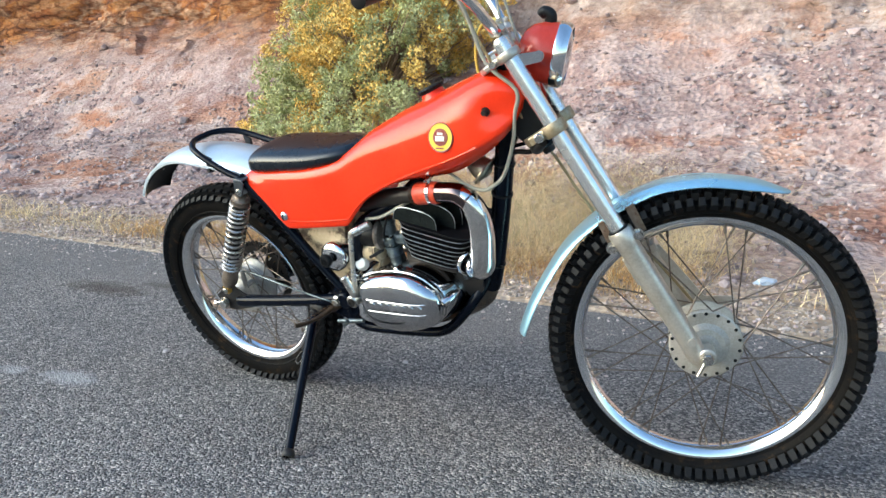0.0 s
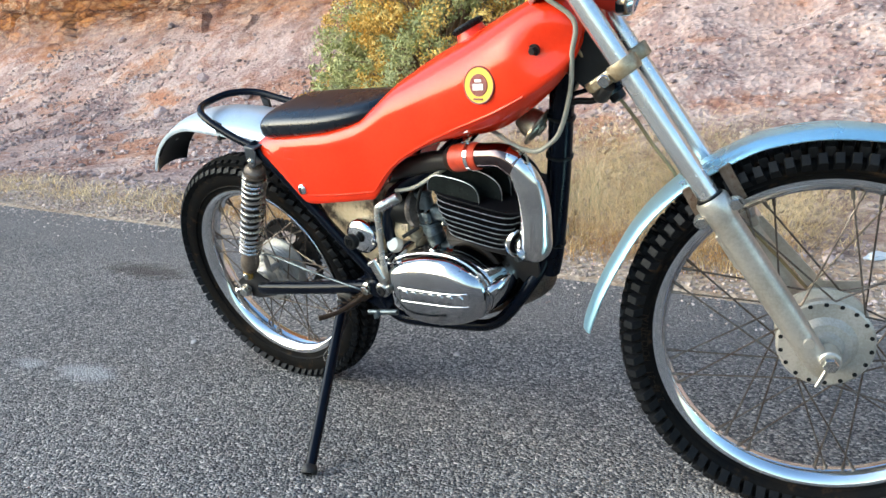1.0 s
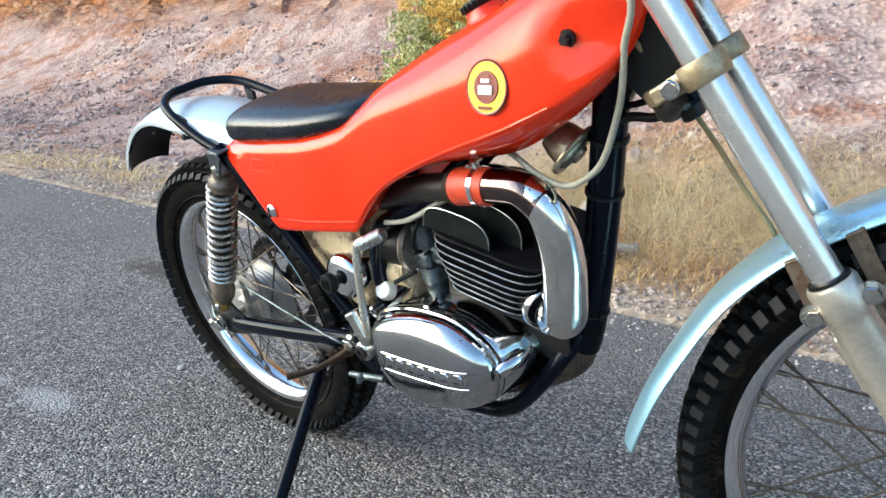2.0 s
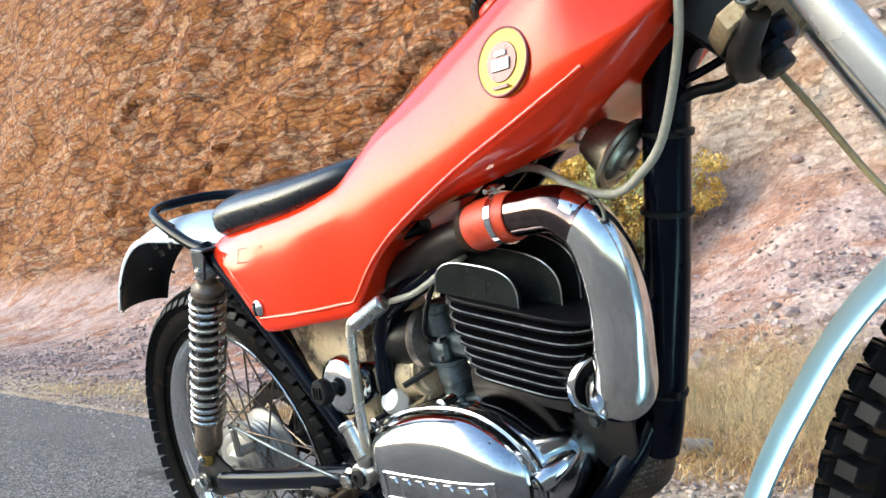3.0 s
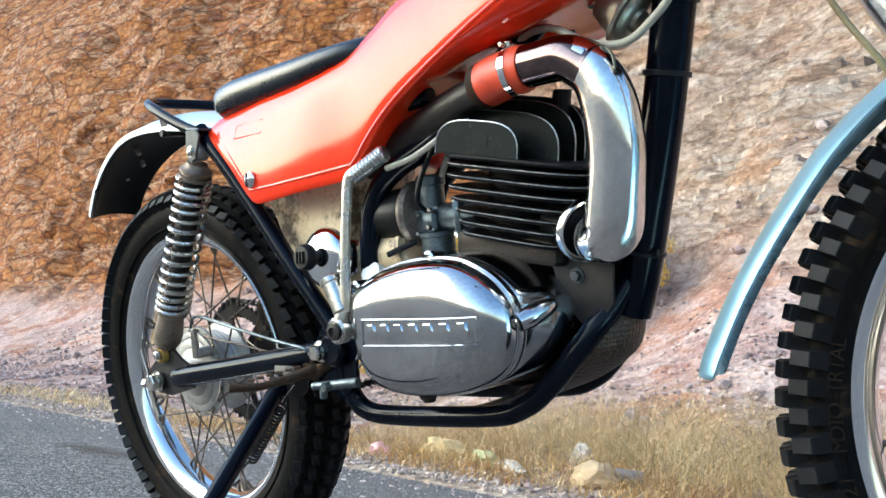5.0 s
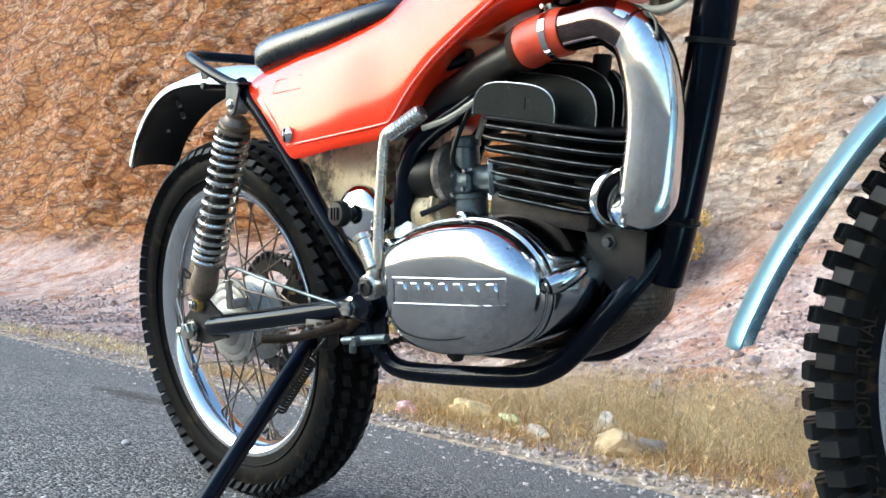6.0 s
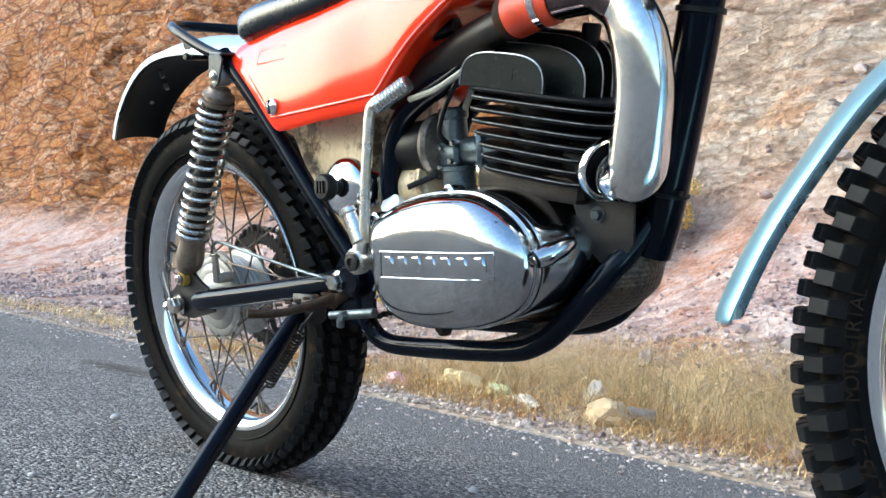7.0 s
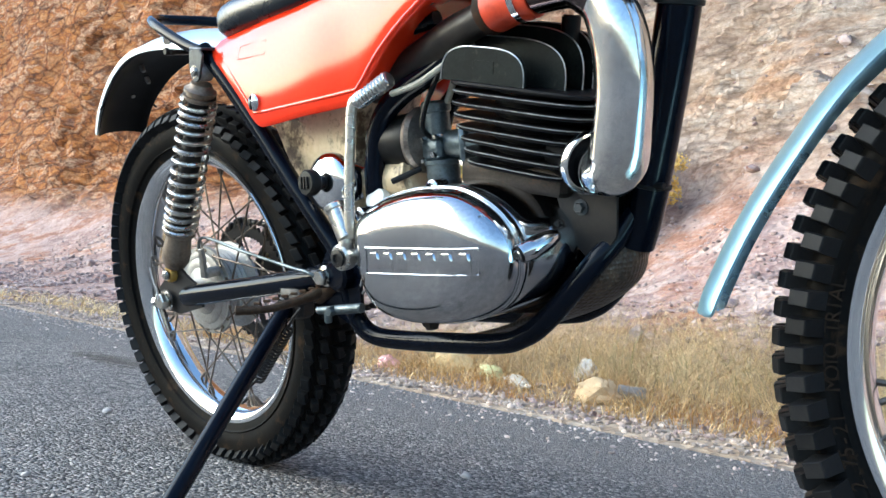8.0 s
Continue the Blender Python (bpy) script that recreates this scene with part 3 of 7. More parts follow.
for s in (-1, 1):   # plates that carry pegs and swing arm
    bm = slab(bmesh.new(), [(0.395, 0.345), (0.455, 0.318), (0.485, 0.345), (0.488, 0.405), (0.462, 0.432), (0.425, 0.418), (0.40, 0.385)], -0.003, 0.003, pose(0, s * 0.092, 0, 90, 0, 0), 0.001)
    part("peg_plate", bm, BLACK_PAINT, tube_frame)
    # top shock lug
    bm = slab(bmesh.new(), [(0.180, 0.716), (0.175, 0.690), (0.178, 0.674), (0.187, 0.668), (0.197, 0.672), (0.206, 0.690), (0.214, 0.706), (0.206, 0.716)], -0.002, 0.002, pose(0, s * 0.1120, 0, 90, 0, 0), 0.001)
    box(bm, (0.034, 0.028, 0.004), pose(0.196, s * 0.099, 0.7165, 0, 8, 0), 0.001)
    part("shock_lug", bm, DARK_STEEL, tube_frame, "grey steel shock mounting lug")
    bm = slab(bmesh.new(), [(0.772, 0.492), (0.800, 0.500), (0.852, 0.492), (0.848, 0.440), (0.834, 0.424), (0.806, 0.418), (0.786, 0.440)], -0.002, 0.002, pose(-0.04 if s > 0 else 0, s * 0.044, 0, 90, 0, 0), 0.001)
    part("engine_plate", bm, WORN_BLACK, tube_frame, "dark engine mounting plate with rusty wear")
bm = bmesh.new()
hexagon(bm, (0.806, -0.046, 0.472), (0.806, -0.053, 0.472), 0.0060)
lathe(bm, [(0.0090, 0), (0.0090, 0.0016), (0.005, 0.0016)], axis_matrix((0.806, -0.046, 0.472), (0.806, -1, 0.472)), 18)
part("mount_bolt", bm, DARK_STEEL, tube_frame)

# skid plate: a bulged sheet round the front of the cradle
bm = bmesh.new()
line = [(0.828, 0.448), (0.846, 0.436), (0.853, 0.418), (0.850, 0.398), (0.836, 0.376), (0.797, 0.350), (0.750, 0.331), (0.69, 0.312), (0.64, 0.302)]
line = curve_points([(a, 0, b) for a, b in line], 5)
rings = []
for i, q in enumerate(line):
    f = i / (len(line) - 1)
    d = (line[min(i + 1, len(line) - 1)] - line[max(i - 1, 0)]).normalized()
    n = Vector((-d.z, 0, d.x))   # outwards: ahead and down
    if n.x < 0 and n.z > 0:
        n = -n
    w, deep = 0.040 + 0.018 * min(1, f * 1.6), 0.036 * (1 - f) + 0.008
    shares = [k / 6 for k in range(-6, 7)]
    outer = [q + Vector((0, s * w, 0)) - n * deep * abs(s) ** 2.1 for s in shares]
    inner = [q + Vector((0, s * w * 0.96, 0)) - n * (deep * abs(s) ** 2.1 + 0.004) for s in shares]
    rings.append(outer + inner[::-1])
skin(bm, rings)
part("skid_plate", bm, SKID, bike, "bulged dimpled black skid plate, brown with dirt")

# ---- tank and seat unit ----
# stations along x: low edge, top line, half width, share of tank shape, depth of the underside
BODY = [(0.196, 0.712, 0.722, 0.090, 0, 0), (0.215, 0.698, 0.730, 0.096, 0, 0), (0.27, 0.655, 0.737, 0.108, 0, 0), (0.325, 0.602, 0.743, 0.116, 0, 0), (0.342, 0.594, 0.745, 0.117, 0, 0), (0.43, 0.602, 0.753, 0.115, 0, 0),
        (0.505, 0.608, 0.770, 0.106, 0.1, 0), (0.525, 0.612, 0.782, 0.104, 0.2, 0), (0.55, 0.640, 0.800, 0.101, 0.35, 0.0), (0.59, 0.679, 0.828, 0.099, 0.6, 0.0), (0.64, 0.708, 0.853, 0.100, 0.85, 0.004), (0.70, 0.735, 0.880, 0.104, 1, 0.012),
        (0.77, 0.760, 0.907, 0.110, 1, 0.024), (0.85, 0.789, 0.940, 0.113, 1, 0.036), (0.91, 0.815, 0.962, 0.108, 1, 0.03), (0.95, 0.836, 0.970, 0.098, 1, 0.022), (0.982, 0.858, 0.966, 0.084, 1, 0.012), (1.003, 0.884, 0.950, 0.068, 1, 0.006), (1.010, 0.900, 0.935, 0.055, 1, 0)]
PANEL_S = [(1.00, 0.0), (1.012, 0.05), (1.004, 0.18), (0.975, 0.36), (0.925, 0.56), (0.87, 0.75), (0.82, 0.89), (0.75, 0.96), (0.6, 1.0), (0.3, 1.0), (0.0, 1.0)]
TANK_S = [(0.985, 0.0), (1.0, 0.04), (0.99, 0.14), (0.96, 0.29), (0.922, 0.43), (0.868, 0.57), (0.79, 0.71), (0.675, 0.83), (0.50, 0.925), (0.27, 0.983), (0.0, 1.0)]


def body_half(x):
    """The right half of the body's section at x: (half width, height) from the low edge to the top."""
    lo, hi, w, k, under = smooth_table(BODY, x)
    k = min(1, max(0, k))
    out = []
    for (a, b), (c, d) in zip(PANEL_S, TANK_S):
        out.append((w * (a + (c - a) * k), lo + (hi - lo) * (b + (d - b) * k)))
    return out, max(0, under), lo


def body_y(x, z):
    """Half width of the body at x and z."""
    sec, _, _ = body_half(x)
    rows = sorted((h, w) for w, h in sec)
    return lerp_table(rows, z)[0]


xs = []
for a, b in zip(BODY, BODY[1:]):
    k = 3 if b[0] - a[0] < 0.03 else 5
    xs += [a[0] + (b[0] - a[0]) * i / k for i in range(k)]
xs.append(BODY[-1][0])
rings = []
for x in xs:
    sec, under, lo = body_half(x)
    w0 = sec[0][0]
    half = [(w0 * 0.45, lo - under + 0.010 if under > 0.005 else lo + 0.012), (w0 * 0.72, lo - under * 0.85 if under > 0.005 else lo + 0.006), (w0 * 0.93, lo - under * 0.30), (w0 * 0.985, lo - 0.0015)] + sec
    ring = [Vector((x, -w, z)) for w, z in half] + [Vector((x, w, z)) for w, z in half[-2::-1]]
    # the nose is hollowed for the fork to turn
    for q in ring:
        if x > 0.90 and abs(q.y) > 0.05:
            d = min(1, (x - 0.90) / 0.05)
            mid = math.exp(-((q.z - 0.895) / 0.035) ** 2)
            q.y -= math.copysign(0.016 * d * mid * min(1, (abs(q.y) - 0.05) / 0.03), q.y)
    rings.append(ring)
body = part("tank_seat_unit", skin(bmesh.new(), rings), RED, bike, "glossy red one-piece tank and seat unit", sharp=52)
# moulded bead along the lower border
for s in (-1, 1):
    line = [(0.238, 0.705), (0.285, 0.660), (0.327, 0.618), (0.340, 0.613), (0.43, 0.618), (0.515, 0.625), (0.532, 0.630), (0.565, 0.664), (0.61, 0.697), (0.68, 0.731), (0.76, 0.763), (0.85, 0.795), (0.92, 0.824)]
    pts = [Vector((x, s * (body_y(x, z) - 0.0012), z)) for x, z in line]
    part("moulding", sweep(bmesh.new(), pts, 0.0028, 8, 4), RED, body)
    # shallow recess frame in the panel
    a = [(0.290, 0.708), (0.355, 0.709), (0.353, 0.690), (0.287, 0.690)]
    pts = [Vector((x, s * (body_y(x, z) - 0.0010), z)) for x, z in a]
    part("recess_edge", sweep(bmesh.new(), pts, 0.0015, 6, 1, True), RED, body)
    y = s * (body_y(0.334, 0.627) + 0.001)
    bm = lathe(bmesh.new(), [(0.004, -0.002), (0.0115, 0.0), (0.0115, 0.002), (0.008, 0.006), (0.001, 0.0075)], axis_matrix((0.334, y, 0.627), (0.334, y + s, 0.627)), 24)
    screw = part("panel_screw", bm, CHROME, body, "slotted chrome screw")
    part("slot", box(bmesh.new(), (0.003, 0.004, 0.019), Matrix.Translation((0.334, y + s * 0.0062, 0.627)) @ pose(0, 0, 0, 0, 10, 0), 0.0005), PLASTIC, screw)
    y = s * (body_y(0.94, 0.894) - 0.0135)
    bm = hexagon(bmesh.new(), (0.94, y, 0.894), (0.94, y + s * 0.010, 0.894), 0.0068)
    lathe(bm, [(0.010, -0.002), (0.010, 0.003), (0.006, 0.003)], axis_matrix((0.94, y, 0.894), (0.94, y + s, 0.894)), 20)
    part("tank_bolt", bm, WORN_BLACK, body, "dark bolt with a washer")
    # round badge: coloured rings with a plain emblem
    n = Vector((-0.05, s, 0.30)).normalized()
    c = Vector((0.838, s * (body_y(0.838, 0.846) + 0.0005), 0.846))
    M = axis_matrix(c, c + n) @ pose(0, 0, 0, 0, 0, 0)
    badge = part("badge", lathe(bmesh.new(), [(0.001, 0.002), (0.031, 0.002), (0.032, 0.0005), (0.032, -0.004)], M, 40), YELLOW, body, "round yellow enamel badge with a plain emblem")
    part("badge_rim", lathe(bmesh.new(), [(0.0300, 0.0024), (0.0315, 0.0028), (0.0325, 0.0018), (0.0325, -0.001), (0.0305, -0.001)], M, 40, True), MAROON, badge)
    part("badge_field", lathe(bmesh.new(), [(0.001, 0.0032), (0.0185, 0.0032), (0.019, 0.0024), (0.019, 0.0)], M, 32), MAROON, badge)
    up = (Vector((0, 0, 1)) - n * n.z).normalized()
    fw = up.cross(n)
    for k, (dx, dz, w, h) in enumerate(((0, -0.003, 0.022, 0.011), (0, 0.0075, 0.014, 0.005), (0, -0.0235, 0.020, 0.003))):
        p = c + n * 0.0042 + fw * dx + up * dz
        mm = Matrix((fw.to_4d(), up.to_4d(), n.to_4d(), (0, 0, 0, 1))).transposed()
        for i in range(3):
            mm[3][i] = 0
        mm = Matrix(((fw.x, up.x, n.x, p.x), (fw.y, up.y, n.y, p.y), (fw.z, up.z, n.z, p.z), (0, 0, 0, 1)))
        part("emblem_bar", box(bmesh.new(), (w, h, 0.002), mm, 0.0006), WHITE if k < 2 else MAROON, badge)
# filler
axis0, axis1 = Vector((0.775, 0, 0.893)), Vector((0.748, 0, 0.961))
part("filler_neck", lathe(bmesh.new(), [(0.040, 0), (0.033, 0.010), (0.028, 0.018), (0.026, 0.026)], axis_matrix(axis0, axis1), 32), RED, body)
bm = lathe(bmesh.new(), [(0.02, 0.024), (0.027, 0.025), (0.029, 0.028), (0.029, 0.034), (0.026, 0.037), (0.01, 0.038)], axis_matrix(axis0, axis1), 32)
for i in range(24):
    box(bm, (0.003, 0.004, 0.008), axis_matrix(axis0, axis1) @ pose(0, 0, 0, 0, 0, 15 * i) @ pose(0.0292, 0, 0.031), 0.0008)
part("filler_cap", bm, PLASTIC, body, "ribbed black plastic filler cap")

# seat pad
SEAT = [(0.218, 0.738, 0.752, 0.068), (0.222, 0.727, 0.770, 0.086), (0.243, 0.724, 0.780, 0.096), (0.31, 0.729, 0.784, 0.099), (0.40, 0.737, 0.786, 0.096), (0.46, 0.747, 0.789, 0.088), (0.505, 0.756, 0.791, 0.074), (0.530, 0.763, 0.790, 0.056), (0.540, 0.770, 0.784, 0.038)]
rings = []
for i in range(49):
    x = 0.218 + 0.322 * (i / 48)
    lo, hi, w = smooth_table(SEAT, x)
    ring = []
    for k in range(28):
        a = 2 * math.pi * (k + 0.5) / 28
        cy, cz = math.cos(a), math.sin(a)
        yy = w * math.copysign(abs(cy) ** 0.48, cy)
        zz = (lo + hi) / 2 + (hi - lo) / 2 * math.copysign(abs(cz) ** 0.66, cz)
        ring.append(Vector((x, yy, zz + (0.006 * (1 - (yy / w) ** 2) if cz > 0 else 0))))
    rings.append(ring)
part("seat", skin(bmesh.new(), rings), VINYL, bike, "low black vinyl seat pad", sharp=70)

# ---- rear mudguard and grab rail ----
GUARD = [(-0.300, 0.622), (-0.270, 0.664), (-0.222, 0.706), (-0.16, 0.740), (-0.09, 0.761), (-0.01, 0.769), (0.07, 0.766), (0.16, 0.752), (0.24, 0.736)]


def mudguard(centre, widths, crown, thick, m=None):
    """A curved strip with rolled-over sides, along a line in x and z; widths: rows of (share of its length, half width)."""
    m = m or Matrix()
    p = curve_points([(x, 0, z) for x, z in centre], 6)
    rings = []
    for i, q in enumerate(p):
        a, b = p[max(i - 1, 0)], p[min(i + 1, len(p) - 1)]
        d = (b - a).normalized()
        n = Vector((-d.z, 0, d.x))
        if n.z < 0 and abs(d.x) > 0.3:
            n = -n
        if i and n.dot(last) < 0:
            n = -n
        last = n
        f = i / (len(p) - 1)
        w = smooth_table(widths, f)[0]
        widths_most = max(q[1] for q in widths)
        outer, inner = [], []
        for k in range(13):
            s = -1 + k / 6
            dy, dn = w * math.sin(s * 1.25) / math.sin(1.25), -crown * (w / widths_most) ** 1.5 * (1 - math.cos(s * 1.45)) / (1 - math.cos(1.45))
            outer.append(m @ (q + Vector((0, dy, 0)) + n * dn))
            inner.append(m @ (q + Vector((0, dy * 0.975, 0)) + n * (dn - thick)))
        rings.append(outer + inner[::-1])
    return skin(bmesh.new(), rings)


guard = part("rear_mudguard", mudguard(GUARD, [(0, 0.050), (0.25, 0.055), (0.5, 0.068), (0.7, 0.082), (1, 0.080)], 0.030, 0.0022), PALE_ALLOY, bike, "curved alloy rear mudguard, dark inside")
# thin black sheet just below the mudguard
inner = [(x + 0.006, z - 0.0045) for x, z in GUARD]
part("guard_inner", mudguard(inner, [(0, 0.049), (0.2, 0.0525), (0.5, 0.065), (0.7, 0.079), (1, 0.077)], 0.029, 0.0012), PLASTIC, guard, "black sheet along the underside")
p = curve_points([(x, 0, z) for x, z in GUARD], 6)
for s in (-1, 1):
    rings = []
    for i, q in enumerate(p):
        d = (p[min(i + 1, len(p) - 1)] - p[max(i - 1, 0)]).normalized()
        n = Vector((-d.z, 0, d.x))
        f = i / (len(p) - 1)
        w = smooth_table([(0, 0.050), (0.25, 0.055), (0.5, 0.068), (0.7, 0.082), (1, 0.080)], f)[0]
        low = -0.030 * (w / 0.082) ** 1.5 - 0.006
        rings.append([q + Vector((0, s * w * a, 0)) + n * (low + b) for a, b in ((1.02, 0.002), (1.025, 0.007), (1.0, 0.012), (0.97, 0.012), (0.995, 0.007), (1.0, 0.002))])
    part("rolled_edge", skin(bmesh.new(), rings), PALE_ALLOY, guard, "pale rolled mudguard edge")
for x, z, y in ((-0.235, 0.672, 0.012), (-0.150, 0.712, -0.006), (-0.185, 0.694, 0.020)):
    bm = lathe(bmesh.new(), [(0.001, 0.004), (0.0038, 0.0034), (0.0045, 0.0), (0.0045, -0.020)], axis_matrix((x - 0.006, y, z + 0.010), (x + 0.594, y, z - 0.99)), 12)
    part("guard_bolt", bm, ALLOY, guard)
bm = bmesh.new()
sweep(bm, [Vector((-0.252, s * 0.0575, 0.688 - 0.030 * abs(s) ** 2)) + Vector((0.0 + 0.012 * abs(s) ** 2, 0, 0)) for s in (-1, -0.85, -0.5, 0, 0.5, 0.85, 1)], 0.0022, 6, 3)
part("guard_seam", bm, WORN_BLACK, guard)
rail = [(0.205, -0.094, 0.708), (0.155, -0.094, 0.724), (0.10, -0.092, 0.748), (0.052, -0.087, 0.771), (0.015, -0.072, 0.785), (-0.012, -0.040, 0.791), (-0.018, 0, 0.792), (-0.012, 0.040, 0.791), (0.015, 0.072, 0.785), (0.052, 0.087, 0.776), (0.10, 0.092, 0.762), (0.155, 0.094, 0.748), (0.235, 0.090, 0.738)]
loop = part("grab_rail", sweep(bmesh.new(), rail, 0.0085, 12, 5), BLACK_PAINT, bike, "black tubular loop over the rear mudguard")
for s in (-1, 1):
    bm = slab(bmesh.new(), [(0.058, 0.770), (0.082, 0.760), (0.080, 0.735), (0.078, 0.722), (0.064, 0.722)], -0.004, 0.004, pose(0, s * 0.080, 0, 90, 0, 0))
    box(bm, (0.02, 0.035, 0.006), pose(0.071, s * 0.066, 0.726), 0.001)
    rod(bm, (0.071, s * 0.078, 0.728), (0.071, s * 0.09, 0.728), 0.006)
    part("rail_bracket", bm, WORN_BLACK, loop)

# ---- engine ----
bm = bmesh.new()
case = [(0.535, 0.40), (0.545, 0.462), (0.60, 0.490), (0.66, 0.502), (0.73, 0.500), (0.772, 0.482), (0.793, 0.450), (0.796, 0.41), (0.778, 0.372), (0.742, 0.345), (0.66, 0.336), (0.58, 0.348), (0.545, 0.37)]
case = [(q.x, q.y) for q in curve_points([(x, z, 0) for x, z in case], 4, True)]
slab(bm, case, -0.080, 0.030, pose(0, 0, 0, 90, 0, 0), 0.012)
box(bm, (0.15, 0.13, 0.03), pose(0.725, 0, 0.508, 0, 8, 0), 0.006)
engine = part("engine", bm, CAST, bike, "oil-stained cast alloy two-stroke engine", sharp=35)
# the cover's ridge line; inside it the polished pillow, behind it the side of the crankcase
FACE = [(0.532, 0.450), (0.540, 0.474), (0.560, 0.487), (0.597, 0.499), (0.645, 0.506), (0.698, 0.504), (0.738, 0.488), (0.765, 0.464), (0.776, 0.436), (0.772, 0.402), (0.750, 0.372), (0.700, 0.351), (0.632, 0.342), (0.574, 0.349), (0.546, 0.372), (0.534, 0.410)]
FACE = [(q.x, q.y) for q in curve_points([(x, z, 0) for x, z in FACE], 5, True)]
cx, cz = 0.655, 0.425


def inset(fwd, back, up, down, y):
    """The cover's outline, grown by its own factor in each direction."""
    return [Vector((cx + (x - cx) * (fwd if x > cx else back), y, cz + (z - cz) * (up if z > cz else down))) for x, z in FACE]


SIDE = [(0.020, 1.19, 0.99, 1.03, 1.02), (0.045, 1.17, 0.99, 1.03, 1.03), (0.070, 1.115, 1.0, 1.025, 1.02), (0.090, 1.055, 1.0, 1.015, 1.01), (0.104, 1.015, 0.995, 1.0, 1.0), (0.108, 1.0, 0.99, 0.99, 0.99)]
rings = []
for i in range(25):
    y = 0.020 + (0.108 - 0.020) * (1 - (1 - i / 24) ** 1.5)
    rings.append(inset(*smooth_table(SIDE, y), -y))
rings += [inset(k, k, k, k, y) for k, y in ((0.992, -0.1085), (0.999, -0.1100), (1.004, -0.1130), (1.003, -0.1160), (0.996, -0.1185), (0.986, -0.1192), (0.974, -0.1190), (0.966, -0.1196))]


def dome(k):
    return -0.1200 - 0.043 * math.sqrt(max(0.0, 1 - k ** 3.6))


def share(k):
    """How far the pillow's outline is drawn in: less towards the back and below than ahead and above."""
    return inset(k * 0.966, (0.42 + 0.58 * k) * 0.966 if k > 0.5 else (0.62 + 0.18 * k) * k / 0.5 * 0.977, k * 0.966, (0.35 + 0.65 * k) * 0.966 if k > 0.5 else (0.585 + 0.18 * k) * k / 0.5 * 0.966, dome(k))


rings += [share(k) for k in (0.998, 0.99, 0.978, 0.962, 0.945, 0.925, 0.9, 0.87, 0.83, 0.79, 0.74, 0.68, 0.61, 0.53)]
rings += [inset(k * 0.966 * 0.53 / 0.5, k * 0.727 * 0.966 / 0.5, k * 0.966 * 0.53 / 0.5, k * 0.695 * 0.966 / 0.5, dome(k)) for k in (0.44, 0.34, 0.22, 0.1)]


def cover_y(x, z):
    """The pillow's surface on its broad flat part at x and z."""
    a = math.atan2(z - cz, x - cx)
    far = min(FACE, key=lambda q: abs((math.atan2(q[1] - cz, q[0] - cx) - a + math.pi) % (2 * math.pi) - math.pi))
    k = math.hypot(x - cx, z - cz) / (0.966 * math.hypot(far[0] - cx, far[1] - cz))
    k = max(0.0, (k - 0.42) / 0.58) if x < cx else k
    return dome(min(0.99, k))


cover = part("engine_cover", skin(bmesh.new(), rings), POLISHED, engine, "mirror-polished alloy side cover with raised maker's panel", sharp=30)
pl = [(0.577, 0.4085), (0.744, 0.4140), (0.745, 0.4425), (0.580, 0.4395)]
part("panel_border", sweep(bmesh.new(), [Vector((x, cover_y(x, z) + 0.0002, z)) for k in range(4) for x, z in [(pl[k][0] + (pl[(k + 1) % 4][0] - pl[k][0]) * i / 8, pl[k][1] + (pl[(k + 1) % 4][1] - pl[k][1]) * i / 8) for i in range(8)]], 0.0014, 6, 1, True), POLISHED, cover)
for i in range(7):   # raised blocks in place of the maker's lettering
    f = (i + 0.5) / 7
    x = 0.583 + 0.157 * f
    z = 0.4245 + 0.004 * f
    part("raised_mark", box(bmesh.new(), (0.0165, 0.0060, 0.0195), pose(x, cover_y(x, z) + 0.0012, z, 0, -2.5, (x - cx) * 40), 0.0024), POLISHED, cover)
for x, z, y in ((0.652, 0.5035, -0.112), (0.523, 0.471, -0.112)):
    bm = lathe(bmesh.new(), [(0.004, -0.02), (0.0095, -0.016), (0.0095, 0.004), (0.0065, 0.006), (0.0060, 0.003), (0.001, 0.003)], axis_matrix((x, y, z), (x, y - 1, z)), 20)
    part("cover_screw", bm, POLISHED, cover)
    part("screw_slot", box(bmesh.new(), (0.010, 0.0012, 0.0018), pose(x, y - 0.0035, z, 0, 30, 0), 0.0003), PLASTIC, cover)
bm = bmesh.new()   # boss with a deep-set screw at the front of the cover
sweep(bm, [(0.7745, -0.120, 0.4315), (0.781, -0.108, 0.436), (0.789, -0.092, 0.442), (0.795, -0.078, 0.447)], [0.0105, 0.0125, 0.0105, 0.006], 18, 4)
part("cover_boss", bm, POLISHED, cover, "polished cast boss with a deep-set screw")
bm = lathe(bmesh.new(), [(0.001, 0.0012), (0.0085, 0.0012), (0.0092, 0.0)], axis_matrix((0.7745, -0.1205, 0.4315), (0.7385, -0.1725, 0.4115)), 20)
part("boss_recess", bm, PLASTIC, cover)
bm = lathe(bmesh.new(), [(0.001, 0.0028), (0.005, 0.0024), (0.006, 0.001)], axis_matrix((0.7745, -0.1205, 0.4315), (0.7385, -0.1725, 0.4115)), 16)
part("cover_screw", bm, DULL_CHROME, cover)
bm = bmesh.new()
hexagon(bm, (0.640, -0.125, 0.362), (0.640, -0.125, 0.342), 0.0115)
rod(bm, (0.640, -0.125, 0.345), (0.640, -0.125, 0.338), 0.008)
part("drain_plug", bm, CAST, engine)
for x, z, a in ((0.562, 0.385, 40), (0.552, 0.394, 60)):
    part("cast_rib", box(bmesh.new(), (0.014, 0.003, 0.0025), pose(x, cover_y(x, z) - 0.0005, z, 0, -a, 0), 0.0008), POLISHED, cover)

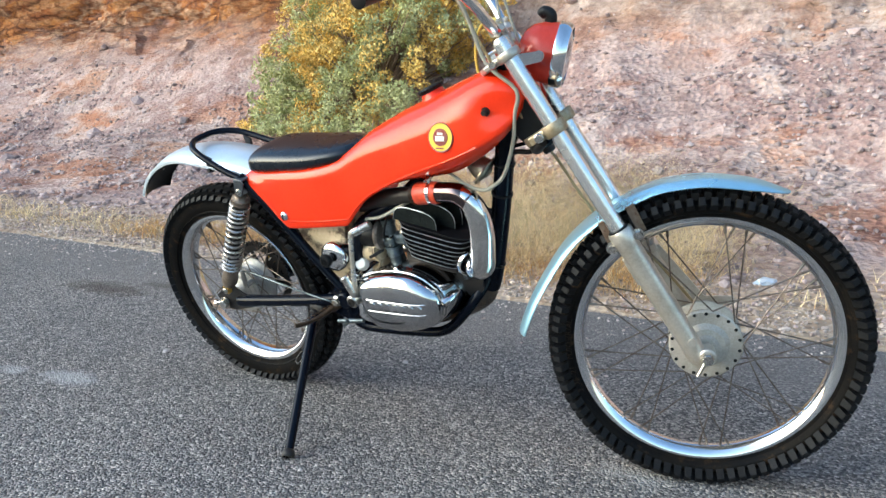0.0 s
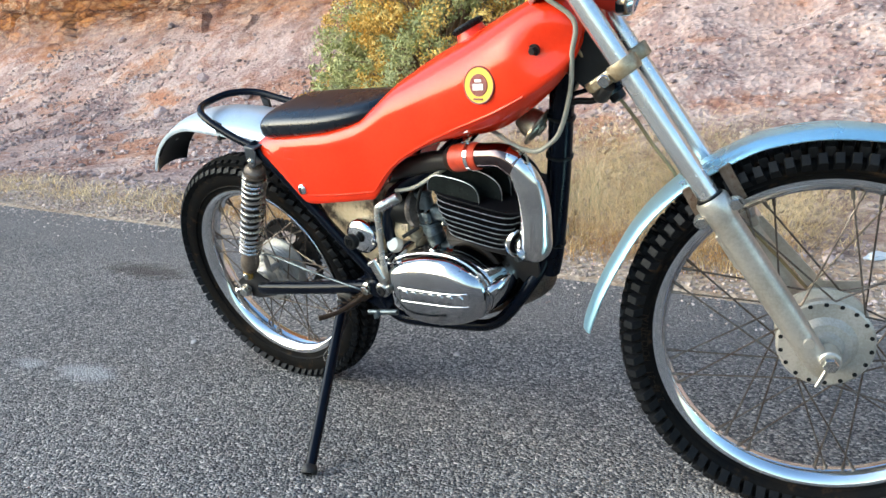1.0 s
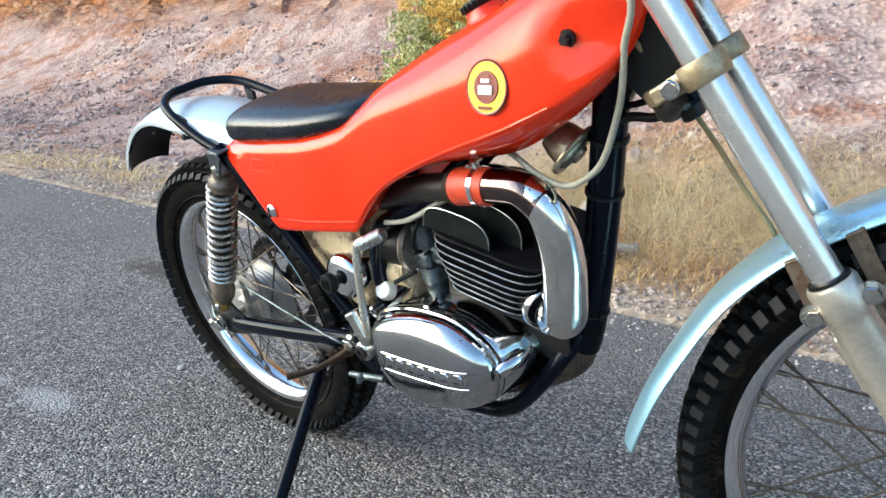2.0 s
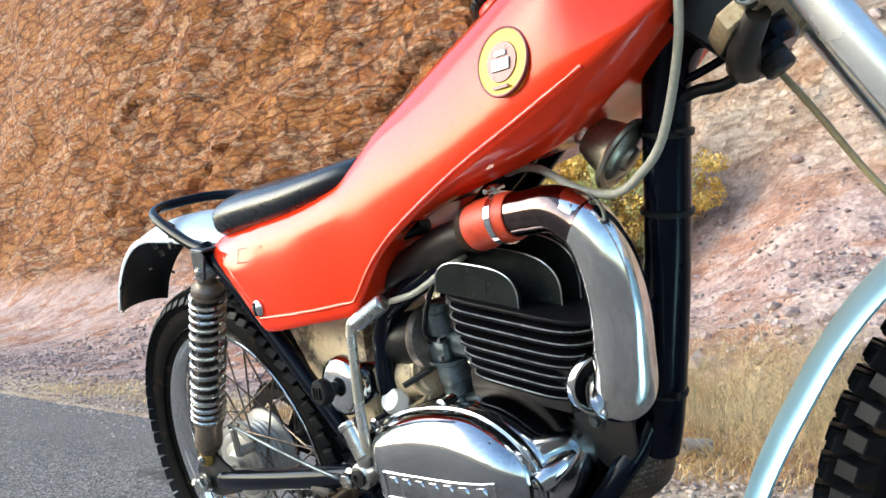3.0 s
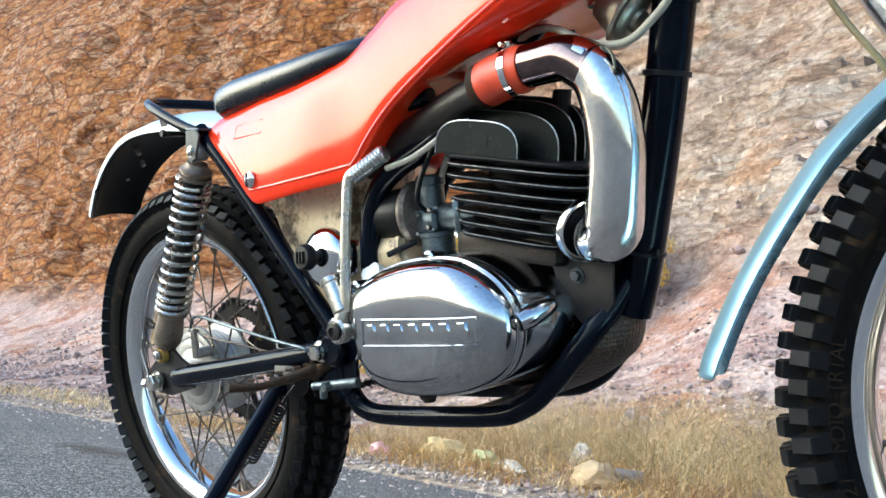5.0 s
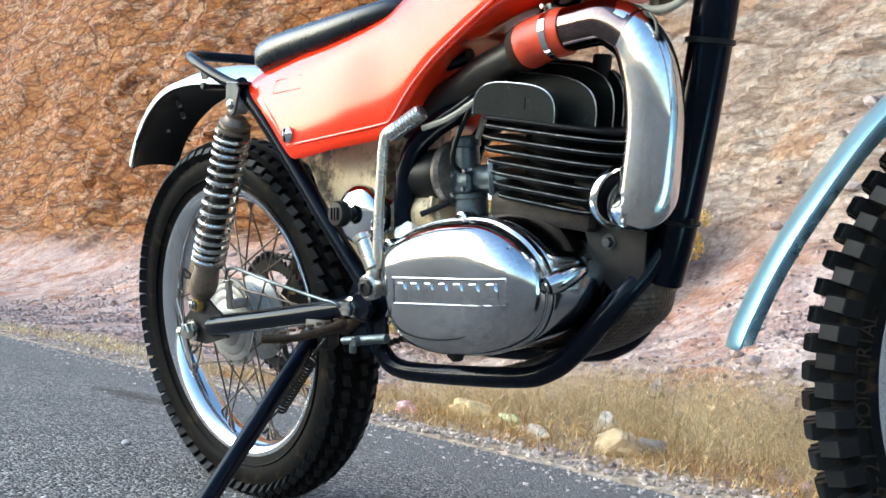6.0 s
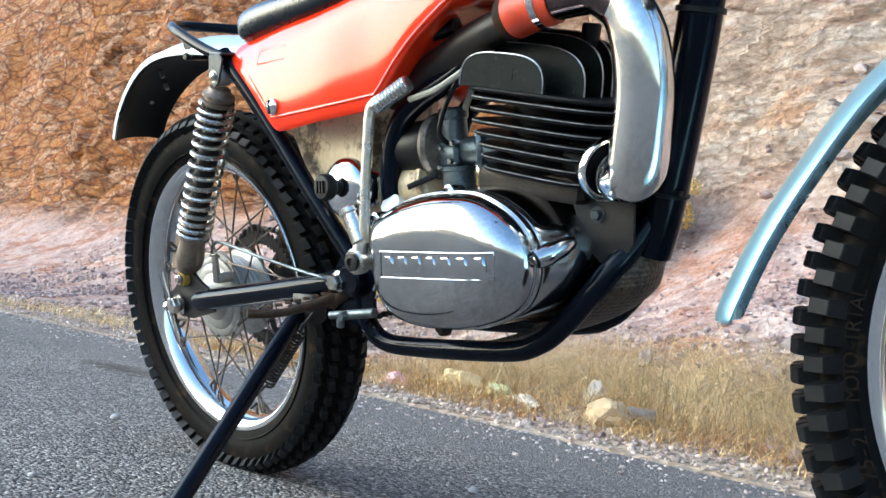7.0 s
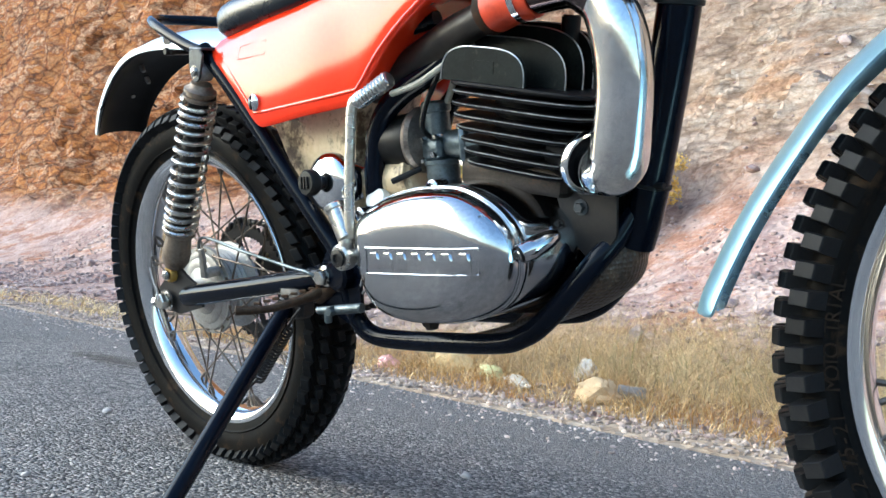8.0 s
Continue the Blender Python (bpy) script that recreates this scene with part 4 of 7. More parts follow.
# cylinder: tilted stack of fins
TILT_F = 11.0
CYL = pose(0.735, 0.0, 0.512, 0, TILT_F, 0)
core = part("cylinder", lathe(bmesh.new(), [(0.05, -0.02), (0.064, 0), (0.066, 0.02), (0.070, 0.09), (0.05, 0.094)], CYL, 40), FIN_BLACK, engine, "matt black finned cylinder")


def rounded(ax, ay, e=2.8, n=48, dx=0.0, front=1.0):
    out = []
    for i in range(n):
        a = 2 * math.pi * i / n
        c, s = math.cos(a), math.sin(a)
        out.append((dx + ax * math.copysign(abs(c) ** (2 / e), c), ay * math.copysign(abs(s) ** (2 / e), s)))
    return out


for i in range(7):
    h = 0.003 + i * 0.0132
    sx = 0.074 + 0.0045 * min(i, 5)
    sy = 0.082 + 0.0030 * min(i, 4)
    part("fin", slab(bmesh.new(), rounded(sx, sy, 5.5), h, h + 0.0042, CYL, 0.0012), FIN_BLACK, core)
    o = rounded(sx + 0.0004, sy + 0.0004, 5.5)
    part("fin_edge", skin(bmesh.new(), [[CYL @ Vector((x, y, h + 0.0033)) for x, y in o], [CYL @ Vector((x, y, h + 0.0036)) for x, y in o], [CYL @ Vector((x * 0.985, y * 0.985, h + 0.0043)) for x, y in o], [CYL @ Vector((x * 0.98, y * 0.98, h + 0.0035)) for x, y in o]], False, True), FIN_EDGE, core, "bare worn metal fin edge")
head = part("cylinder_head", slab(bmesh.new(), rounded(0.104, 0.090, 5.5), 0.0915, 0.0965, CYL, 0.0015), FIN_BLACK, engine, "black cylinder head with upright fins")
for y, x0, x1, top, plaque in ((-0.076, -0.108, 0.011, 0.1355, True), (-0.048, -0.134, 0.045, 0.148, False), (-0.020, -0.127, 0.049, 0.161, False), (0.008, -0.112, 0.044, 0.1655, False), (0.036, -0.10, 0.036, 0.161, False), (0.064, -0.08, 0.030, 0.148, False)):
    mid, half = (x0 + x1) / 2, (x1 - x0) / 2
    o = [(x0, 0.0955), (x1, 0.0955)]
    for i in range(25):
        a = math.pi * i / 24
        c, s = math.cos(a), math.sin(a)
        o.append((mid + half * math.copysign(abs(c) ** 0.62, c), 0.0955 + (top - 0.0955) * s ** 0.62))
    th = 0.006 if plaque else 0.0035
    part("head_fin", slab(bmesh.new(), o, -y - th / 2, -y + th / 2, CYL @ pose(0, 0, 0, 90, 0, 0), 0.001), HEAD_GREY, head)
    rim = [CYL @ Vector((x, y - th / 2 - 0.0002, z)) for x, z in o[2:]]
    part("fin_edge", sweep(bmesh.new(), rim, 0.0008, 5, 1), FIN_EDGE, head)
    if plaque:
        part("emblem", box(bmesh.new(), (0.03, 0.0012, 0.014), CYL @ pose(-0.046, y - th / 2, 0.114), 0.0006), HEAD_GREY, head, "small plain emblem plate")
bm = bmesh.new()
hexagon(bm, CYL @ Vector((0, -0.027, 0.10)), CYL @ Vector((0, -0.027, 0.135)), 0.011)
rod(bm, CYL @ Vector((0.01, 0.003, 0.10)), CYL @ Vector((0.01, 0.003, 0.175)), 0.011)
part("spark_plug", bm, PLASTIC, head)

# carburettor and intake
bm = bmesh.new()
rod(bm, (0.588, -0.030, 0.548), (0.660, -0.018, 0.548), 0.0185, 20)
rod(bm, (0.594, -0.032, 0.505), (0.592, -0.032, 0.602), 0.0165, 20)
rod(bm, (0.592, -0.032, 0.588), (0.592, -0.032, 0.604), 0.0190, 20)
box(bm, (0.032, 0.030, 0.026), pose(0.595, -0.038, 0.545), 0.004)
box(bm, (0.044, 0.010, 0.044), pose(0.640, -0.022, 0.548, 0, 0, 80), 0.004)
carb = part("carburettor", bm, CAST_BLUE, engine, "grey alloy carburettor with a round float bowl")
bm = lathe(bmesh.new(), [(0.006, 0), (0.010, 0.003), (0.011, 0.008), (0.019, 0.012), (0.0215, 0.022), (0.0215, 0.036), (0.0235, 0.038), (0.0235, 0.043), (0.018, 0.044)], axis_matrix((0.596, -0.032, 0.488), (0.596, -0.032, 0.6)), 24)
part("float_bowl", bm, CAST_BLUE, carb)
for x, y, z, r in ((0.585, -0.054, 0.556, 0.0055), (0.603, -0.054, 0.538, 0.004), (0.607, -0.053, 0.560, 0.0035), (0.584, -0.053, 0.531, 0.003)):
    bm = hexagon(bmesh.new(), (x, y + 0.010, z), (x, y - 0.004, z), r)
    part("carburettor_screw", bm, DULL_CHROME, carb)
for k, (x, z) in enumerate(((0.640, 0.569), (0.640, 0.527))):
    part("flange_bolt", hexagon(bmesh.new(), (x - 0.012, -0.034, z), (x + 0.004, -0.032, z), 0.0055), DULL_CHROME, carb)
part("fuel_hose", sweep(bmesh.new(), [(0.596, -0.050, 0.560), (0.598, -0.066, 0.572), (0.606, -0.064, 0.600), (0.622, -0.056, 0.632), (0.640, -0.046, 0.672)], 0.0034, 8, 5), PLASTIC, carb, "thin black fuel hose")
part("carburettor_nozzle", rod(bmesh.new(), (0.575, -0.05, 0.522), (0.545, -0.075, 0.508), 0.004), PLASTIC, carb)
bm = lathe(bmesh.new(), [(0.019, 0), (0.028, -0.006), (0.040, -0.012), (0.0425, -0.018), (0.040, -0.024), (0.037, -0.020), (0.025, -0.018), (0.015, -0.024)], axis_matrix((0.584, -0.03, 0.557), (0.66, -0.022, 0.557)), 32)
part("intake_bell", bm, surface("stained_bell_metal", (0.22, 0.19, 0.16), (0.12, 0.10, 0.085), 0.36, 0.7, 20, 200, 0.1, 0.0006, 0.55, (0.07, 0.045, 0.03), 0.58), engine, "dull brownish metal intake bell")
bm = lathe(bmesh.new(), [(0.030, 0), (0.034, -0.004), (0.036, -0.020), (0.034, -0.040), (0.030, -0.075)], axis_matrix((0.568, -0.03, 0.557), (0.64, -0.02, 0.557)), 28)
part("intake_hose", bm, PLASTIC, engine)
bm = rod(bmesh.new(), (0.435, -0.035, 0.500), (0.556, -0.030, 0.512), 0.030, 28, 0.006)
part("oil_canister", bm, CREAM, bike, "dirty pale metal canister behind the kick starter")
part("canister_band", lathe(bmesh.new(), [(0.030, 0), (0.033, 0.001), (0.033, 0.008), (0.030, 0.009)], axis_matrix((0.545, -0.030, 0.511), (0.556, -0.030, 0.512)), 28), CREAM, bike)
bm = lathe(bmesh.new(), [(0.004, 0.02), (0.014, 0.018), (0.017, 0.010), (0.017, 0)], axis_matrix((0.508, -0.06, 0.478), (0.510, -0.075, 0.488)), 20)
part("breather", bm, WHITE, bike, "small white plastic breather")

# airbox behind the panel
bm = bmesh.new()
slab(bm, [(0.275, 0.640), (0.50, 0.640), (0.482, 0.60), (0.470, 0.53), (0.468, 0.44), (0.425, 0.425), (0.385, 0.445), (0.33, 0.52)], -0.055, 0.063, pose(0, 0, 0, 90, 0, 0), 0.010)
part("airbox", bm, CREAM, bike, "cream airbox with brown smoke stains")
c, d = Vector((0.446, -0.060, 0.508)), Vector((-0.02, -1, 0.10))
bm = lathe(bmesh.new(), [(0.030, -0.02), (0.034, 0.0), (0.035, 0.018), (0.033, 0.021), (0.033, 0.024), (0.040, 0.026), (0.040, 0.035), (0.036, 0.041), (0.024, 0.047), (0.001, 0.049)], axis_matrix(c, c + d), 36)
lid = part("filter_cover", bm, CHROME, bike, "round chromed filter cover")
bm = lathe(bmesh.new(), [(0.006, 0.046), (0.010, 0.049), (0.010, 0.056), (0.0155, 0.058), (0.0175, 0.061), (0.0175, 0.071), (0.015, 0.074), (0.001, 0.075)], axis_matrix(c, c + d), 14)
for i in range(3):
    box(bm, (0.0022, 0.016, 0.003), axis_matrix(c, c + d) @ pose(-0.006 + 0.006 * i, 0, 0.0755), 0.0006)
part("knob", bm, PLASTIC, lid, "ribbed black plastic knob")

# kick starter
bm = bmesh.new()
rod(bm, (0.530, -0.105, 0.425), (0.530, -0.160, 0.425), 0.0135, 20)
rod(bm, (0.530, -0.146, 0.425), (0.530, -0.163, 0.425), 0.0165, 20)
sweep(bm, [(0.533, -0.153, 0.434), (0.534, -0.151, 0.446), (0.530, -0.149, 0.458)], [0.010, 0.0095, 0.011], 12, 4)
rod(bm, (0.536, -0.150, 0.446), (0.516, -0.147, 0.484), 0.0125, 18)
rod(bm, (0.517, -0.147, 0.481), (0.513, -0.147, 0.489), 0.0145, 18)
kick = part("kick_starter", bm, DULL_CHROME, bike, "worn chrome kick starter folded upright")
part("kick_arm", sweep(bmesh.new(), [(0.540, -0.150, 0.448), (0.545, -0.147, 0.510), (0.551, -0.143, 0.565), (0.556, -0.139, 0.603), (0.566, -0.137, 0.613), (0.580, -0.134, 0.618)], [0.0070, 0.0062, 0.0060, 0.0066, 0.0076, 0.0074], 14, 5), KICK, kick, "cream-worn steel lever arm")
p, q = Vector((0.563, -0.1365, 0.608)), Vector((0.614, -0.1285, 0.632))
d = (q - p).length
bm = lathe(bmesh.new(), [(0.007, 0), (0.0095, 0.002)] + [((0.0106 if i % 2 else 0.0090), 0.004 + (d - 0.008) * i / 18) for i in range(19)] + [(0.0095, d - 0.002), (0.007, d)], axis_matrix(p, q), 16)
part("kick_pedal", bm, DULL_CHROME, kick, "knurled chrome foot piece")
bm = lathe(bmesh.new(), [(0.004, 0), (0.011, 0.001), (0.011, 0.004), (0.006, 0.005), (0.005, 0.002), (0.001, 0.002)], axis_matrix((0.530, -0.1625, 0.425), (0.530, -1, 0.425)), 16)
part("kick_bolt", bm, WORN_BLACK, kick)

# foot peg, lever, stand
bm = bmesh.new()
sweep(bm, [(0.414, -0.094, 0.364), (0.402, -0.125, 0.356), (0.380, -0.170, 0.350), (0.358, -0.206, 0.354)], [0.012, 0.0090, 0.0065, 0.0085], 10, 4, False, 0.75)
for i in range(7):
    f = i / 6
    q = Vector((0.405, -0.112, 0.3675)).lerp(Vector((0.372, -0.180, 0.3595)), f)
    box(bm, (0.011, 0.003, 0.004), Matrix.Translation(q) @ pose(0, 0, 0, 0, 0, 24), 0.001)
rod(bm, (0.434, -0.090, 0.374), (0.398, -0.100, 0.352), 0.012)
part("foot_peg", bm, surface("rusty_peg", (0.10, 0.066, 0.043), (0.055, 0.034, 0.022), 0.35, 0.7, 40, 200, 0.2, 0.0008, 0.6, (0.10, 0.045, 0.02), 0.55), bike, "rusty steel folding foot peg with teeth")
bm = bmesh.new()
sweep(bm, [(0.436, 0.098, 0.362), (0.425, 0.125, 0.356), (0.408, 0.175, 0.350), (0.392, 0.215, 0.356)], [0.014, 0.013, 0.0105, 0.012], 10, 4, False, 0.75)
part("foot_peg", bm, WORN_BLACK, bike)
bm = bmesh.new()
rod(bm, (0.452, -0.142, 0.348), (0.490, -0.140, 0.352), 0.0052)
rod(bm, (0.484, -0.140, 0.351), (0.533, -0.136, 0.357), 0.0062)
hexagon(bm, (0.484, -0.138, 0.351), (0.484, -0.152, 0.351), 0.0068)
rod(bm, (0.470, -0.14, 0.349), (0.468, -0.14, 0.333), 0.0052)
part("brake_pedal", bm, CAST_BLUE, bike, "worn chrome pedal shaft end")
part("brake_rod", sweep(bmesh.new(), [(0.052, -0.066, 0.405), (0.13, -0.100, 0.430), (0.25, -0.113, 0.415), (0.37, -0.122, 0.399), (0.412, -0.124, 0.394), (0.424, -0.120, 0.388), (0.414, -0.112, 0.382)], 0.0026, 10, 4), CAST_BLUE, bike, "thin chrome brake rod")
foot = Vector((0.456, -0.436, 0.1315))
top = Vector((0.346, -0.112, 0.338))
bm = bmesh.new()
sweep(bm, [top, top.lerp(foot, 0.5), foot], [0.0125, 0.0118, 0.0115], 14, 3)
d = (foot - top).normalized()
stand = part("side_stand", bm, BLACK_PAINT, bike, "long black side stand leg")
bm = lathe(bmesh.new(), [(0.012, -0.02), (0.015, -0.016), (0.017, -0.004), (0.015, 0.0)], axis_matrix(foot, foot + d), 16)
part("stand_foot", bm, WORN_BLACK, stand, "scuffed grey foot")
bm = box(bmesh.new(), (0.05, 0.03, 0.045), pose(0.354, -0.100, 0.345, 0, 10, 0), 0.006)
rod(bm, (0.348, -0.125, 0.343), (0.348, -0.083, 0.343), 0.011)
part("stand_bracket", bm, WORN_BLACK, stand)
part("stand_spring", coil(bmesh.new(), (0.362, -0.128, 0.312), (0.306, -0.150, 0.236), 0.0085, 0.002, 17, 5, 14), WORN_BLACK, stand, "dark return spring")
bm = sweep(bmesh.new(), [(0.306, -0.150, 0.236), (0.294, -0.158, 0.224), (0.287, -0.168, 0.213), (0.297, -0.176, 0.206), (0.306, -0.172, 0.213)], 0.0022, 6, 4)
part("spring_hook", bm, WORN_BLACK, stand)
part("spring_hook", sweep(bmesh.new(), [(0.362, -0.128, 0.312), (0.370, -0.122, 0.326), (0.376, -0.112, 0.338)], 0.0022, 6, 3), WORN_BLACK, stand)

# ---- exhaust ----
pipe = [(0.812, -0.050, 0.527), (0.834, -0.061, 0.519), (0.853, -0.068, 0.511), (0.869, -0.071, 0.522), (0.877, -0.072, 0.560), (0.882, -0.072, 0.605), (0.878, -0.072, 0.650), (0.863, -0.072, 0.684), (0.835, -0.073, 0.701), (0.800, -0.074, 0.702), (0.765, -0.075, 0.700)]
widths = [0.021, 0.023, 0.0270, 0.0310, 0.0300, 0.0295, 0.0285, 0.026, 0.0235, 0.0225, 0.0225]
ex = part("exhaust_header", sweep(bmesh.new(), pipe, widths, 28, 7), HEADER, bike, "chromed bent exhaust header")
# dark skin over the pipe: reflection of the tank above, put into colour
part("header_neck", sweep(bmesh.new(), pipe[7:], [w + 0.0007 for w in widths[7:]], 28, 7), NECK_CHROME, ex, "upper run of the header, the tank's dark reflection in its colour")
M = axis_matrix((0.829, -0.060, 0.522), (0.859, -0.076, 0.514))
part("exhaust_flange", lathe(bmesh.new(), [(0.022, -0.006), (0.031, -0.006), (0.0345, -0.002), (0.0355, 0.004), (0.0335, 0.009), (0.0310, 0.0095), (0.0300, 0.005), (0.022, 0.004)], M, 36, True), HEADER, ex, "chromed exhaust collar")
part("exhaust_port", lathe(bmesh.new(), [(0.016, -0.05), (0.030, -0.045), (0.030, -0.001), (0.0295, 0.0048), (0.016, 0.0048)], M, 28), FIN_BLACK, engine)
bm = sweep(bmesh.new(), [(0.786, -0.0745, 0.7005), (0.775, -0.0748, 0.700), (0.758, -0.0742, 0.6985), (0.742, -0.0728, 0.696), (0.728, -0.071, 0.693)], [0.0248, 0.0262, 0.0258, 0.0268, 0.0262], 28, 4)
sleeve = part("exhaust_sleeve", bm, SLEEVE, bike, "orange-red silicone exhaust sleeve with a steel clamp")
part("sleeve_end", lathe(bmesh.new(), [(0.019, -0.012), (0.0240, -0.012), (0.0262, -0.006), (0.0268, 0.001), (0.019, 0.002)], axis_matrix((0.727, -0.0708, 0.6928), (0.80, -0.0745, 0.704)), 28), RUST, sleeve, "frayed dirty sleeve end")
part("hose_clamp", lathe(bmesh.new(), [(0.0255, -0.004), (0.0276, -0.004), (0.0276, 0.004), (0.0255, 0.004)], axis_matrix((0.770, -0.0747, 0.6996), (0.87, -0.0756, 0.7073)), 32, True), CHROME, sleeve, "bright steel hose clamp")
bm = box(bmesh.new(), (0.010, 0.012, 0.012), pose(0.760, -0.070, 0.729), 0.002)
rod(bm, (0.760, -0.085, 0.730), (0.760, -0.055, 0.730), 0.003)
part("clamp_screw", bm, DULL_CHROME, sleeve)
bm = sweep(bmesh.new(), [(0.740, -0.071, 0.6925), (0.70, -0.064, 0.686), (0.65, -0.054, 0.676), (0.60, -0.046, 0.660), (0.55, -0.040, 0.645), (0.48, -0.03, 0.63), (0.40, -0.02, 0.62)], [0.020, 0.019, 0.0205, 0.0215, 0.022, 0.022, 0.022], 20, 5)
part("exhaust_pipe", bm, WORN_BLACK, bike, "sooty black exhaust pipe under the tank")
part("breather_tube", sweep(bmesh.new(), [(0.56, -0.075, 0.617), (0.60, -0.074, 0.624), (0.63, -0.070, 0.636), (0.66, -0.062, 0.652), (0.68, -0.05, 0.66)], 0.004, 8, 4), CABLE, bike)

# ---- fork and front end ----
for v in (-0.085, 0.085):
    s = 1 if v > 0 else -1
    bm = lathe(bmesh.new(), [(0.012, 0.20), (0.0172, 0.205), (0.0172, 0.775), (0.0165, 0.78), (0.012, 0.786)], FORK @ pose(0.0485, v, 0), 28)
    part("fork_tube", bm, SATIN_TUBE, bike, "chromed fork stanchion")
    bm = lathe(bmesh.new(), [(0.010, -0.020), (0.017, -0.016), (0.021, 0.004), (0.0215, 0.05), (0.0235, 0.12), (0.0235, 0.28), (0.0245, 0.288), (0.0265, 0.296), (0.0265, 0.322), (0.0245, 0.326), (0.020, 0.327), (0.0175, 0.326)], FORK @ pose(0.0485, v, 0), 32)
    rod(bm, fk(0.066, v - 0.020, 0.0), fk(0.066, v + 0.020, 0.0), 0.0185, 24, 0.003)
    box(bm, (0.010, 0.010, 0.07), FORK @ pose(0.026, v, 0.235), 0.004)
    slider = part("fork_slider", bm, FORK_ALLOY, bike, "satin alloy fork slider", sharp=35)
    part("fork_seal", lathe(bmesh.new(), [(0.0175, 0.326), (0.0225, 0.326), (0.0215, 0.330), (0.0175, 0.331)], FORK @ pose(0.0485, v, 0), 28), PLASTIC, slider)
    bm = lathe(bmesh.new(), [(0.001, 0.003), (0.0085, 0.003), (0.0095, 0.0), (0.0095, -0.004)], axis_matrix(fk(0.056, v + s * 0.021, 0.045), fk(0.056, v + s, 0.045)), 18)
    part("slider_cap", bm, FORK_ALLOY, slider)
    for w, u in ((0.300, 0.078), (0.300, 0.018)):
        bm = hexagon(bmesh.new(), fk(u, v + s * 0.004, w), fk(u, v + s * 0.017, w), 0.010)
        lathe(bm, [(0.013, 0), (0.013, 0.004), (0.008, 0.004)], axis_matrix(fk(u, v + s * 0.002, w), fk(u, v + s, w)), 18)
        part("stay_bolt", bm, DULL_CHROME, slider)
bm = bmesh.new()
rod(bm, fk(0.066, -0.112, 0), fk(0.066, 0.112, 0), 0.0085)
hexagon(bm, fk(0.066, -0.104, 0), fk(0.066, -0.118, 0), 0.013)
hexagon(bm, fk(0.066, 0.104, 0), fk(0.066, 0.116, 0), 0.013)
rod(bm, fk(0.058, -0.112, -0.004), fk(0.03, -0.116, -0.022), 0.004)
part("front_axle", bm, DULL_CHROME, bike, "front axle with bolt and pinch handle")
M = FRONT_HUB
hub = part("front_hub", lathe(bmesh.new(), [(0.010, -0.058), (0.022, -0.056), (0.028, -0.046), (0.040, -0.044), (0.046, -0.038), (0.050, -0.034), (0.074, -0.033), (0.078, -0.030), (0.077, -0.027), (0.060, -0.024), (0.056, 0.0), (0.062, 0.022), (0.077, 0.027), (0.078, 0.032), (0.070, 0.036), (0.05, 0.046), (0.010, 0.06)], M, 56), HUB, bike, "dusty pale alloy front hub", sharp=30)
for i in range(18):
    bm = lathe(bmesh.new(), [(0.001, 0.0012), (0.0034, 0.0012), (0.004, 0.0)], M @ pose(0, 0, 0, 0, 0, 20 * i) @ pose(0.071, 0, -0.0332, 180, 0, 0), 10)
    part("spoke_hole", bm, PLASTIC, hub)
bm = slab(bmesh.new(), [(0.070, 0.23), (0.084, 0.225), (0.112, 0.05), (0.098, 0.03), (0.086, 0.04)], -0.0025, 0.0025, FORK @ pose(0, 0.045, 0, 90, 0, 0), 0.001)
box(bm, (0.016, 0.06, 0.02), FORK @ pose(0.07, 0.065, 0.225), 0.003)
box(bm, (0.075, 0.006, 0.020), FORK @ pose(0.125, 0.045, 0.052, 0, 30, 0), 0.003)
part("brake_torque_arm", bm, FORK_ALLOY, bike, "flat pale alloy brake torque arm")

for w, th, name in ((0.575, 0.026, "lower_yoke"), (0.748, 0.018, "upper_yoke")):
    bm = bmesh.new()
    for v in (-0.085, 0.085):
        lathe(bm, [(0.0174, -th / 2), (0.024, -th / 2), (0.026, -th / 2 + 0.003), (0.026, th / 2 - 0.003), (0.024, th / 2), (0.0174, th / 2)], FORK @ pose(0.0485, v, w), 28, True)
        s = 1 if v > 0 else -1
        box(bm, (0.026, 0.020, th * 0.80), FORK @ pose(0.022, v - s * 0.002, w, 0, 0, s * 10), 0.003)
    o = [(-0.03, -0.035), (-0.012, -0.075), (0.03, -0.082), (0.045, -0.04), (0.045, 0.04), (0.03, 0.082), (-0.012, 0.075), (-0.03, 0.035)]
    slab(bm, o, -th * 0.35, th * 0.35, FORK @ pose(0, 0, w), 0.003)
    yoke = part(name, bm, FORK_ALLOY if w > 0.6 else YOKE, bike, "alloy fork yoke with pinch bolts", sharp=35)
    for v in (-0.085, 0.085):
        bm = rod(bmesh.new(), fk(0.014, v - 0.022, w), fk(0.014, v + 0.022, w), 0.010 if w < 0.6 else 0.007, 18)
        lathe(bm, [(0.001, 0.003), (0.007, 0.003), (0.008, 0)], axis_matrix(fk(0.014, v + (0.022 if v > 0 else -0.022), w), fk(0.014, v * 20, w)), 14)
        part("pinch_bolt", bm, DULL_CHROME, yoke)
COWL = [(-0.028, 0.560), (0.030, 0.566), (0.036, 0.60), (0.036, 0.735), (-0.050, 0.735), (-0.056, 0.66)]
bm = slab(bmesh.new(), COWL, -0.034, 0.034, FORK @ pose(0, 0, 0, 90, 0, 0), 0.006)
part("head_cowl", bm, PLASTIC, bike, "black rubber cowl between the fork yokes")
part("steering_stem", rod(bmesh.new(), fk(0, 0, 0.53), fk(0, 0, 0.775), 0.014, 18), WORN_BLACK, bike)
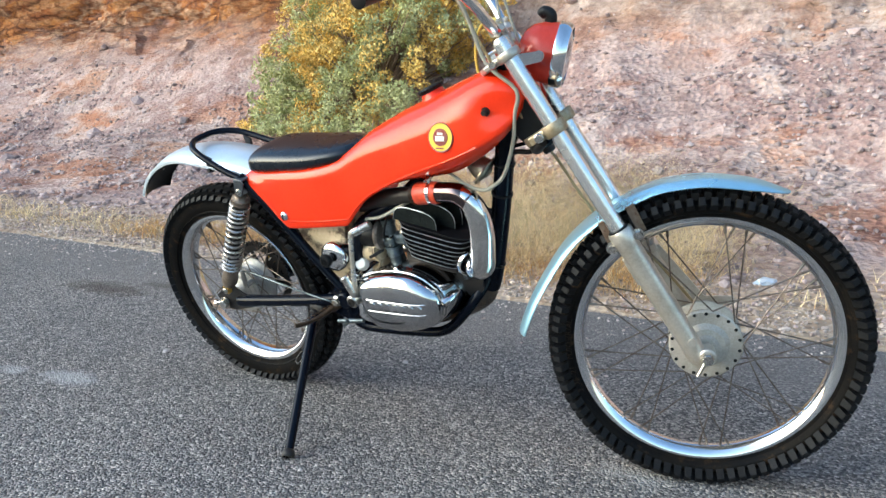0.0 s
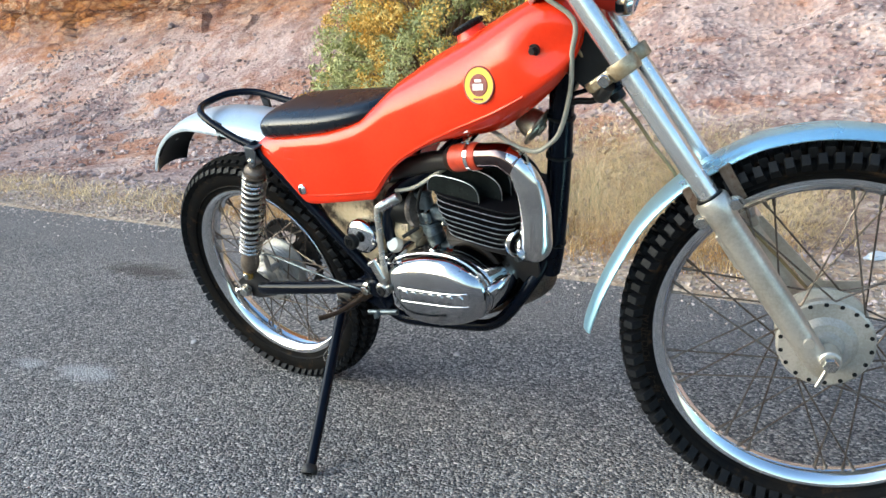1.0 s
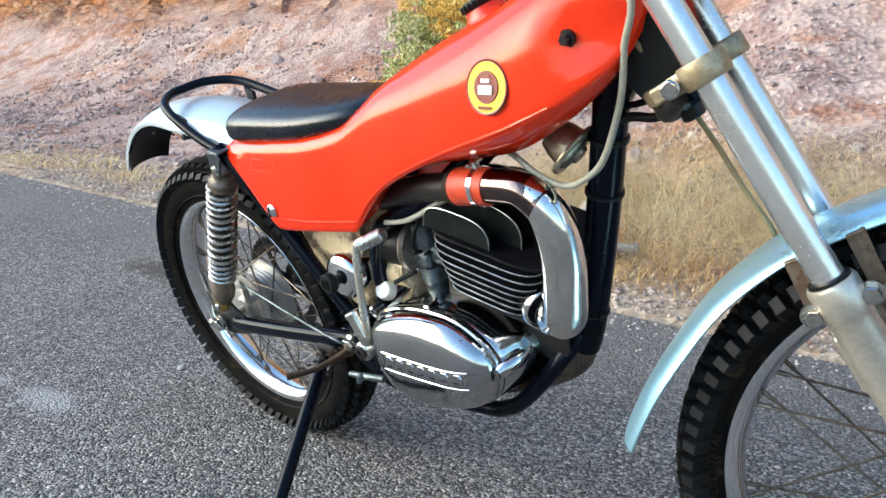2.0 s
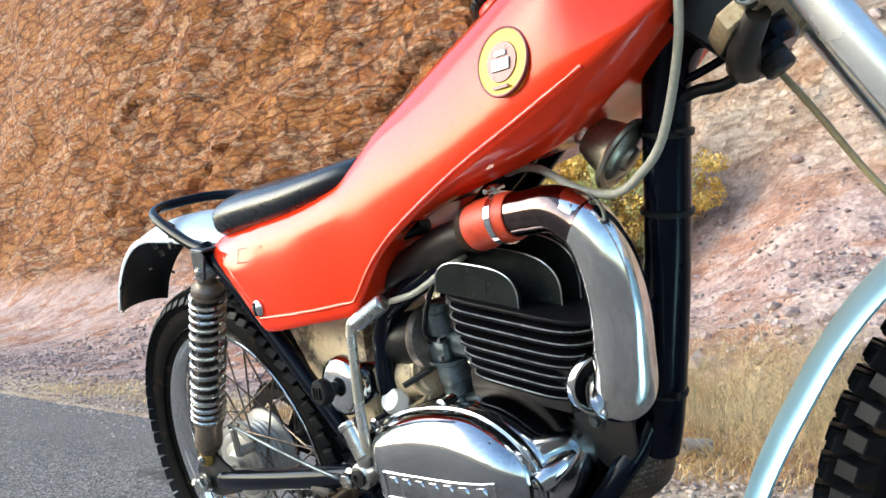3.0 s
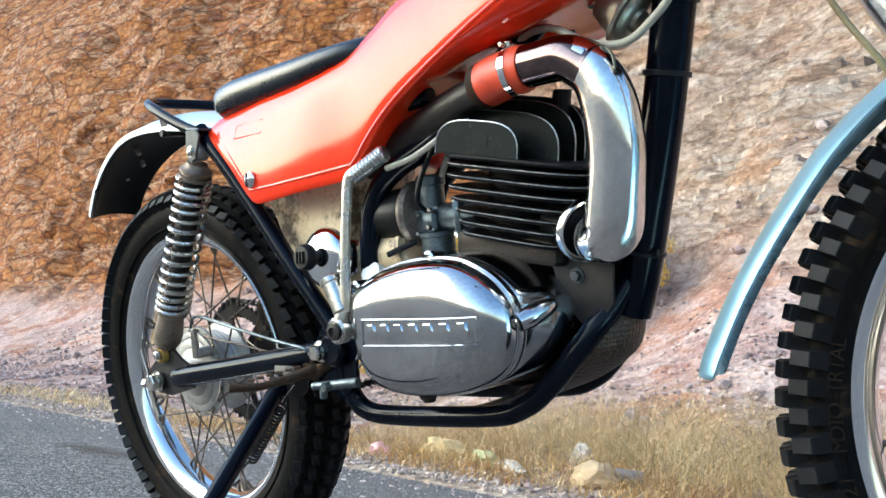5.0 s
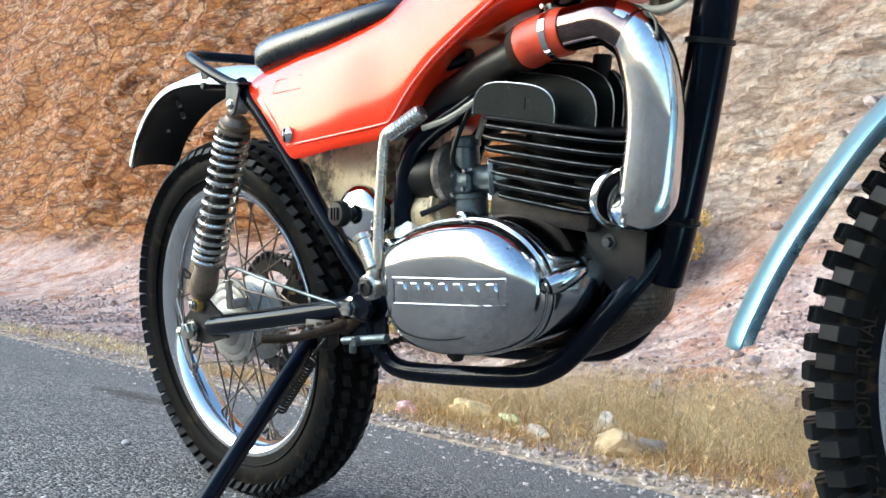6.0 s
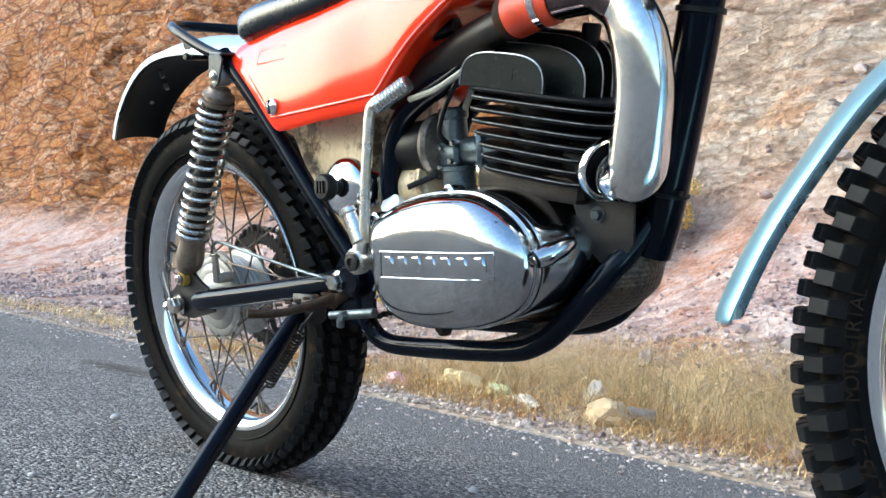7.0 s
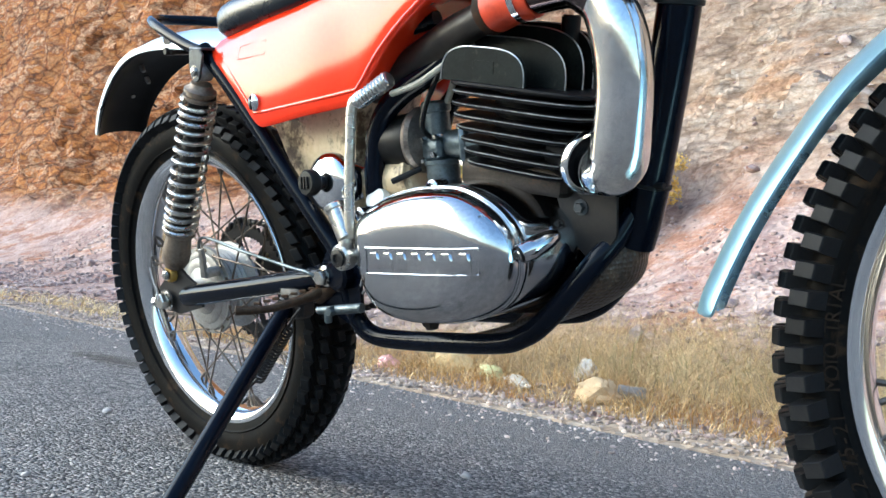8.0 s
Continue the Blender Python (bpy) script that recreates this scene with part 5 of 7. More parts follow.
part("stem_nut", hexagon(bmesh.new(), fk(0, 0, 0.757), fk(0, 0, 0.776), 0.020), CHROME, bike)
bm = bmesh.new()
sweep(bm, [fk(0.012, -0.08, 0.563), fk(-0.012, -0.045, 0.556), fk(-0.02, 0, 0.554)], [0.010, 0.013, 0.016], 10, 3)
sweep(bm, [fk(0.012, 0.08, 0.563), fk(-0.012, 0.045, 0.556), fk(-0.02, 0, 0.554)], [0.010, 0.013, 0.016], 10, 3)
part("yoke_web", bm, WORN_BLACK, bike, "black web behind the lower yoke")

# handlebar
bar_pts = [fk(-0.065, -0.38, 0.958), fk(-0.025, -0.29, 0.955), fk(0.005, -0.20, 0.952), fk(0.03, -0.15, 0.935), fk(0.045, -0.105, 0.87), fk(0.048, -0.07, 0.812), fk(0.048, -0.04, 0.800), fk(0.048, 0.04, 0.800), fk(0.048, 0.07, 0.812),
           fk(0.045, 0.105, 0.87), fk(0.03, 0.15, 0.935), fk(0.005, 0.20, 0.952), fk(-0.025, 0.29, 0.955), fk(-0.065, 0.38, 0.958)]
bar = part("handlebar", sweep(bmesh.new(), bar_pts, 0.0111, 16, 6), CHROME, bike, "chromed braced trials handlebar")
part("crossbar", rod(bmesh.new(), fk(0.025, -0.142, 0.918), fk(0.025, 0.142, 0.918), 0.006), CHROME, bar)
for s in (-1, 1):
    part("grip", lathe(bmesh.new(), [(0.012, 0), (0.021, 0.002), (0.021, 0.006), (0.0155, 0.010), (0.0155, 0.11), (0.017, 0.114), (0.010, 0.116)], axis_matrix(fk(-0.020, s * 0.275, 0.955), fk(-0.065, s * 0.38, 0.958)), 20), PLASTIC, bar, "black rubber grip")
    bm = box(bmesh.new(), (0.030, 0.022, 0.034), FORK @ pose(0.048, s * 0.045, 0.772), 0.005)
    box(bm, (0.034, 0.024, 0.022), FORK @ pose(0.048, s * 0.045, 0.803), 0.006)
    for u in (0.035, 0.061):
        hexagon(bm, fk(u, s * 0.045, 0.814), fk(u, s * 0.045, 0.822), 0.006)
    part("bar_clamp", bm, FORK_ALLOY, bar, "alloy handlebar clamp")

# headlamp
lc = Vector((0.096, 0.012, 0.716))
ld = Vector((math.cos(RAKE + 0.26), 0, -math.sin(RAKE + 0.26)))
LM = FORK @ Matrix.Translation(lc) @ ld.to_track_quat("Z", "Y").to_matrix().to_4x4()
lamp = part("headlamp", lathe(bmesh.new(), [(0.002, -0.052), (0.022, -0.050), (0.040, -0.042), (0.054, -0.027), (0.062, -0.005), (0.065, 0.018), (0.066, 0.026), (0.062, 0.030)], LM, 40), LAMP_RED, bike, "round red headlamp shell with a chrome rim")
part("lamp_rim", lathe(bmesh.new(), [(0.062, 0.026), (0.0675, 0.026), (0.069, 0.030), (0.068, 0.045), (0.064, 0.053), (0.059, 0.054), (0.060, 0.046)], LM, 40, True), CHROME, lamp, "broad chrome lamp rim")
part("lamp_lens", lathe(bmesh.new(), [(0.001, 0.060), (0.03, 0.057), (0.060, 0.049), (0.060, 0.046), (0.03, 0.054), (0.001, 0.057)], LM, 36), LENS, lamp)
part("lamp_reflector", lathe(bmesh.new(), [(0.059, 0.044), (0.05, 0.020), (0.03, 0.002), (0.008, -0.006), (0.001, -0.006)], LM, 36), CHROME, lamp)
bm = sweep(bmesh.new(), [LM @ Vector((0, q, z)) for q, z in ((0.060, 0.005), (0.074, 0.000), (0.078, -0.012), (0.070, -0.020))], [0.012, 0.014, 0.013, 0.008], 12, 4, False, 1.3)
part("lamp_switch", bm, PLASTIC, lamp, "black rubber switch cap")
for s in (-1, 1):
    tip = Vector((0.097, 0.012 + s * 0.072, 0.713))
    rootp = Vector((0.055, s * 0.088, 0.728))
    d = tip - rootp
    mm = FORK @ Matrix.Translation(rootp) @ pose(0, 0, 0, 90, 0, 0)
    bm = slab(bmesh.new(), [(-0.012, -0.004), (0.0, -0.012), (d.x, d.z - 0.012), (d.x + 0.009, d.z - 0.008), (d.x + 0.012, d.z), (d.x + 0.009, d.z + 0.009), (d.x, d.z + 0.012), (0, 0.016), (-0.012, 0.012)], -0.002, 0.002, mm, 0.0008)
    brk = part("lamp_bracket", bm, CHROME, lamp, "chromed lamp bracket")
    bm = lathe(bmesh.new(), [(0.001, 0.006), (0.006, 0.0055), (0.009, 0.002), (0.009, 0)], axis_matrix(FORK @ (tip + Vector((0, s * 0.002, 0))), FORK @ (tip + Vector((0, s, 0)))), 20)
    part("bracket_bolt", bm, FORK_ALLOY, brk)

# front mudguard, in the fork's own frame
FG = [(-0.279, 0.219), (-0.262, 0.236), (-0.215, 0.272), (-0.160, 0.306), (-0.088, 0.343), (-0.02, 0.363), (0.045, 0.370), (0.14, 0.364), (0.20, 0.345), (0.25, 0.320), (0.30, 0.284), (0.335, 0.252), (0.372, 0.205)]
fg = part("front_mudguard", mudguard(FG, [(0, 0.040), (0.008, 0.048), (0.03, 0.0525), (0.10, 0.054), (0.85, 0.050), (0.93, 0.041), (0.975, 0.024), (1, 0.010)], 0.018, 0.002, FORK), SKY_ALLOY, bike, "long curved alloy front mudguard, blue sky reflection tinted into its colour")
for s in (-1, 1):
    for u0, u1 in ((0.088, 0.084), (0.022, 0.016)):
        bm = slab(bmesh.new(), [(u0 - 0.010, 0.352), (u0 + 0.010, 0.352), (u1 + 0.009, 0.292), (u1 - 0.009, 0.292)], -0.0015, 0.0015, FORK @ pose(0, s * 0.056, 0, 90, 0, 0), 0.0006)
        box(bm, (0.02, 0.028, 0.003), FORK @ pose(u0, s * 0.044, 0.352), 0.0008)
        part("mudguard_stay", bm, STRAP, fg, "rusty steel mudguard stay")
for s in (-1, 1):
    for u, w in ((0.07, 0.3605), (0.03, 0.360)):
        bm = lathe(bmesh.new(), [(0.001, 0.004), (0.005, 0.003), (0.006, 0)], axis_matrix(fk(u, s * 0.025, w), fk(u, s * 0.03, w + 1)), 14)
        part("rivet", bm, DULL_CHROME, fg)

# ---- horn and cables ----
hc, hd = Vector((0.882, -0.020, 0.740)), Vector((0.72, 0.04, -0.60)).normalized()
bm = lathe(bmesh.new(), [(0.004, -0.034), (0.020, -0.032), (0.026, -0.014), (0.028, 0.0), (0.037, 0.001), (0.0385, 0.004), (0.037, 0.007), (0.033, 0.0075), (0.031, 0.0055), (0.028, 0.0055), (0.024, 0.010), (0.014, 0.012), (0.012, 0.016), (0.001, 0.017)], axis_matrix(hc, hc + hd), 32)
horn = part("horn", bm, surface("tarnished_brass", (0.42, 0.38, 0.30), (0.26, 0.22, 0.16), 0.28, 0.9, 26, 200, 0.1, 0.0006, 0.5, (0.14, 0.09, 0.05), 0.62), bike, "tarnished round metal horn under the tank")
bm = sweep(bmesh.new(), [hc - hd * 0.03, hc - hd * 0.045 + Vector((-0.01, 0, -0.01)), hc - hd * 0.05 + Vector((-0.012, 0, 0.01)), hc + Vector((-0.05, 0, 0.04))], 0.0022, 6, 4)
part("horn_wire", bm, CABLE, horn)
bm = sweep(bmesh.new(), [fk(0.03, -0.10, 0.98), fk(0.02, -0.085, 0.86), fk(-0.002, -0.07, 0.76), (1.008, -0.060, 0.935), (0.998, -0.062, 0.88), (0.986, -0.062, 0.82), (0.955, -0.061, 0.749), (0.925, -0.06, 0.720), (0.893, -0.058, 0.706), (0.85, -0.055, 0.716), (0.80, -0.048, 0.742), (0.74, -0.035, 0.735), (0.66, -0.03, 0.68), (0.61, -0.03, 0.60)], 0.0042, 10, 5)
part("throttle_cable", bm, CABLE, bike, "grey sheathed throttle cable")
bm = sweep(bmesh.new(), [fk(0.03, -0.11, 1.0), fk(0.01, -0.05, 0.86), (0.975, -0.040, 0.93), (1.002, -0.030, 0.86), (1.028, 0.010, 0.790), (1.054, 0.020, 0.740), (1.081, 0.022, 0.690), (1.108, 0.026, 0.645), fk(0.0, 0.058, 0.335), fk(0.05, 0.062, 0.22), fk(0.08, 0.055, 0.06)], 0.0032, 8, 4)
part("brake_cable", bm, TAN_CABLE, bike, "thin tan brake cable along the fork")
bm = sweep(bmesh.new(), [(0.955, 0.03, 0.99), (0.935, 0.06, 1.03), (0.90, 0.085, 1.05), (0.855, 0.10, 1.03), (0.835, 0.10, 0.98), (0.84, 0.09, 0.92), (0.86, 0.07, 0.87)], 0.0032, 8, 5)
part("clutch_cable", bm, YELLOW_CABLE, bike, "looped yellow cable beside the steering head")
for k, (a, b) in enumerate((((0.06, -0.03, 0.80), (0.085, -0.01, 0.90)), ((0.075, 0.0, 0.80), (0.10, 0.03, 0.93)))):
    bm = sweep(bmesh.new(), [fk(0.06, 0.0, 0.70), fk(*a), fk(*b), fk(0.06, -0.10 if k == 0 else 0.1, 0.97)], 0.003, 8, 5)
    part("wiring", bm, CABLE, bike)

# ---- the place: road, verge, hillside; x along the road, y away from it ----
ROAD = pose(0, 0, 0, 0, 0, -28.69)
rng = np.random.RandomState(7)


def node(nt, kind, **inputs):
    n = nt.nodes.new(kind)
    for k, v in inputs.items():
        n.inputs[k.replace("_", " ")].default_value = v
    return n


def asphalt():
    m = bpy.data.materials.new("asphalt")
    m.use_nodes = True
    nt = m.node_tree
    b = nt.nodes["Principled BSDF"]
    tc = nt.nodes.new("ShaderNodeTexCoord")
    vo = node(nt, "ShaderNodeTexVoronoi", Scale=165.0)
    vf = node(nt, "ShaderNodeTexVoronoi", Scale=60.0)
    big = node(nt, "ShaderNodeTexNoise", Scale=1.3, Detail=6.0, Roughness=0.62)
    mid = node(nt, "ShaderNodeTexNoise", Scale=14.0, Detail=5.0, Roughness=0.65)
    for n in (vo, vf, big, mid):
        link(nt, tc.outputs["Object"], n.inputs["Vector"])
    sep = nt.nodes.new("ShaderNodeSeparateColor")
    link(nt, vo.outputs["Color"], sep.inputs["Color"])
    r1 = nt.nodes.new("ShaderNodeValToRGB")   # aggregate
    e = r1.color_ramp.elements
    e[0].position, e[0].color = 0.0, (0.042, 0.043, 0.047, 1)
    e[1].position, e[1].color = 1.0, (0.50, 0.485, 0.46, 1)
    for p, c in ((0.35, (0.105, 0.105, 0.108, 1)), (0.68, (0.205, 0.202, 0.200, 1)), (0.92, (0.32, 0.31, 0.30, 1))):
        q = e.new(p)
        q.color = c
    link(nt, sep.outputs[0], r1.inputs["Fac"])
    r2 = nt.nodes.new("ShaderNodeValToRGB")
    r2.color_ramp.elements[0].position, r2.color_ramp.elements[0].color = 0.35, (0.93, 0.89, 0.86, 1)
    r2.color_ramp.elements[1].position, r2.color_ramp.elements[1].color = 0.66, (1.40, 1.31, 1.22, 1)
    mixf = nt.nodes.new("ShaderNodeMath")
    mixf.operation = "MULTIPLY_ADD"
    mixf.inputs[1].default_value = 0.35
    link(nt, mid.outputs["Fac"], mixf.inputs[0])
    sc = nt.nodes.new("ShaderNodeMath")
    sc.operation = "MULTIPLY"
    sc.inputs[1].default_value = 0.66
    link(nt, big.outputs["Fac"], sc.inputs[0])
    link(nt, sc.outputs[0], mixf.inputs[2])
    link(nt, mixf.outputs[0], r2.inputs["Fac"])
    mul = nt.nodes.new("ShaderNodeMix")
    mul.data_type, mul.blend_type = "RGBA", "MULTIPLY"
    mul.inputs["Factor"].default_value = 1.0
    link(nt, r1.outputs["Color"], mul.inputs["A"])
    link(nt, r2.outputs["Color"], mul.inputs["B"])
    col = mul.outputs["Result"]
    xyz = nt.nodes.new("ShaderNodeSeparateXYZ")
    link(nt, tc.outputs["Object"], xyz.inputs[0])

    def patch(col, cx, cy, rx, ry, colour, strength):
        """A stain of its own shape on the road."""
        px = nt.nodes.new("ShaderNodeVectorMath")
        px.operation = "SUBTRACT"
        link(nt, tc.outputs["Object"], px.inputs[0])
        px.inputs[1].default_value = (cx, cy, 0)
        dv = nt.nodes.new("ShaderNodeVectorMath")
        dv.operation = "DIVIDE"
        link(nt, px.outputs[0], dv.inputs[0])
        dv.inputs[1].default_value = (rx, ry, 1)
        ln = nt.nodes.new("ShaderNodeVectorMath")
        ln.operation = "LENGTH"
        link(nt, dv.outputs[0], ln.inputs[0])
        ad = nt.nodes.new("ShaderNodeMath")
        ad.operation = "MULTIPLY_ADD"
        link(nt, mid.outputs["Fac"], ad.inputs[0])
        ad.inputs[1].default_value = 2.4
        link(nt, ln.outputs["Value"], ad.inputs[2])
        mr = nt.nodes.new("ShaderNodeMapRange")
        mr.inputs["From Min"].default_value, mr.inputs["From Max"].default_value = 2.35, 1.65
        mr.inputs["To Min"].default_value, mr.inputs["To Max"].default_value = 0, strength
        link(nt, ad.outputs[0], mr.inputs["Value"])
        mx = nt.nodes.new("ShaderNodeMix")
        mx.data_type = "RGBA"
        link(nt, mr.outputs["Result"], mx.inputs["Factor"])
        link(nt, col, mx.inputs["A"])
        mx.inputs["B"].default_value = (*colour, 1)
        return mx.outputs["Result"]

    col = patch(col, -3.22, 2.50, 0.26, 0.10, (0.050, 0.035, 0.025), 0.8)
    col = patch(col, -3.02, 2.66, 0.16, 0.06, (0.050, 0.035, 0.025), 0.8)
    col = patch(col, -2.28, 1.66, 0.12, 0.06, (0.42, 0.41, 0.41), 0.75)
    col = patch(col, -2.52, 1.62, 0.07, 0.04, (0.42, 0.41, 0.41), 0.6)
    col = patch(col, -0.52, 1.90, 0.10, 0.05, (0.40, 0.38, 0.36), 0.7)
    col = patch(col, -0.95, 1.25, 0.16, 0.09, (0.10, 0.07, 0.05), 0.35)
    # smoother, dustier strip along the edge
    wob = nt.nodes.new("ShaderNodeMath")
    wob.operation = "MULTIPLY_ADD"
    link(nt, big.outputs["Fac"], wob.inputs[0])
    wob.inputs[1].default_value = 0.5
    link(nt, xyz.outputs["Y"], wob.inputs[2])
    ed = nt.nodes.new("ShaderNodeMapRange")
    ed.inputs["From Min"].default_value, ed.inputs["From Max"].default_value, ed.inputs["To Max"].default_value = 2.75, 3.05, 0.55
    link(nt, wob.outputs[0], ed.inputs["Value"])
    mx = nt.nodes.new("ShaderNodeMix")
    mx.data_type = "RGBA"
    link(nt, ed.outputs["Result"], mx.inputs["Factor"])
    link(nt, col, mx.inputs["A"])
    mx.inputs["B"].default_value = (0.20, 0.185, 0.175, 1)
    link(nt, mx.outputs["Result"], b.inputs["Base Color"])
    b.inputs["Roughness"].default_value = 0.82
    b.inputs["Specular IOR Level"].default_value = 0.35
    ad = nt.nodes.new("ShaderNodeMath")
    ad.operation = "MULTIPLY_ADD"
    link(nt, vf.outputs["Distance"], ad.inputs[0])
    ad.inputs[1].default_value = 0.6
    link(nt, vo.outputs["Distance"], ad.inputs[2])
    bp = nt.nodes.new("ShaderNodeBump")
    bp.invert = True
    bp.inputs["Strength"].default_value, bp.inputs["Distance"].default_value = 1.0, 0.009
    link(nt, ad.outputs[0], bp.inputs["Height"])
    link(nt, bp.outputs["Normal"], b.inputs["Normal"])
    return m


def hill_rock():
    """Scree low down, fractured rock above: pink-beige to one side, orange-brown to the other."""
    m = bpy.data.materials.new("hillside_rock")
    m.use_nodes = True
    nt = m.node_tree
    b = nt.nodes["Principled BSDF"]
    tc = nt.nodes.new("ShaderNodeTexCoord")
    mp = nt.nodes.new("ShaderNodeMapping")
    mp.inputs["Rotation"].default_value = (0, radians(16), 0)
    mp.inputs["Scale"].default_value = (0.70, 0.9, 1.75)
    link(nt, tc.outputs["Object"], mp.inputs["Vector"])
    xyz = nt.nodes.new("ShaderNodeSeparateXYZ")
    link(nt, tc.outputs["Object"], xyz.inputs[0])
    big = node(nt, "ShaderNodeTexNoise", Scale=0.62, Detail=9.0, Roughness=0.70)
    strat = node(nt, "ShaderNodeTexNoise", Scale=0.9, Detail=7.0, Roughness=0.64)
    fine = node(nt, "ShaderNodeTexNoise", Scale=22.0, Detail=6.0, Roughness=0.7)
    spots = node(nt, "ShaderNodeTexVoronoi", Scale=24.0)
    crack = nt.nodes.new("ShaderNodeTexVoronoi")
    crack.feature = "DISTANCE_TO_EDGE"
    crack.inputs["Scale"].default_value = 1.5
    warp = nt.nodes.new("ShaderNodeMix")
    warp.data_type, warp.blend_type = "RGBA", "LINEAR_LIGHT"
    warp.inputs["Factor"].default_value = 0.20
    link(nt, mp.outputs["Vector"], warp.inputs["A"])
    wn = node(nt, "ShaderNodeTexNoise", Scale=2.4, Detail=8.0, Roughness=0.66)
    link(nt, mp.outputs["Vector"], wn.inputs["Vector"])
    link(nt, wn.outputs["Color"], warp.inputs["B"])
    link(nt, tc.outputs["Object"], big.inputs["Vector"])
    link(nt, mp.outputs["Vector"], strat.inputs["Vector"])
    link(nt, tc.outputs["Object"], fine.inputs["Vector"])
    link(nt, tc.outputs["Object"], spots.inputs["Vector"])
    link(nt, warp.outputs["Result"], crack.inputs["Vector"])

    def ramp(src, stops):
        r = nt.nodes.new("ShaderNodeValToRGB")
        e = r.color_ramp.elements
        e[0].position, e[0].color = stops[0][0], (*stops[0][1], 1)
        e[1].position, e[1].color = stops[-1][0], (*stops[-1][1], 1)
        for p, c in stops[1:-1]:
            q = e.new(p)
            q.color = (*c, 1)
        link(nt, src, r.inputs["Fac"])
        return r.outputs["Color"]

    def mix(f, a, c, mode="MIX"):
        x = nt.nodes.new("ShaderNodeMix")
        x.data_type, x.blend_type = "RGBA", mode
        if isinstance(f, float):
            x.inputs["Factor"].default_value = f
        else:
            link(nt, f, x.inputs["Factor"])
        link(nt, a, x.inputs["A"])
        link(nt, c, x.inputs["B"])
        return x.outputs["Result"]

    def span(src, lo, hi, amount=1.0):
        r = nt.nodes.new("ShaderNodeMapRange")
        r.inputs["From Min"].default_value, r.inputs["From Max"].default_value, r.inputs["To Max"].default_value = lo, hi, amount
        link(nt, src, r.inputs["Value"])
        return r.outputs["Result"]

    def plus(a, k, c):
        x = nt.nodes.new("ShaderNodeMath")
        x.operation = "MULTIPLY_ADD"
        link(nt, a, x.inputs[0])
        x.inputs[1].default_value = k
        link(nt, c, x.inputs[2])
        return x.outputs[0]

    orange = ramp(strat.outputs["Fac"], [(0.25, (0.17, 0.06, 0.025)), (0.36, (0.37, 0.135, 0.04)), (0.42, (0.48, 0.255, 0.12)), (0.47, (0.46, 0.19, 0.05)), (0.51, (0.29, 0.125, 0.06)), (0.55, (0.58, 0.38, 0.24)), (0.60, (0.44, 0.165, 0.043)), (0.66, (0.36, 0.22, 0.17)), (0.72, (0.51, 0.29, 0.14)), (0.8, (0.24, 0.09, 0.04))])
    beige = ramp(strat.outputs["Fac"], [(0.25, (0.327, 0.206, 0.148)), (0.38, (0.447, 0.327, 0.252)), (0.46, (0.533, 0.439, 0.365)), (0.52, (0.456, 0.344, 0.261)), (0.58, (0.568, 0.499, 0.435)), (0.66, (0.490, 0.344, 0.235)), (0.8, (0.378, 0.232, 0.157))])
    scree = ramp(big.outputs["Fac"], [(0.28, (0.24, 0.13, 0.10)), (0.38, (0.40, 0.28, 0.235)), (0.46, (0.48, 0.375, 0.335)), (0.51, (0.31, 0.205, 0.18)), (0.57, (0.54, 0.44, 0.39)), (0.63, (0.40, 0.235, 0.16)), (0.70, (0.48, 0.37, 0.32)), (0.78, (0.32, 0.16, 0.11))])
    blot = node(nt, "ShaderNodeTexNoise", Scale=1.1, Detail=8.0, Roughness=0.72)
    link(nt, mp.outputs["Vector"], blot.inputs["Vector"])
    stain = ramp(blot.outputs["Fac"], [(0.30, (0.50, 0.44, 0.45)), (0.41, (0.96, 0.93, 0.92)), (0.51, (1.05, 1.02, 1.0)), (0.58, (0.90, 0.66, 0.52)), (0.67, (0.64, 0.44, 0.36))])
    scree = mix(1.0, scree, stain, "MULTIPLY")
    beige = mix(0.4, beige, stain, "MULTIPLY")
    gravel = ramp(spots.outputs["Color"], [(0.0, (0.55, 0.50, 0.50)), (0.5, (0.95, 0.92, 0.92)), (0.85, (1.2, 1.16, 1.14)), (1.0, (1.6, 1.55, 1.5))])
    scree = mix(0.5, scree, gravel, "MULTIPLY")
    side = span(plus(big.outputs["Fac"], 3.0, xyz.outputs["X"]), -6.2, -3.6)
    crack2 = nt.nodes.new("ShaderNodeTexVoronoi")
    crack2.feature = "DISTANCE_TO_EDGE"
    crack2.inputs["Scale"].default_value = 4.6
    chip = node(nt, "ShaderNodeTexVoronoi", Scale=4.6)
    link(nt, warp.outputs["Result"], crack2.inputs["Vector"])
    link(nt, warp.outputs["Result"], chip.inputs["Vector"])
    tone = ramp(chip.outputs["Color"], [(0.1, (0.72, 0.70, 0.72)), (0.4, (0.95, 0.90, 0.86)), (0.6, (1.06, 1.0, 0.95)), (0.9, (1.28, 1.30, 1.34))])
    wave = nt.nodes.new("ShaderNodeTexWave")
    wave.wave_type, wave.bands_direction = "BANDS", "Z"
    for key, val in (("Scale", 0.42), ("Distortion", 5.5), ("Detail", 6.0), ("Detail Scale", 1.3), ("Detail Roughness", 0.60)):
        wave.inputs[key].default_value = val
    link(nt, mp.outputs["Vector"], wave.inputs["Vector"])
    # thin dark lines and slightly lighter bands, in colour only
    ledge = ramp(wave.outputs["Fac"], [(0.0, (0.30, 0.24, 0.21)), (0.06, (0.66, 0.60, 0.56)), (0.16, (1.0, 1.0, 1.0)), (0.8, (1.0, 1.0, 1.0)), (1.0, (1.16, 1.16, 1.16))])
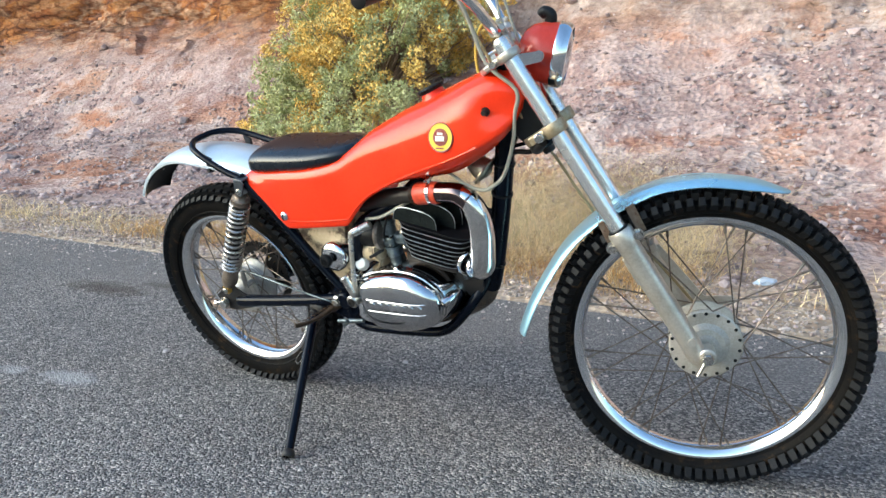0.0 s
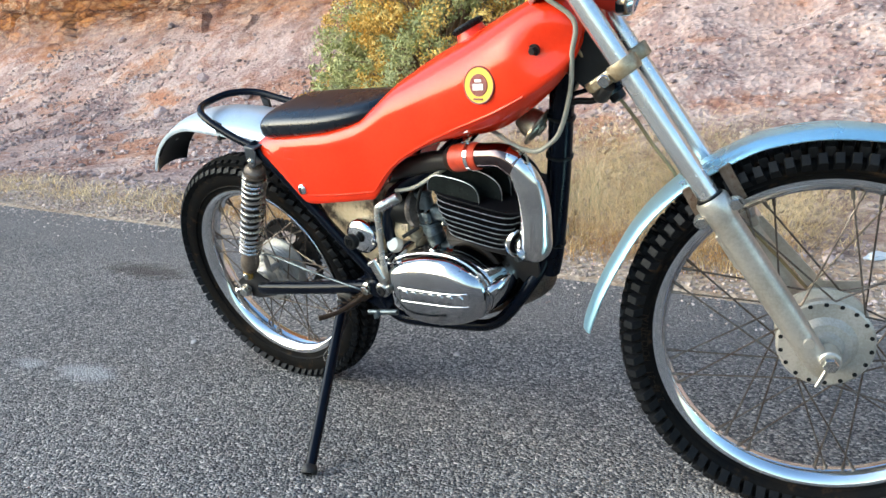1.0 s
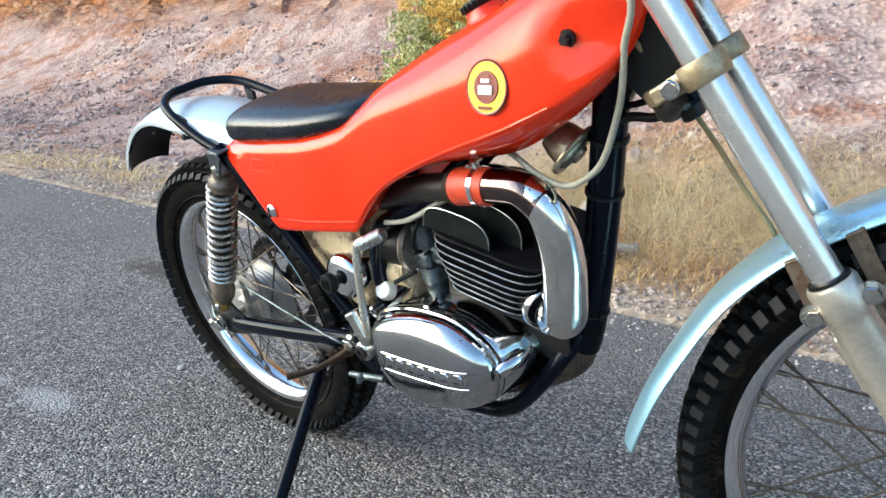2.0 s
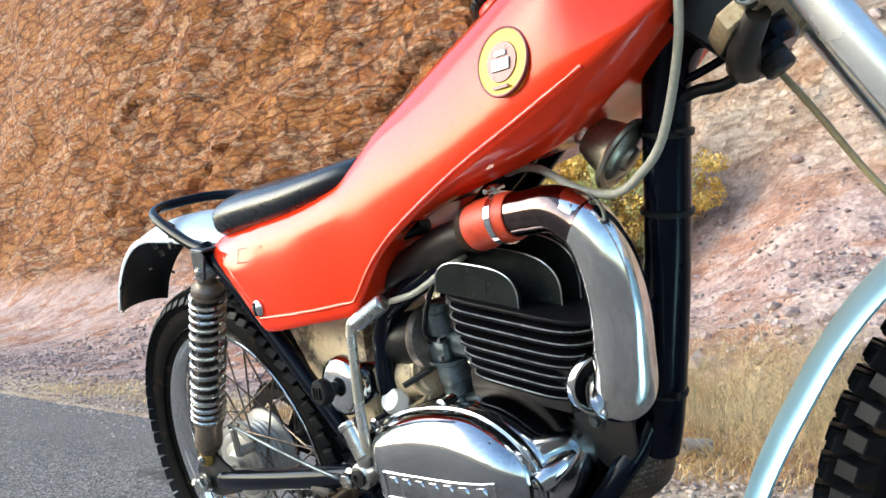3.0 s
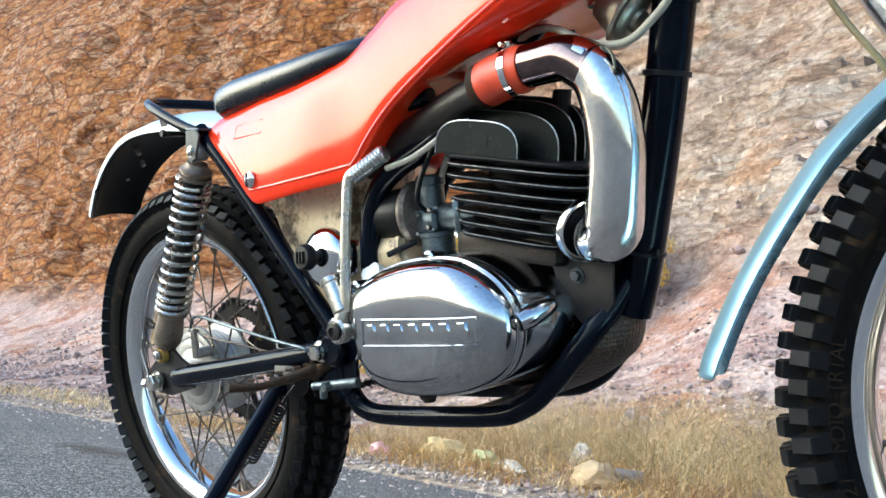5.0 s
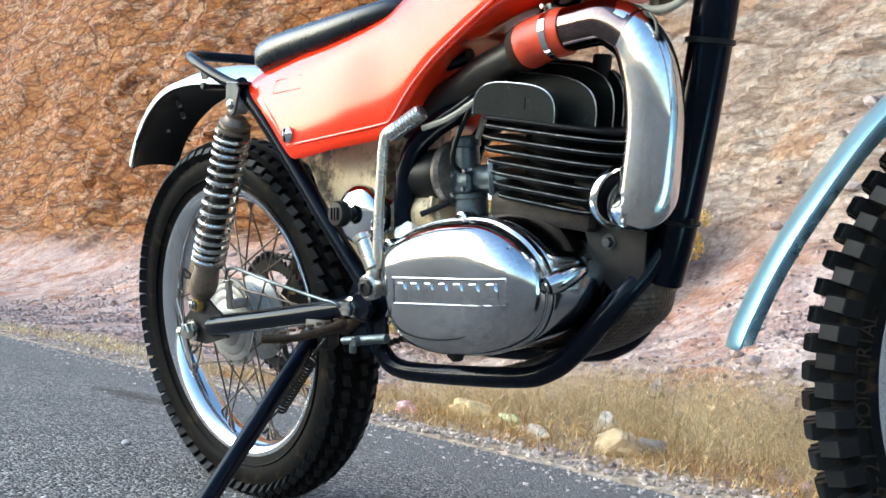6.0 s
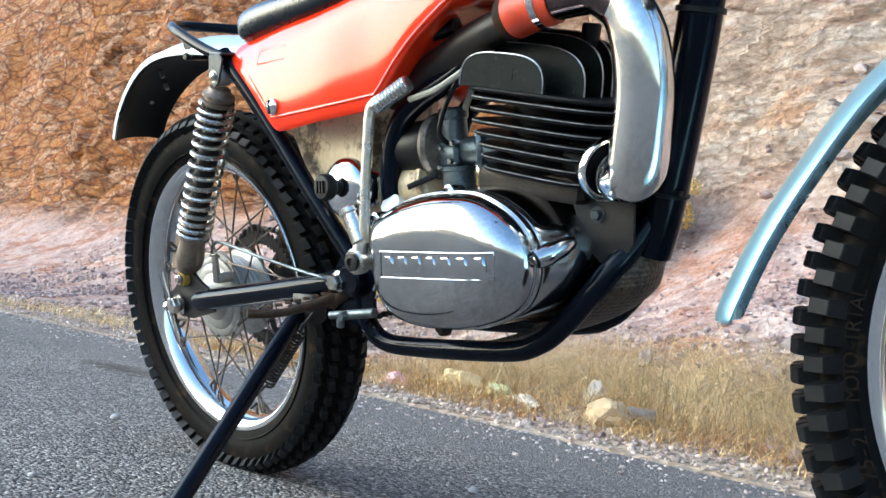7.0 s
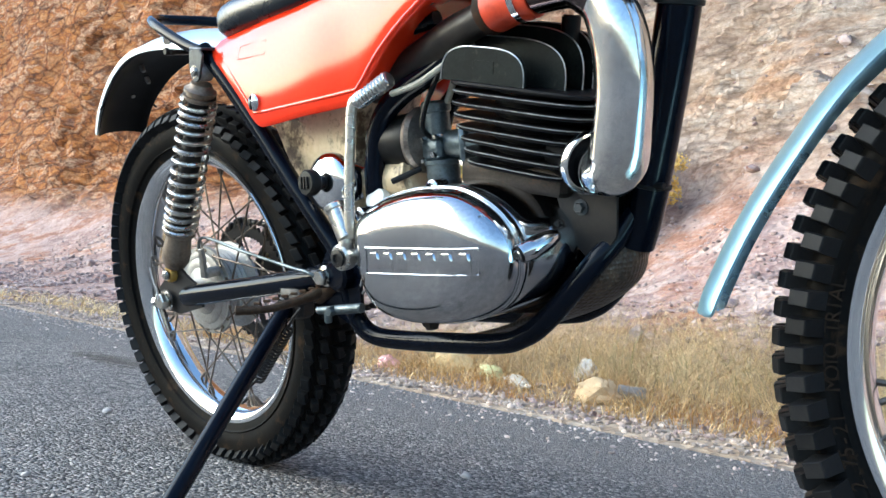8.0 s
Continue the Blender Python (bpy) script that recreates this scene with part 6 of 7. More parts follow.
    vein = node(nt, "ShaderNodeTexNoise", Scale=5.5, Detail=9.0, Roughness=0.74)
    link(nt, warp.outputs["Result"], vein.inputs["Vector"])
    fleck = ramp(vein.outputs["Fac"], [(0.30, (0.40, 0.33, 0.30)), (0.42, (0.84, 0.80, 0.78)), (0.52, (1.0, 1.0, 1.0)), (0.62, (1.14, 1.12, 1.10)), (0.74, (0.82, 0.72, 0.68))])
    greyed = ramp(blot.outputs["Fac"], [(0.36, (0.74, 0.70, 0.72)), (0.46, (1.0, 1.0, 1.0)), (0.56, (1.0, 0.96, 0.92)), (0.64, (0.86, 0.94, 1.12))])
    orange = mix(0.5, mix(0.8, orange, greyed, "MULTIPLY"), fleck, "MULTIPLY")
    beige = mix(0.5, beige, fleck, "MULTIPLY")
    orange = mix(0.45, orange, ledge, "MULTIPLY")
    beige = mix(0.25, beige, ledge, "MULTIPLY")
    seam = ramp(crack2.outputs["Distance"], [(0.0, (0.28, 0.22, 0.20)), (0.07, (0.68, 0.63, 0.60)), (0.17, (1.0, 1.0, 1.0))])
    crack3 = nt.nodes.new("ShaderNodeTexVoronoi")
    crack3.feature = "DISTANCE_TO_EDGE"
    crack3.inputs["Scale"].default_value = 12.0
    link(nt, warp.outputs["Result"], crack3.inputs["Vector"])
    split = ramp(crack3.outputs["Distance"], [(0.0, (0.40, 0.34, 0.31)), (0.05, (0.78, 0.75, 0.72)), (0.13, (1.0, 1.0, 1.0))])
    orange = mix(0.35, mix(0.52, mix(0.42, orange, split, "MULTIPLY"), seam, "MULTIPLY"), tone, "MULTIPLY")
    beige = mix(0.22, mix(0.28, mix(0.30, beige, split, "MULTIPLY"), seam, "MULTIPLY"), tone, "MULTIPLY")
    # darker close to the widest cracks
    crack_dark = ramp(crack.outputs["Distance"], [(0.0, (0.14, 0.10, 0.08)), (0.03, (0.56, 0.50, 0.46)), (0.08, (1.0, 1.0, 1.0))])
    rock = mix(side, mix(0.75, orange, crack_dark, "MULTIPLY"), mix(0.40, beige, crack_dark, "MULTIPLY"))
    up = span(plus(big.outputs["Fac"], 1.3, xyz.outputs["Z"]), 1.75, 2.5)
    col = mix(up, scree, rock)
    grain = ramp(fine.outputs["Fac"], [(0.3, (0.62, 0.61, 0.61)), (0.7, (1.16, 1.16, 1.15))])
    col = mix(0.7, col, grain, "MULTIPLY")
    low = span(plus(fine.outputs["Fac"], 0.10, xyz.outputs["Y"]), 4.6, 3.6, 0.75)   # dusty gravel beside the road
    dust = ramp(spots.outputs["Color"], [(0.0, (0.26, 0.185, 0.12)), (0.5, (0.44, 0.34, 0.22)), (1.0, (0.64, 0.53, 0.39))])
    col = mix(low, col, dust)
    link(nt, col, b.inputs["Base Color"])
    b.inputs["Roughness"].default_value = 0.9
    b.inputs["Specular IOR Level"].default_value = 0.2
    h = plus(fine.outputs["Fac"], 0.5, spots.outputs["Distance"])
    step = nt.nodes.new("ShaderNodeSeparateColor")   # broken faces stand proud of one another by a finger's width
    link(nt, chip.outputs["Color"], step.inputs["Color"])
    facet = nt.nodes.new("ShaderNodeMath")
    facet.operation = "MULTIPLY"
    relief = plus(step.outputs[0], 0.4, plus(span(crack3.outputs["Distance"], 0.0, 0.09), 0.30, plus(span(crack2.outputs["Distance"], 0.0, 0.07), 0.45, vein.outputs["Fac"])))
    link(nt, relief, facet.inputs[0])
    link(nt, up, facet.inputs[1])
    bp = nt.nodes.new("ShaderNodeBump")
    bp.inputs["Distance"].default_value = 0.03
    rough_low = nt.nodes.new("ShaderNodeMapRange")
    rough_low.inputs["To Min"].default_value, rough_low.inputs["To Max"].default_value = 0.6, 0.16
    link(nt, up, rough_low.inputs["Value"])
    link(nt, rough_low.outputs["Result"], bp.inputs["Strength"])
    link(nt, h, bp.inputs["Height"])
    b2 = nt.nodes.new("ShaderNodeBump")
    b2.inputs["Strength"].default_value, b2.inputs["Distance"].default_value = 0.4, 0.10
    link(nt, strat.outputs["Fac"], b2.inputs["Height"])
    link(nt, bp.outputs["Normal"], b2.inputs["Normal"])
    b3 = nt.nodes.new("ShaderNodeBump")
    b3.inputs["Strength"].default_value, b3.inputs["Distance"].default_value = 0.75, 0.035
    link(nt, facet.outputs[0], b3.inputs["Height"])
    link(nt, b2.outputs["Normal"], b3.inputs["Normal"])
    link(nt, b3.outputs["Normal"], b.inputs["Normal"])
    return m


# ground: the road is the bare sheet itself
bm = bmesh.new()
vs = [bm.verts.new(v) for v in ((-900, -900, 0), (900, -900, 0), (900, 900, 0), (-900, 900, 0))]
bm.faces.new(vs)
ground = part("road", bm, asphalt(), None, "grey worn asphalt road with loose grit and stains", smooth=False)
ground.matrix_world = ROAD
tagged(ground, category="road", kind="structure")

LEFT = [(3.02, -0.03), (3.20, 0.004), (3.6, 0.015), (4.4, 0.02), (5.2, 0.06), (6.2, 0.20), (7.0, 0.44), (7.8, 0.92), (8.4, 1.45), (8.8, 1.95), (9.02, 2.7), (9.2, 4.2), (9.5, 7.5), (10.0, 11.5), (12, 16), (22, 20)]
RIGHT = [(3.02, -0.03), (3.20, 0.004), (3.6, 0.02), (4.3, 0.04), (5.0, 0.12), (5.8, 0.36), (6.5, 0.75), (7.1, 1.20), (7.5, 1.60), (7.8, 2.2), (8.1, 3.3), (8.6, 5.2), (9.2, 7.2), (10.4, 10.5), (13, 14), (22, 19)]
PER = [2, 6, 12, 14, 18, 16, 20, 18, 16, 20, 30, 36, 20, 8, 3]


def hill_line(s):
    f = min(1, max(0, (s + 4.8) / 3.0))
    f = f * f * (3 - 2 * f)
    return [((1 - f) * a[0] + f * b[0], (1 - f) * a[1] + f * b[1]) for a, b in zip(LEFT, RIGHT)]


def blocks(v, k):
    """Faceted offsets of fractured rock, one value a block, with open joints between."""
    d, p = noise.voronoi(v * k)
    return (noise.cell(p[0] * 7.31) - 0.5) * 1.0 - 0.45 * max(0, 0.16 - (d[1] - d[0])) / 0.16


cols = [-400, -200, -100, -60] + [-45 + 0.5 * i for i in range(50)] + [-20 + 0.14 * i for i in range(65)] + [-10.9 + 0.048 * i for i in range(240)] + [0.7 + 0.14 * i for i in range(40)] + [8, 14, 24, 40, 80, 200, 400]
verts, nrow = [], None
for s in cols:
    line = hill_line(s)
    row = []
    for (a, b), k in zip(zip(line, line[1:]), PER):
        for i in range(k):
            row.append((a[0] + (b[0] - a[0]) * i / k, a[1] + (b[1] - a[1]) * i / k))
    row.append(line[-1])
    nrow = len(row)
    for n, z in row:
        p = Vector((s, n, z))
        hi = min(1, max(0, (z - 1.0) / 1.0))
        hi = hi * hi * (3 - 2 * hi)
        lo = min(1, max(0, (n - 4.0) / 1.5))
        big = noise.fractal(p * 0.45, 1.0, 2.0, 3)
        d = 0.16 * lo * big + 0.55 * hi * noise.fractal(p * 0.33 + Vector((9, 2, 4)), 1.0, 2.0, 3)
        if s > -6:   # gullies and ribs down the slope
            g = min(1, (s + 6) / 2) * min(1, max(0, (n - 4.6) / 1.6))
            d += g * (0.30 * (0.5 - abs(noise.noise(Vector((s * 0.55 + 0.2 * z, n * 0.22, 5.0))))) + 0.10 * noise.fractal(Vector((s * 1.5, n * 0.8, z)), 0.9, 2.0, 4))
        d += 0.035 * min(1, max(0, (n - 3.3) / 0.6)) * noise.fractal(p * 2.6, 0.9, 2.1, 4)
        if hi > 0 and -22 < s < 8:
            q = Vector((s * 0.8 + z * 0.12, n, (z - 0.28 * s) * 1.5)) + 0.35 * noise.noise_vector(p * 0.8)
            lay = (z - 0.28 * s) * 1.1 + 1.0 * noise.noise(p * 0.5) + 0.25 * noise.noise(p * 1.7)
            d += hi * 0.16 * ((lay % 1.0) ** 1.6 - 0.4) + hi * 0.07 * (((lay * 2.7) % 1.0) ** 1.6 - 0.4)
            d += hi * (1.0 - 0.75 * min(1, max(0, (s + 6.0) / 2.0))) * 0.12 * blocks(q, 0.7)
        verts.append((s, n - d * (0.3 + 0.55 * hi), z + d * (0.75 - 0.45 * hi) if n > 3.25 else z))
faces = [(c * nrow + r, c * nrow + r + 1, (c + 1) * nrow + r + 1, (c + 1) * nrow + r) for c in range(len(cols) - 1) for r in range(nrow - 1)]
me = bpy.data.meshes.new("hillside")
me.from_pydata(verts, [], faces)
me.materials.append(hill_rock())
me.shade_smooth()
me.set_sharp_from_angle(angle=radians(38))
hill = tagged(new("hillside", me), "orange and pink fractured rock face above a scree slope", "hillside", kind="structure")
hill.matrix_world = ROAD
# how high the finished slope stands, by column and row
grid_s = np.array(cols)
grid = np.array(verts).reshape(len(cols), nrow, 3)


def on_hill(s, n):
    c = int(np.clip(np.searchsorted(grid_s, s), 1, len(cols) - 1))
    if abs(grid_s[c - 1] - s) < abs(grid_s[c] - s):
        c -= 1
    r = int(np.argmin(np.abs(grid[c, :150, 1] - n)))
    return float(grid[c, r, 2])


# ---- loose stones ----
ICO = bmesh.new()
bmesh.ops.create_icosphere(ICO, subdivisions=1, radius=1)
ico_v = np.array([v.co[:] for v in ICO.verts])
ico_f = np.array([[v.index for v in f.verts] for f in ICO.faces])
ICO.free()


def rubble(name, places, material, label):
    """Broken stones joined into one mesh: places of (x, y, z, size)."""
    vv, ff = [], []
    for k, (x, y, z, r) in enumerate(places):
        q = ico_v * (1 + rng.uniform(-0.28, 0.28, (len(ico_v), 1))) * (r * rng.uniform(0.7, 1.3, 3) * np.array([1, 1, 0.72]))
        a = rng.uniform(0, 6.28)
        q = q @ np.array([[math.cos(a), -math.sin(a), 0], [math.sin(a), math.cos(a), 0], [0, 0, 1]])
        vv.append(q + np.array([x, y, z + r * 0.25]))
        ff.append(ico_f + k * len(ico_v))
    me = bpy.data.meshes.new(name)
    me.from_pydata(np.concatenate(vv).tolist(), [], np.concatenate(ff).tolist())
    me.materials.append(material)
    ob = tagged(new(name, me), label, "stones", kind="stuff")
    ob.matrix_world = ROAD
    return ob


STONE = surface("scree_stone", (0.28, 0.20, 0.185), (0.44, 0.35, 0.32), 0.85, 0, 3, 30, 0.4, 0.01, 0.95, (0.27, 0.10, 0.06), 0.6, island=0.42)
GRIT = surface("road_grit", (0.34, 0.27, 0.24), (0.54, 0.46, 0.42), 0.85, 0, 4, 40, 0.3, 0.004, 0.95, island=0.38)
places = []
for i in range(17000):
    s = rng.uniform(-15, 3.5)
    n = 3.25 + 5.4 * rng.beta(1.0, 1.5)
    if noise.noise(Vector((s * 0.8, n * 0.8, 3))) < -0.25 and n > 4.2:
        continue
    r = 0.006 + 0.045 * rng.beta(0.9, 6.0) * (1.0 if n > 3.7 else 0.4)
    places.append((s, n, on_hill(s, n), r))
for i in range(15000):   # stony bands on the slope
    s, n = rng.uniform(-14, 3.5), rng.uniform(4.2, 8.2)
    if noise.noise(Vector((s * 0.7, n * 0.9, 11))) + 0.5 * noise.noise(Vector((s * 2.1, n * 2.3, 4))) < 0.08:
        continue
    places.append((s, n, on_hill(s, n), 0.010 + 0.034 * rng.beta(1.0, 3.5)))
for i in range(60):   # bigger lumps
    s, n = rng.uniform(-14, 3), rng.uniform(4.8, 8.6)
    places.append((s, n, on_hill(s, n), rng.uniform(0.04, 0.085)))
rubble("scree_stones", places, STONE, "broken pink and grey stones strewn over the slope")
VERGE = surface("verge_gravel", (0.33, 0.25, 0.20), (0.50, 0.41, 0.34), 0.85, 0, 4, 40, 0.3, 0.004, 0.95, (0.34, 0.16, 0.09), 0.60, island=0.40)
places = []
for i in range(9000):
    s, n = rng.uniform(-6.5, 3.0), 3.22 + abs(rng.normal(0, 0.36))
    places.append((s, n, on_hill(s, n), 0.004 + 0.014 * rng.beta(1.0, 4.0)))
rubble("verge_gravel", places, VERGE, "pinkish tan gravel between the asphalt and the grass")
places = []
for i in range(3000):
    s, n = rng.uniform(-9, 3), 3.26 - abs(rng.normal(0, 0.20))
    places.append((s, n, 0, rng.uniform(0.0025, 0.007)))
for i in range(90):
    places.append((rng.uniform(-5, 2), rng.uniform(0.2, 3.0), 0, rng.uniform(0.002, 0.0055)))
rubble("road_grit", places, GRIT, "small pale grit along the asphalt edge")
PALE = surface("pale_pebble", (0.36, 0.33, 0.31), (0.50, 0.46, 0.43), 0.8, 0, 8, 60, 0.3, 0.003)
for s, n, r in ((-1.21, 1.53, 0.006), (-1.43, 2.30, 0.010), (-2.22, 1.99, 0.011), (-1.72, 1.62, 0.007)):
    bm = bmesh.new()
    bmesh.ops.create_icosphere(bm, subdivisions=2, radius=r)
    for v in bm.verts:
        v.co *= 1 + 0.35 * noise.noise(v.co / r * 0.9 + Vector((s, n, 0)))
        v.co.z *= 0.6
    ob = part("pebble", bm, PALE, None, "pale pebble lying on the asphalt")
    ob.matrix_world = ROAD @ pose(s, n, r * 0.4)
    tagged(ob, category="pebble", group="pebbles on the road")


# ---- dry grass ----
def blades(name, spots, material, label, height, lean=0.5, width=0.0022):
    """Thin bent blades joined into one mesh; spots of (x, y, scale)."""
    vv, ff = [], []
    for s, n, k in spots:
        z = on_hill(s, n)
        h = height * k * rng.uniform(0.5, 1.2)
        a = rng.uniform(0, 6.28)
        d = np.array([math.cos(a), math.sin(a), 0])
        w = np.array([-d[1], d[0], 0]) * width * rng.uniform(0.7, 1.4)
        b = lean * h * rng.uniform(0.2, 1.3)
        base = np.array([s, n, z - 0.01])
        i = len(vv)
        for f in (0, 0.4, 0.75, 1.0):
            c = base + d * b * f * f + np.array([0, 0, h * (f - 0.25 * f * f)])
            t = w * (1 - 0.8 * f)
            vv += [tuple(c - t), tuple(c + t)]
        for j in range(3):
            ff.append((i + 2 * j, i + 2 * j + 1, i + 2 * j + 3, i + 2 * j + 2))
    me = bpy.data.meshes.new(name)
    me.from_pydata(vv, [], ff)
    me.materials.append(material)
    ob = tagged(new(name, me), label, "grass", kind="stuff")
    ob.matrix_world = ROAD
    return ob


STRAW = surface("dry_straw", (0.62, 0.45, 0.21), (0.78, 0.62, 0.36), 0.75, 0, 3, 40, 0, 0.001, 0.85, (0.44, 0.20, 0.06), 0.56, island=0.45)
GREEN = surface("dull_green_stalks", (0.24, 0.25, 0.09), (0.34, 0.33, 0.14), 0.75, 0, 3, 40, 0, 0.001, 0.85, island=0.3)


def tufts(count, s0, s1, n0, n1, per, spread):
    out = []
    for i in range(count):
        s, n, k = rng.uniform(s0, s1), n0 + (n1 - n0) * rng.beta(1.1, 1.5), rng.uniform(0.45, 1.15)
        for j in range(per):
            out.append((s + rng.normal(0, spread), max(3.4, n + rng.normal(0, spread)), k))
    return out


blades("dry_grass", tufts(400, -3.4, -0.9, 3.76, 5.4, 30, 0.12), STRAW, "tall dry straw-coloured grass along the verge", 0.32, 3.2, 0.0009)
blades("green_stalks", tufts(15, -2.4, -1.5, 4.0, 4.9, 20, 0.12), GREEN, "dull green stalks among the dry grass", 0.38, 1.6, 0.0010)
blades("low_straw", tufts(220, -7.5, -0.9, 3.45, 4.0, 16, 0.07) + tufts(26, -0.9, 1.5, 3.5, 4.2, 12, 0.06), STRAW, "short flattened straw beside the road", 0.10, 1.6, 0.0022)


RUST_STRAW = surface("rusty_straw", (0.46, 0.23, 0.07), (0.62, 0.40, 0.15), 0.75, 0, 3, 40, 0, 0.001, 0.85, island=0.4)
blades("rusty_straw", tufts(200, -4.4, -0.9, 3.42, 3.95, 22, 0.08), RUST_STRAW, "rust-coloured dead stalks at the foot of the grass", 0.13, 2.0, 0.0014)


# ---- the shrub on the slope ----
LEAF = surface("grey_green_leaf", (0.33, 0.34, 0.11), (0.50, 0.50, 0.25), 0.7, 0, 4, 30, 0, 0.001, 0.8, island=0.22)
BLOOM = surface("ochre_bloom", (0.58, 0.34, 0.05), (0.74, 0.54, 0.17), 0.75, 0, 4, 30, 0, 0.001, 0.85, island=0.22)
WOOD = surface("twig_bark", (0.20, 0.13, 0.08), (0.30, 0.22, 0.14), 0.85, 0, 10, 60, 0.3, 0.003)


def shrub(s0, n0, half_s, half_n, high, clumps, seed):
    r = np.random.RandomState(seed)
    root = tagged(new("shrub"), "dense low shrub, grey-green with ochre-yellow dry flowers, on the slope", "shrub")
    base = on_hill(s0, n0)
    root.matrix_world = ROAD @ pose(s0, n0, base)
    stems = bmesh.new()
    leaves = {"foliage": ([], []), "dry_bloom": ([], [])}
    for k in range(clumps):
        a, e = r.uniform(0, 2 * math.pi), math.asin(r.uniform(-0.15, 1.0))
        rad = r.uniform(0.62, 1.0) * (1 + 0.22 * noise.noise(Vector((math.cos(a) * 2, math.sin(a) * 2, e * 2 + seed))))
        c = np.array([half_s * math.cos(a) * math.cos(e) * rad, half_n * math.sin(a) * math.cos(e) * rad, 0.12 + high * max(0, math.sin(e)) * rad])
        c[2] += max(-0.3, on_hill(s0 + c[0], n0 + c[1]) - base) * 0.8
        if c[0] > 0.95 and c[2] < 0.75:   # the down-road end hangs clear of the slope
            continue
        kind = "dry_bloom" if noise.noise(Vector(c.tolist()) * 1.7 + Vector((seed, 0, 0))) + r.uniform(-0.12, 0.12) + 0.35 * (c[2] / high - 0.55) > -0.10 else "foliage"
        vv, ff = leaves[kind]
        cr = r.uniform(0.05, 0.12)
        for j in range(70):
            d = r.normal(0, 1, 3)
            d /= np.linalg.norm(d)
            p = c + d * cr * r.uniform(0.35, 1.0) ** 0.6
            u = np.cross(d, r.normal(0, 1, 3))
            u /= np.linalg.norm(u) + 1e-9
            w = np.cross(d, u) * 0.6 + d * 0.5
            z = r.uniform(0.013, 0.026)
            i = len(vv)
            vv += [tuple(p - u * z * 0.5), tuple(p + w * z), tuple(p + u * z * 0.5), tuple(p - w * z * 0.9)]
            ff.append((i, i + 1, i + 2, i + 3))
        if k % 6 == 0:
            sweep(stems, [(r.uniform(-0.15, 0.15), r.uniform(-0.1, 0.1), 0), tuple(c * 0.55 + np.array([0, 0, 0.05])), tuple(c)], [0.018, 0.010, 0.004], 5, 3)
    for kind, mat in (("foliage", LEAF), ("dry_bloom", BLOOM)):
        me = bpy.data.meshes.new(kind)
        me.from_pydata(leaves[kind][0], [], leaves[kind][1])
        me.materials.append(mat)
        ob = new(kind, me)
        ob.parent = root
    tagged(part("twigs", stems, WOOD, root), kind="stuff")
    return root


shrub(-5.24, 7.35, 1.55, 0.95, 1.5, 1450, 3)

# ---- litter on the verge ----
def crumple(size, seed, flat=0.5):
    bm = bmesh.new()
    bmesh.ops.create_icosphere(bm, subdivisions=3, radius=1)
    for v in bm.verts:
        q = v.co.copy()
        k = 1 + 0.35 * noise.noise(q * 1.6 + Vector((seed, 0, 0))) + 0.22 * abs(noise.noise(q * 4.3 + Vector((0, seed, 0))))
        v.co = Vector((q.x * size[0] * k, q.y * size[1] * k, q.z * size[2] * k))
    return bm


def rubbish(name, s, n, size, colour, label, seed, turn=0, rough=0.4):
    mat = surface("litter_" + str(seed), colour, tuple(min(1, c * 1.15 + 0.03) for c in colour), rough, 0, 12, 60, 0.2, 0.003)
    ob = part(name, crumple(size, seed), mat, None, label, sharp=25)
    ob.matrix_world = ROAD @ pose(s, n, on_hill(s, n) + size[2] * 0.7, 0, 0, turn)
    return tagged(ob, category="litter", group="litter along the verge")


rubbish("paper_scrap", -2.95, 3.57, (0.050, 0.03, 0.030), (0.72, 0.40, 0.40), "crumpled pink paper scrap on the verge", 1, 20)
rubbish("paper_bag", -2.80, 3.80, (0.10, 0.06, 0.055), (0.60, 0.46, 0.24), "crumpled brown paper bag on the verge", 2, 10, 0.7)
rubbish("plastic_bag", -2.58, 3.80, (0.085, 0.04, 0.032), (0.50, 0.54, 0.28), "crumpled pale green plastic bag on the verge", 3, -20)
rubbish("plastic_bag", -2.34, 3.66, (0.12, 0.030, 0.022), (0.54, 0.51, 0.45), "crumpled whitish plastic bag on the verge", 4, -35)
rubbish("pale_verge_piece", -2.36, 4.18, (0.045, 0.03, 0.062), (0.58, 0.55, 0.52), "white plastic wrapper caught in dry grass", 5, 0, 0.25)
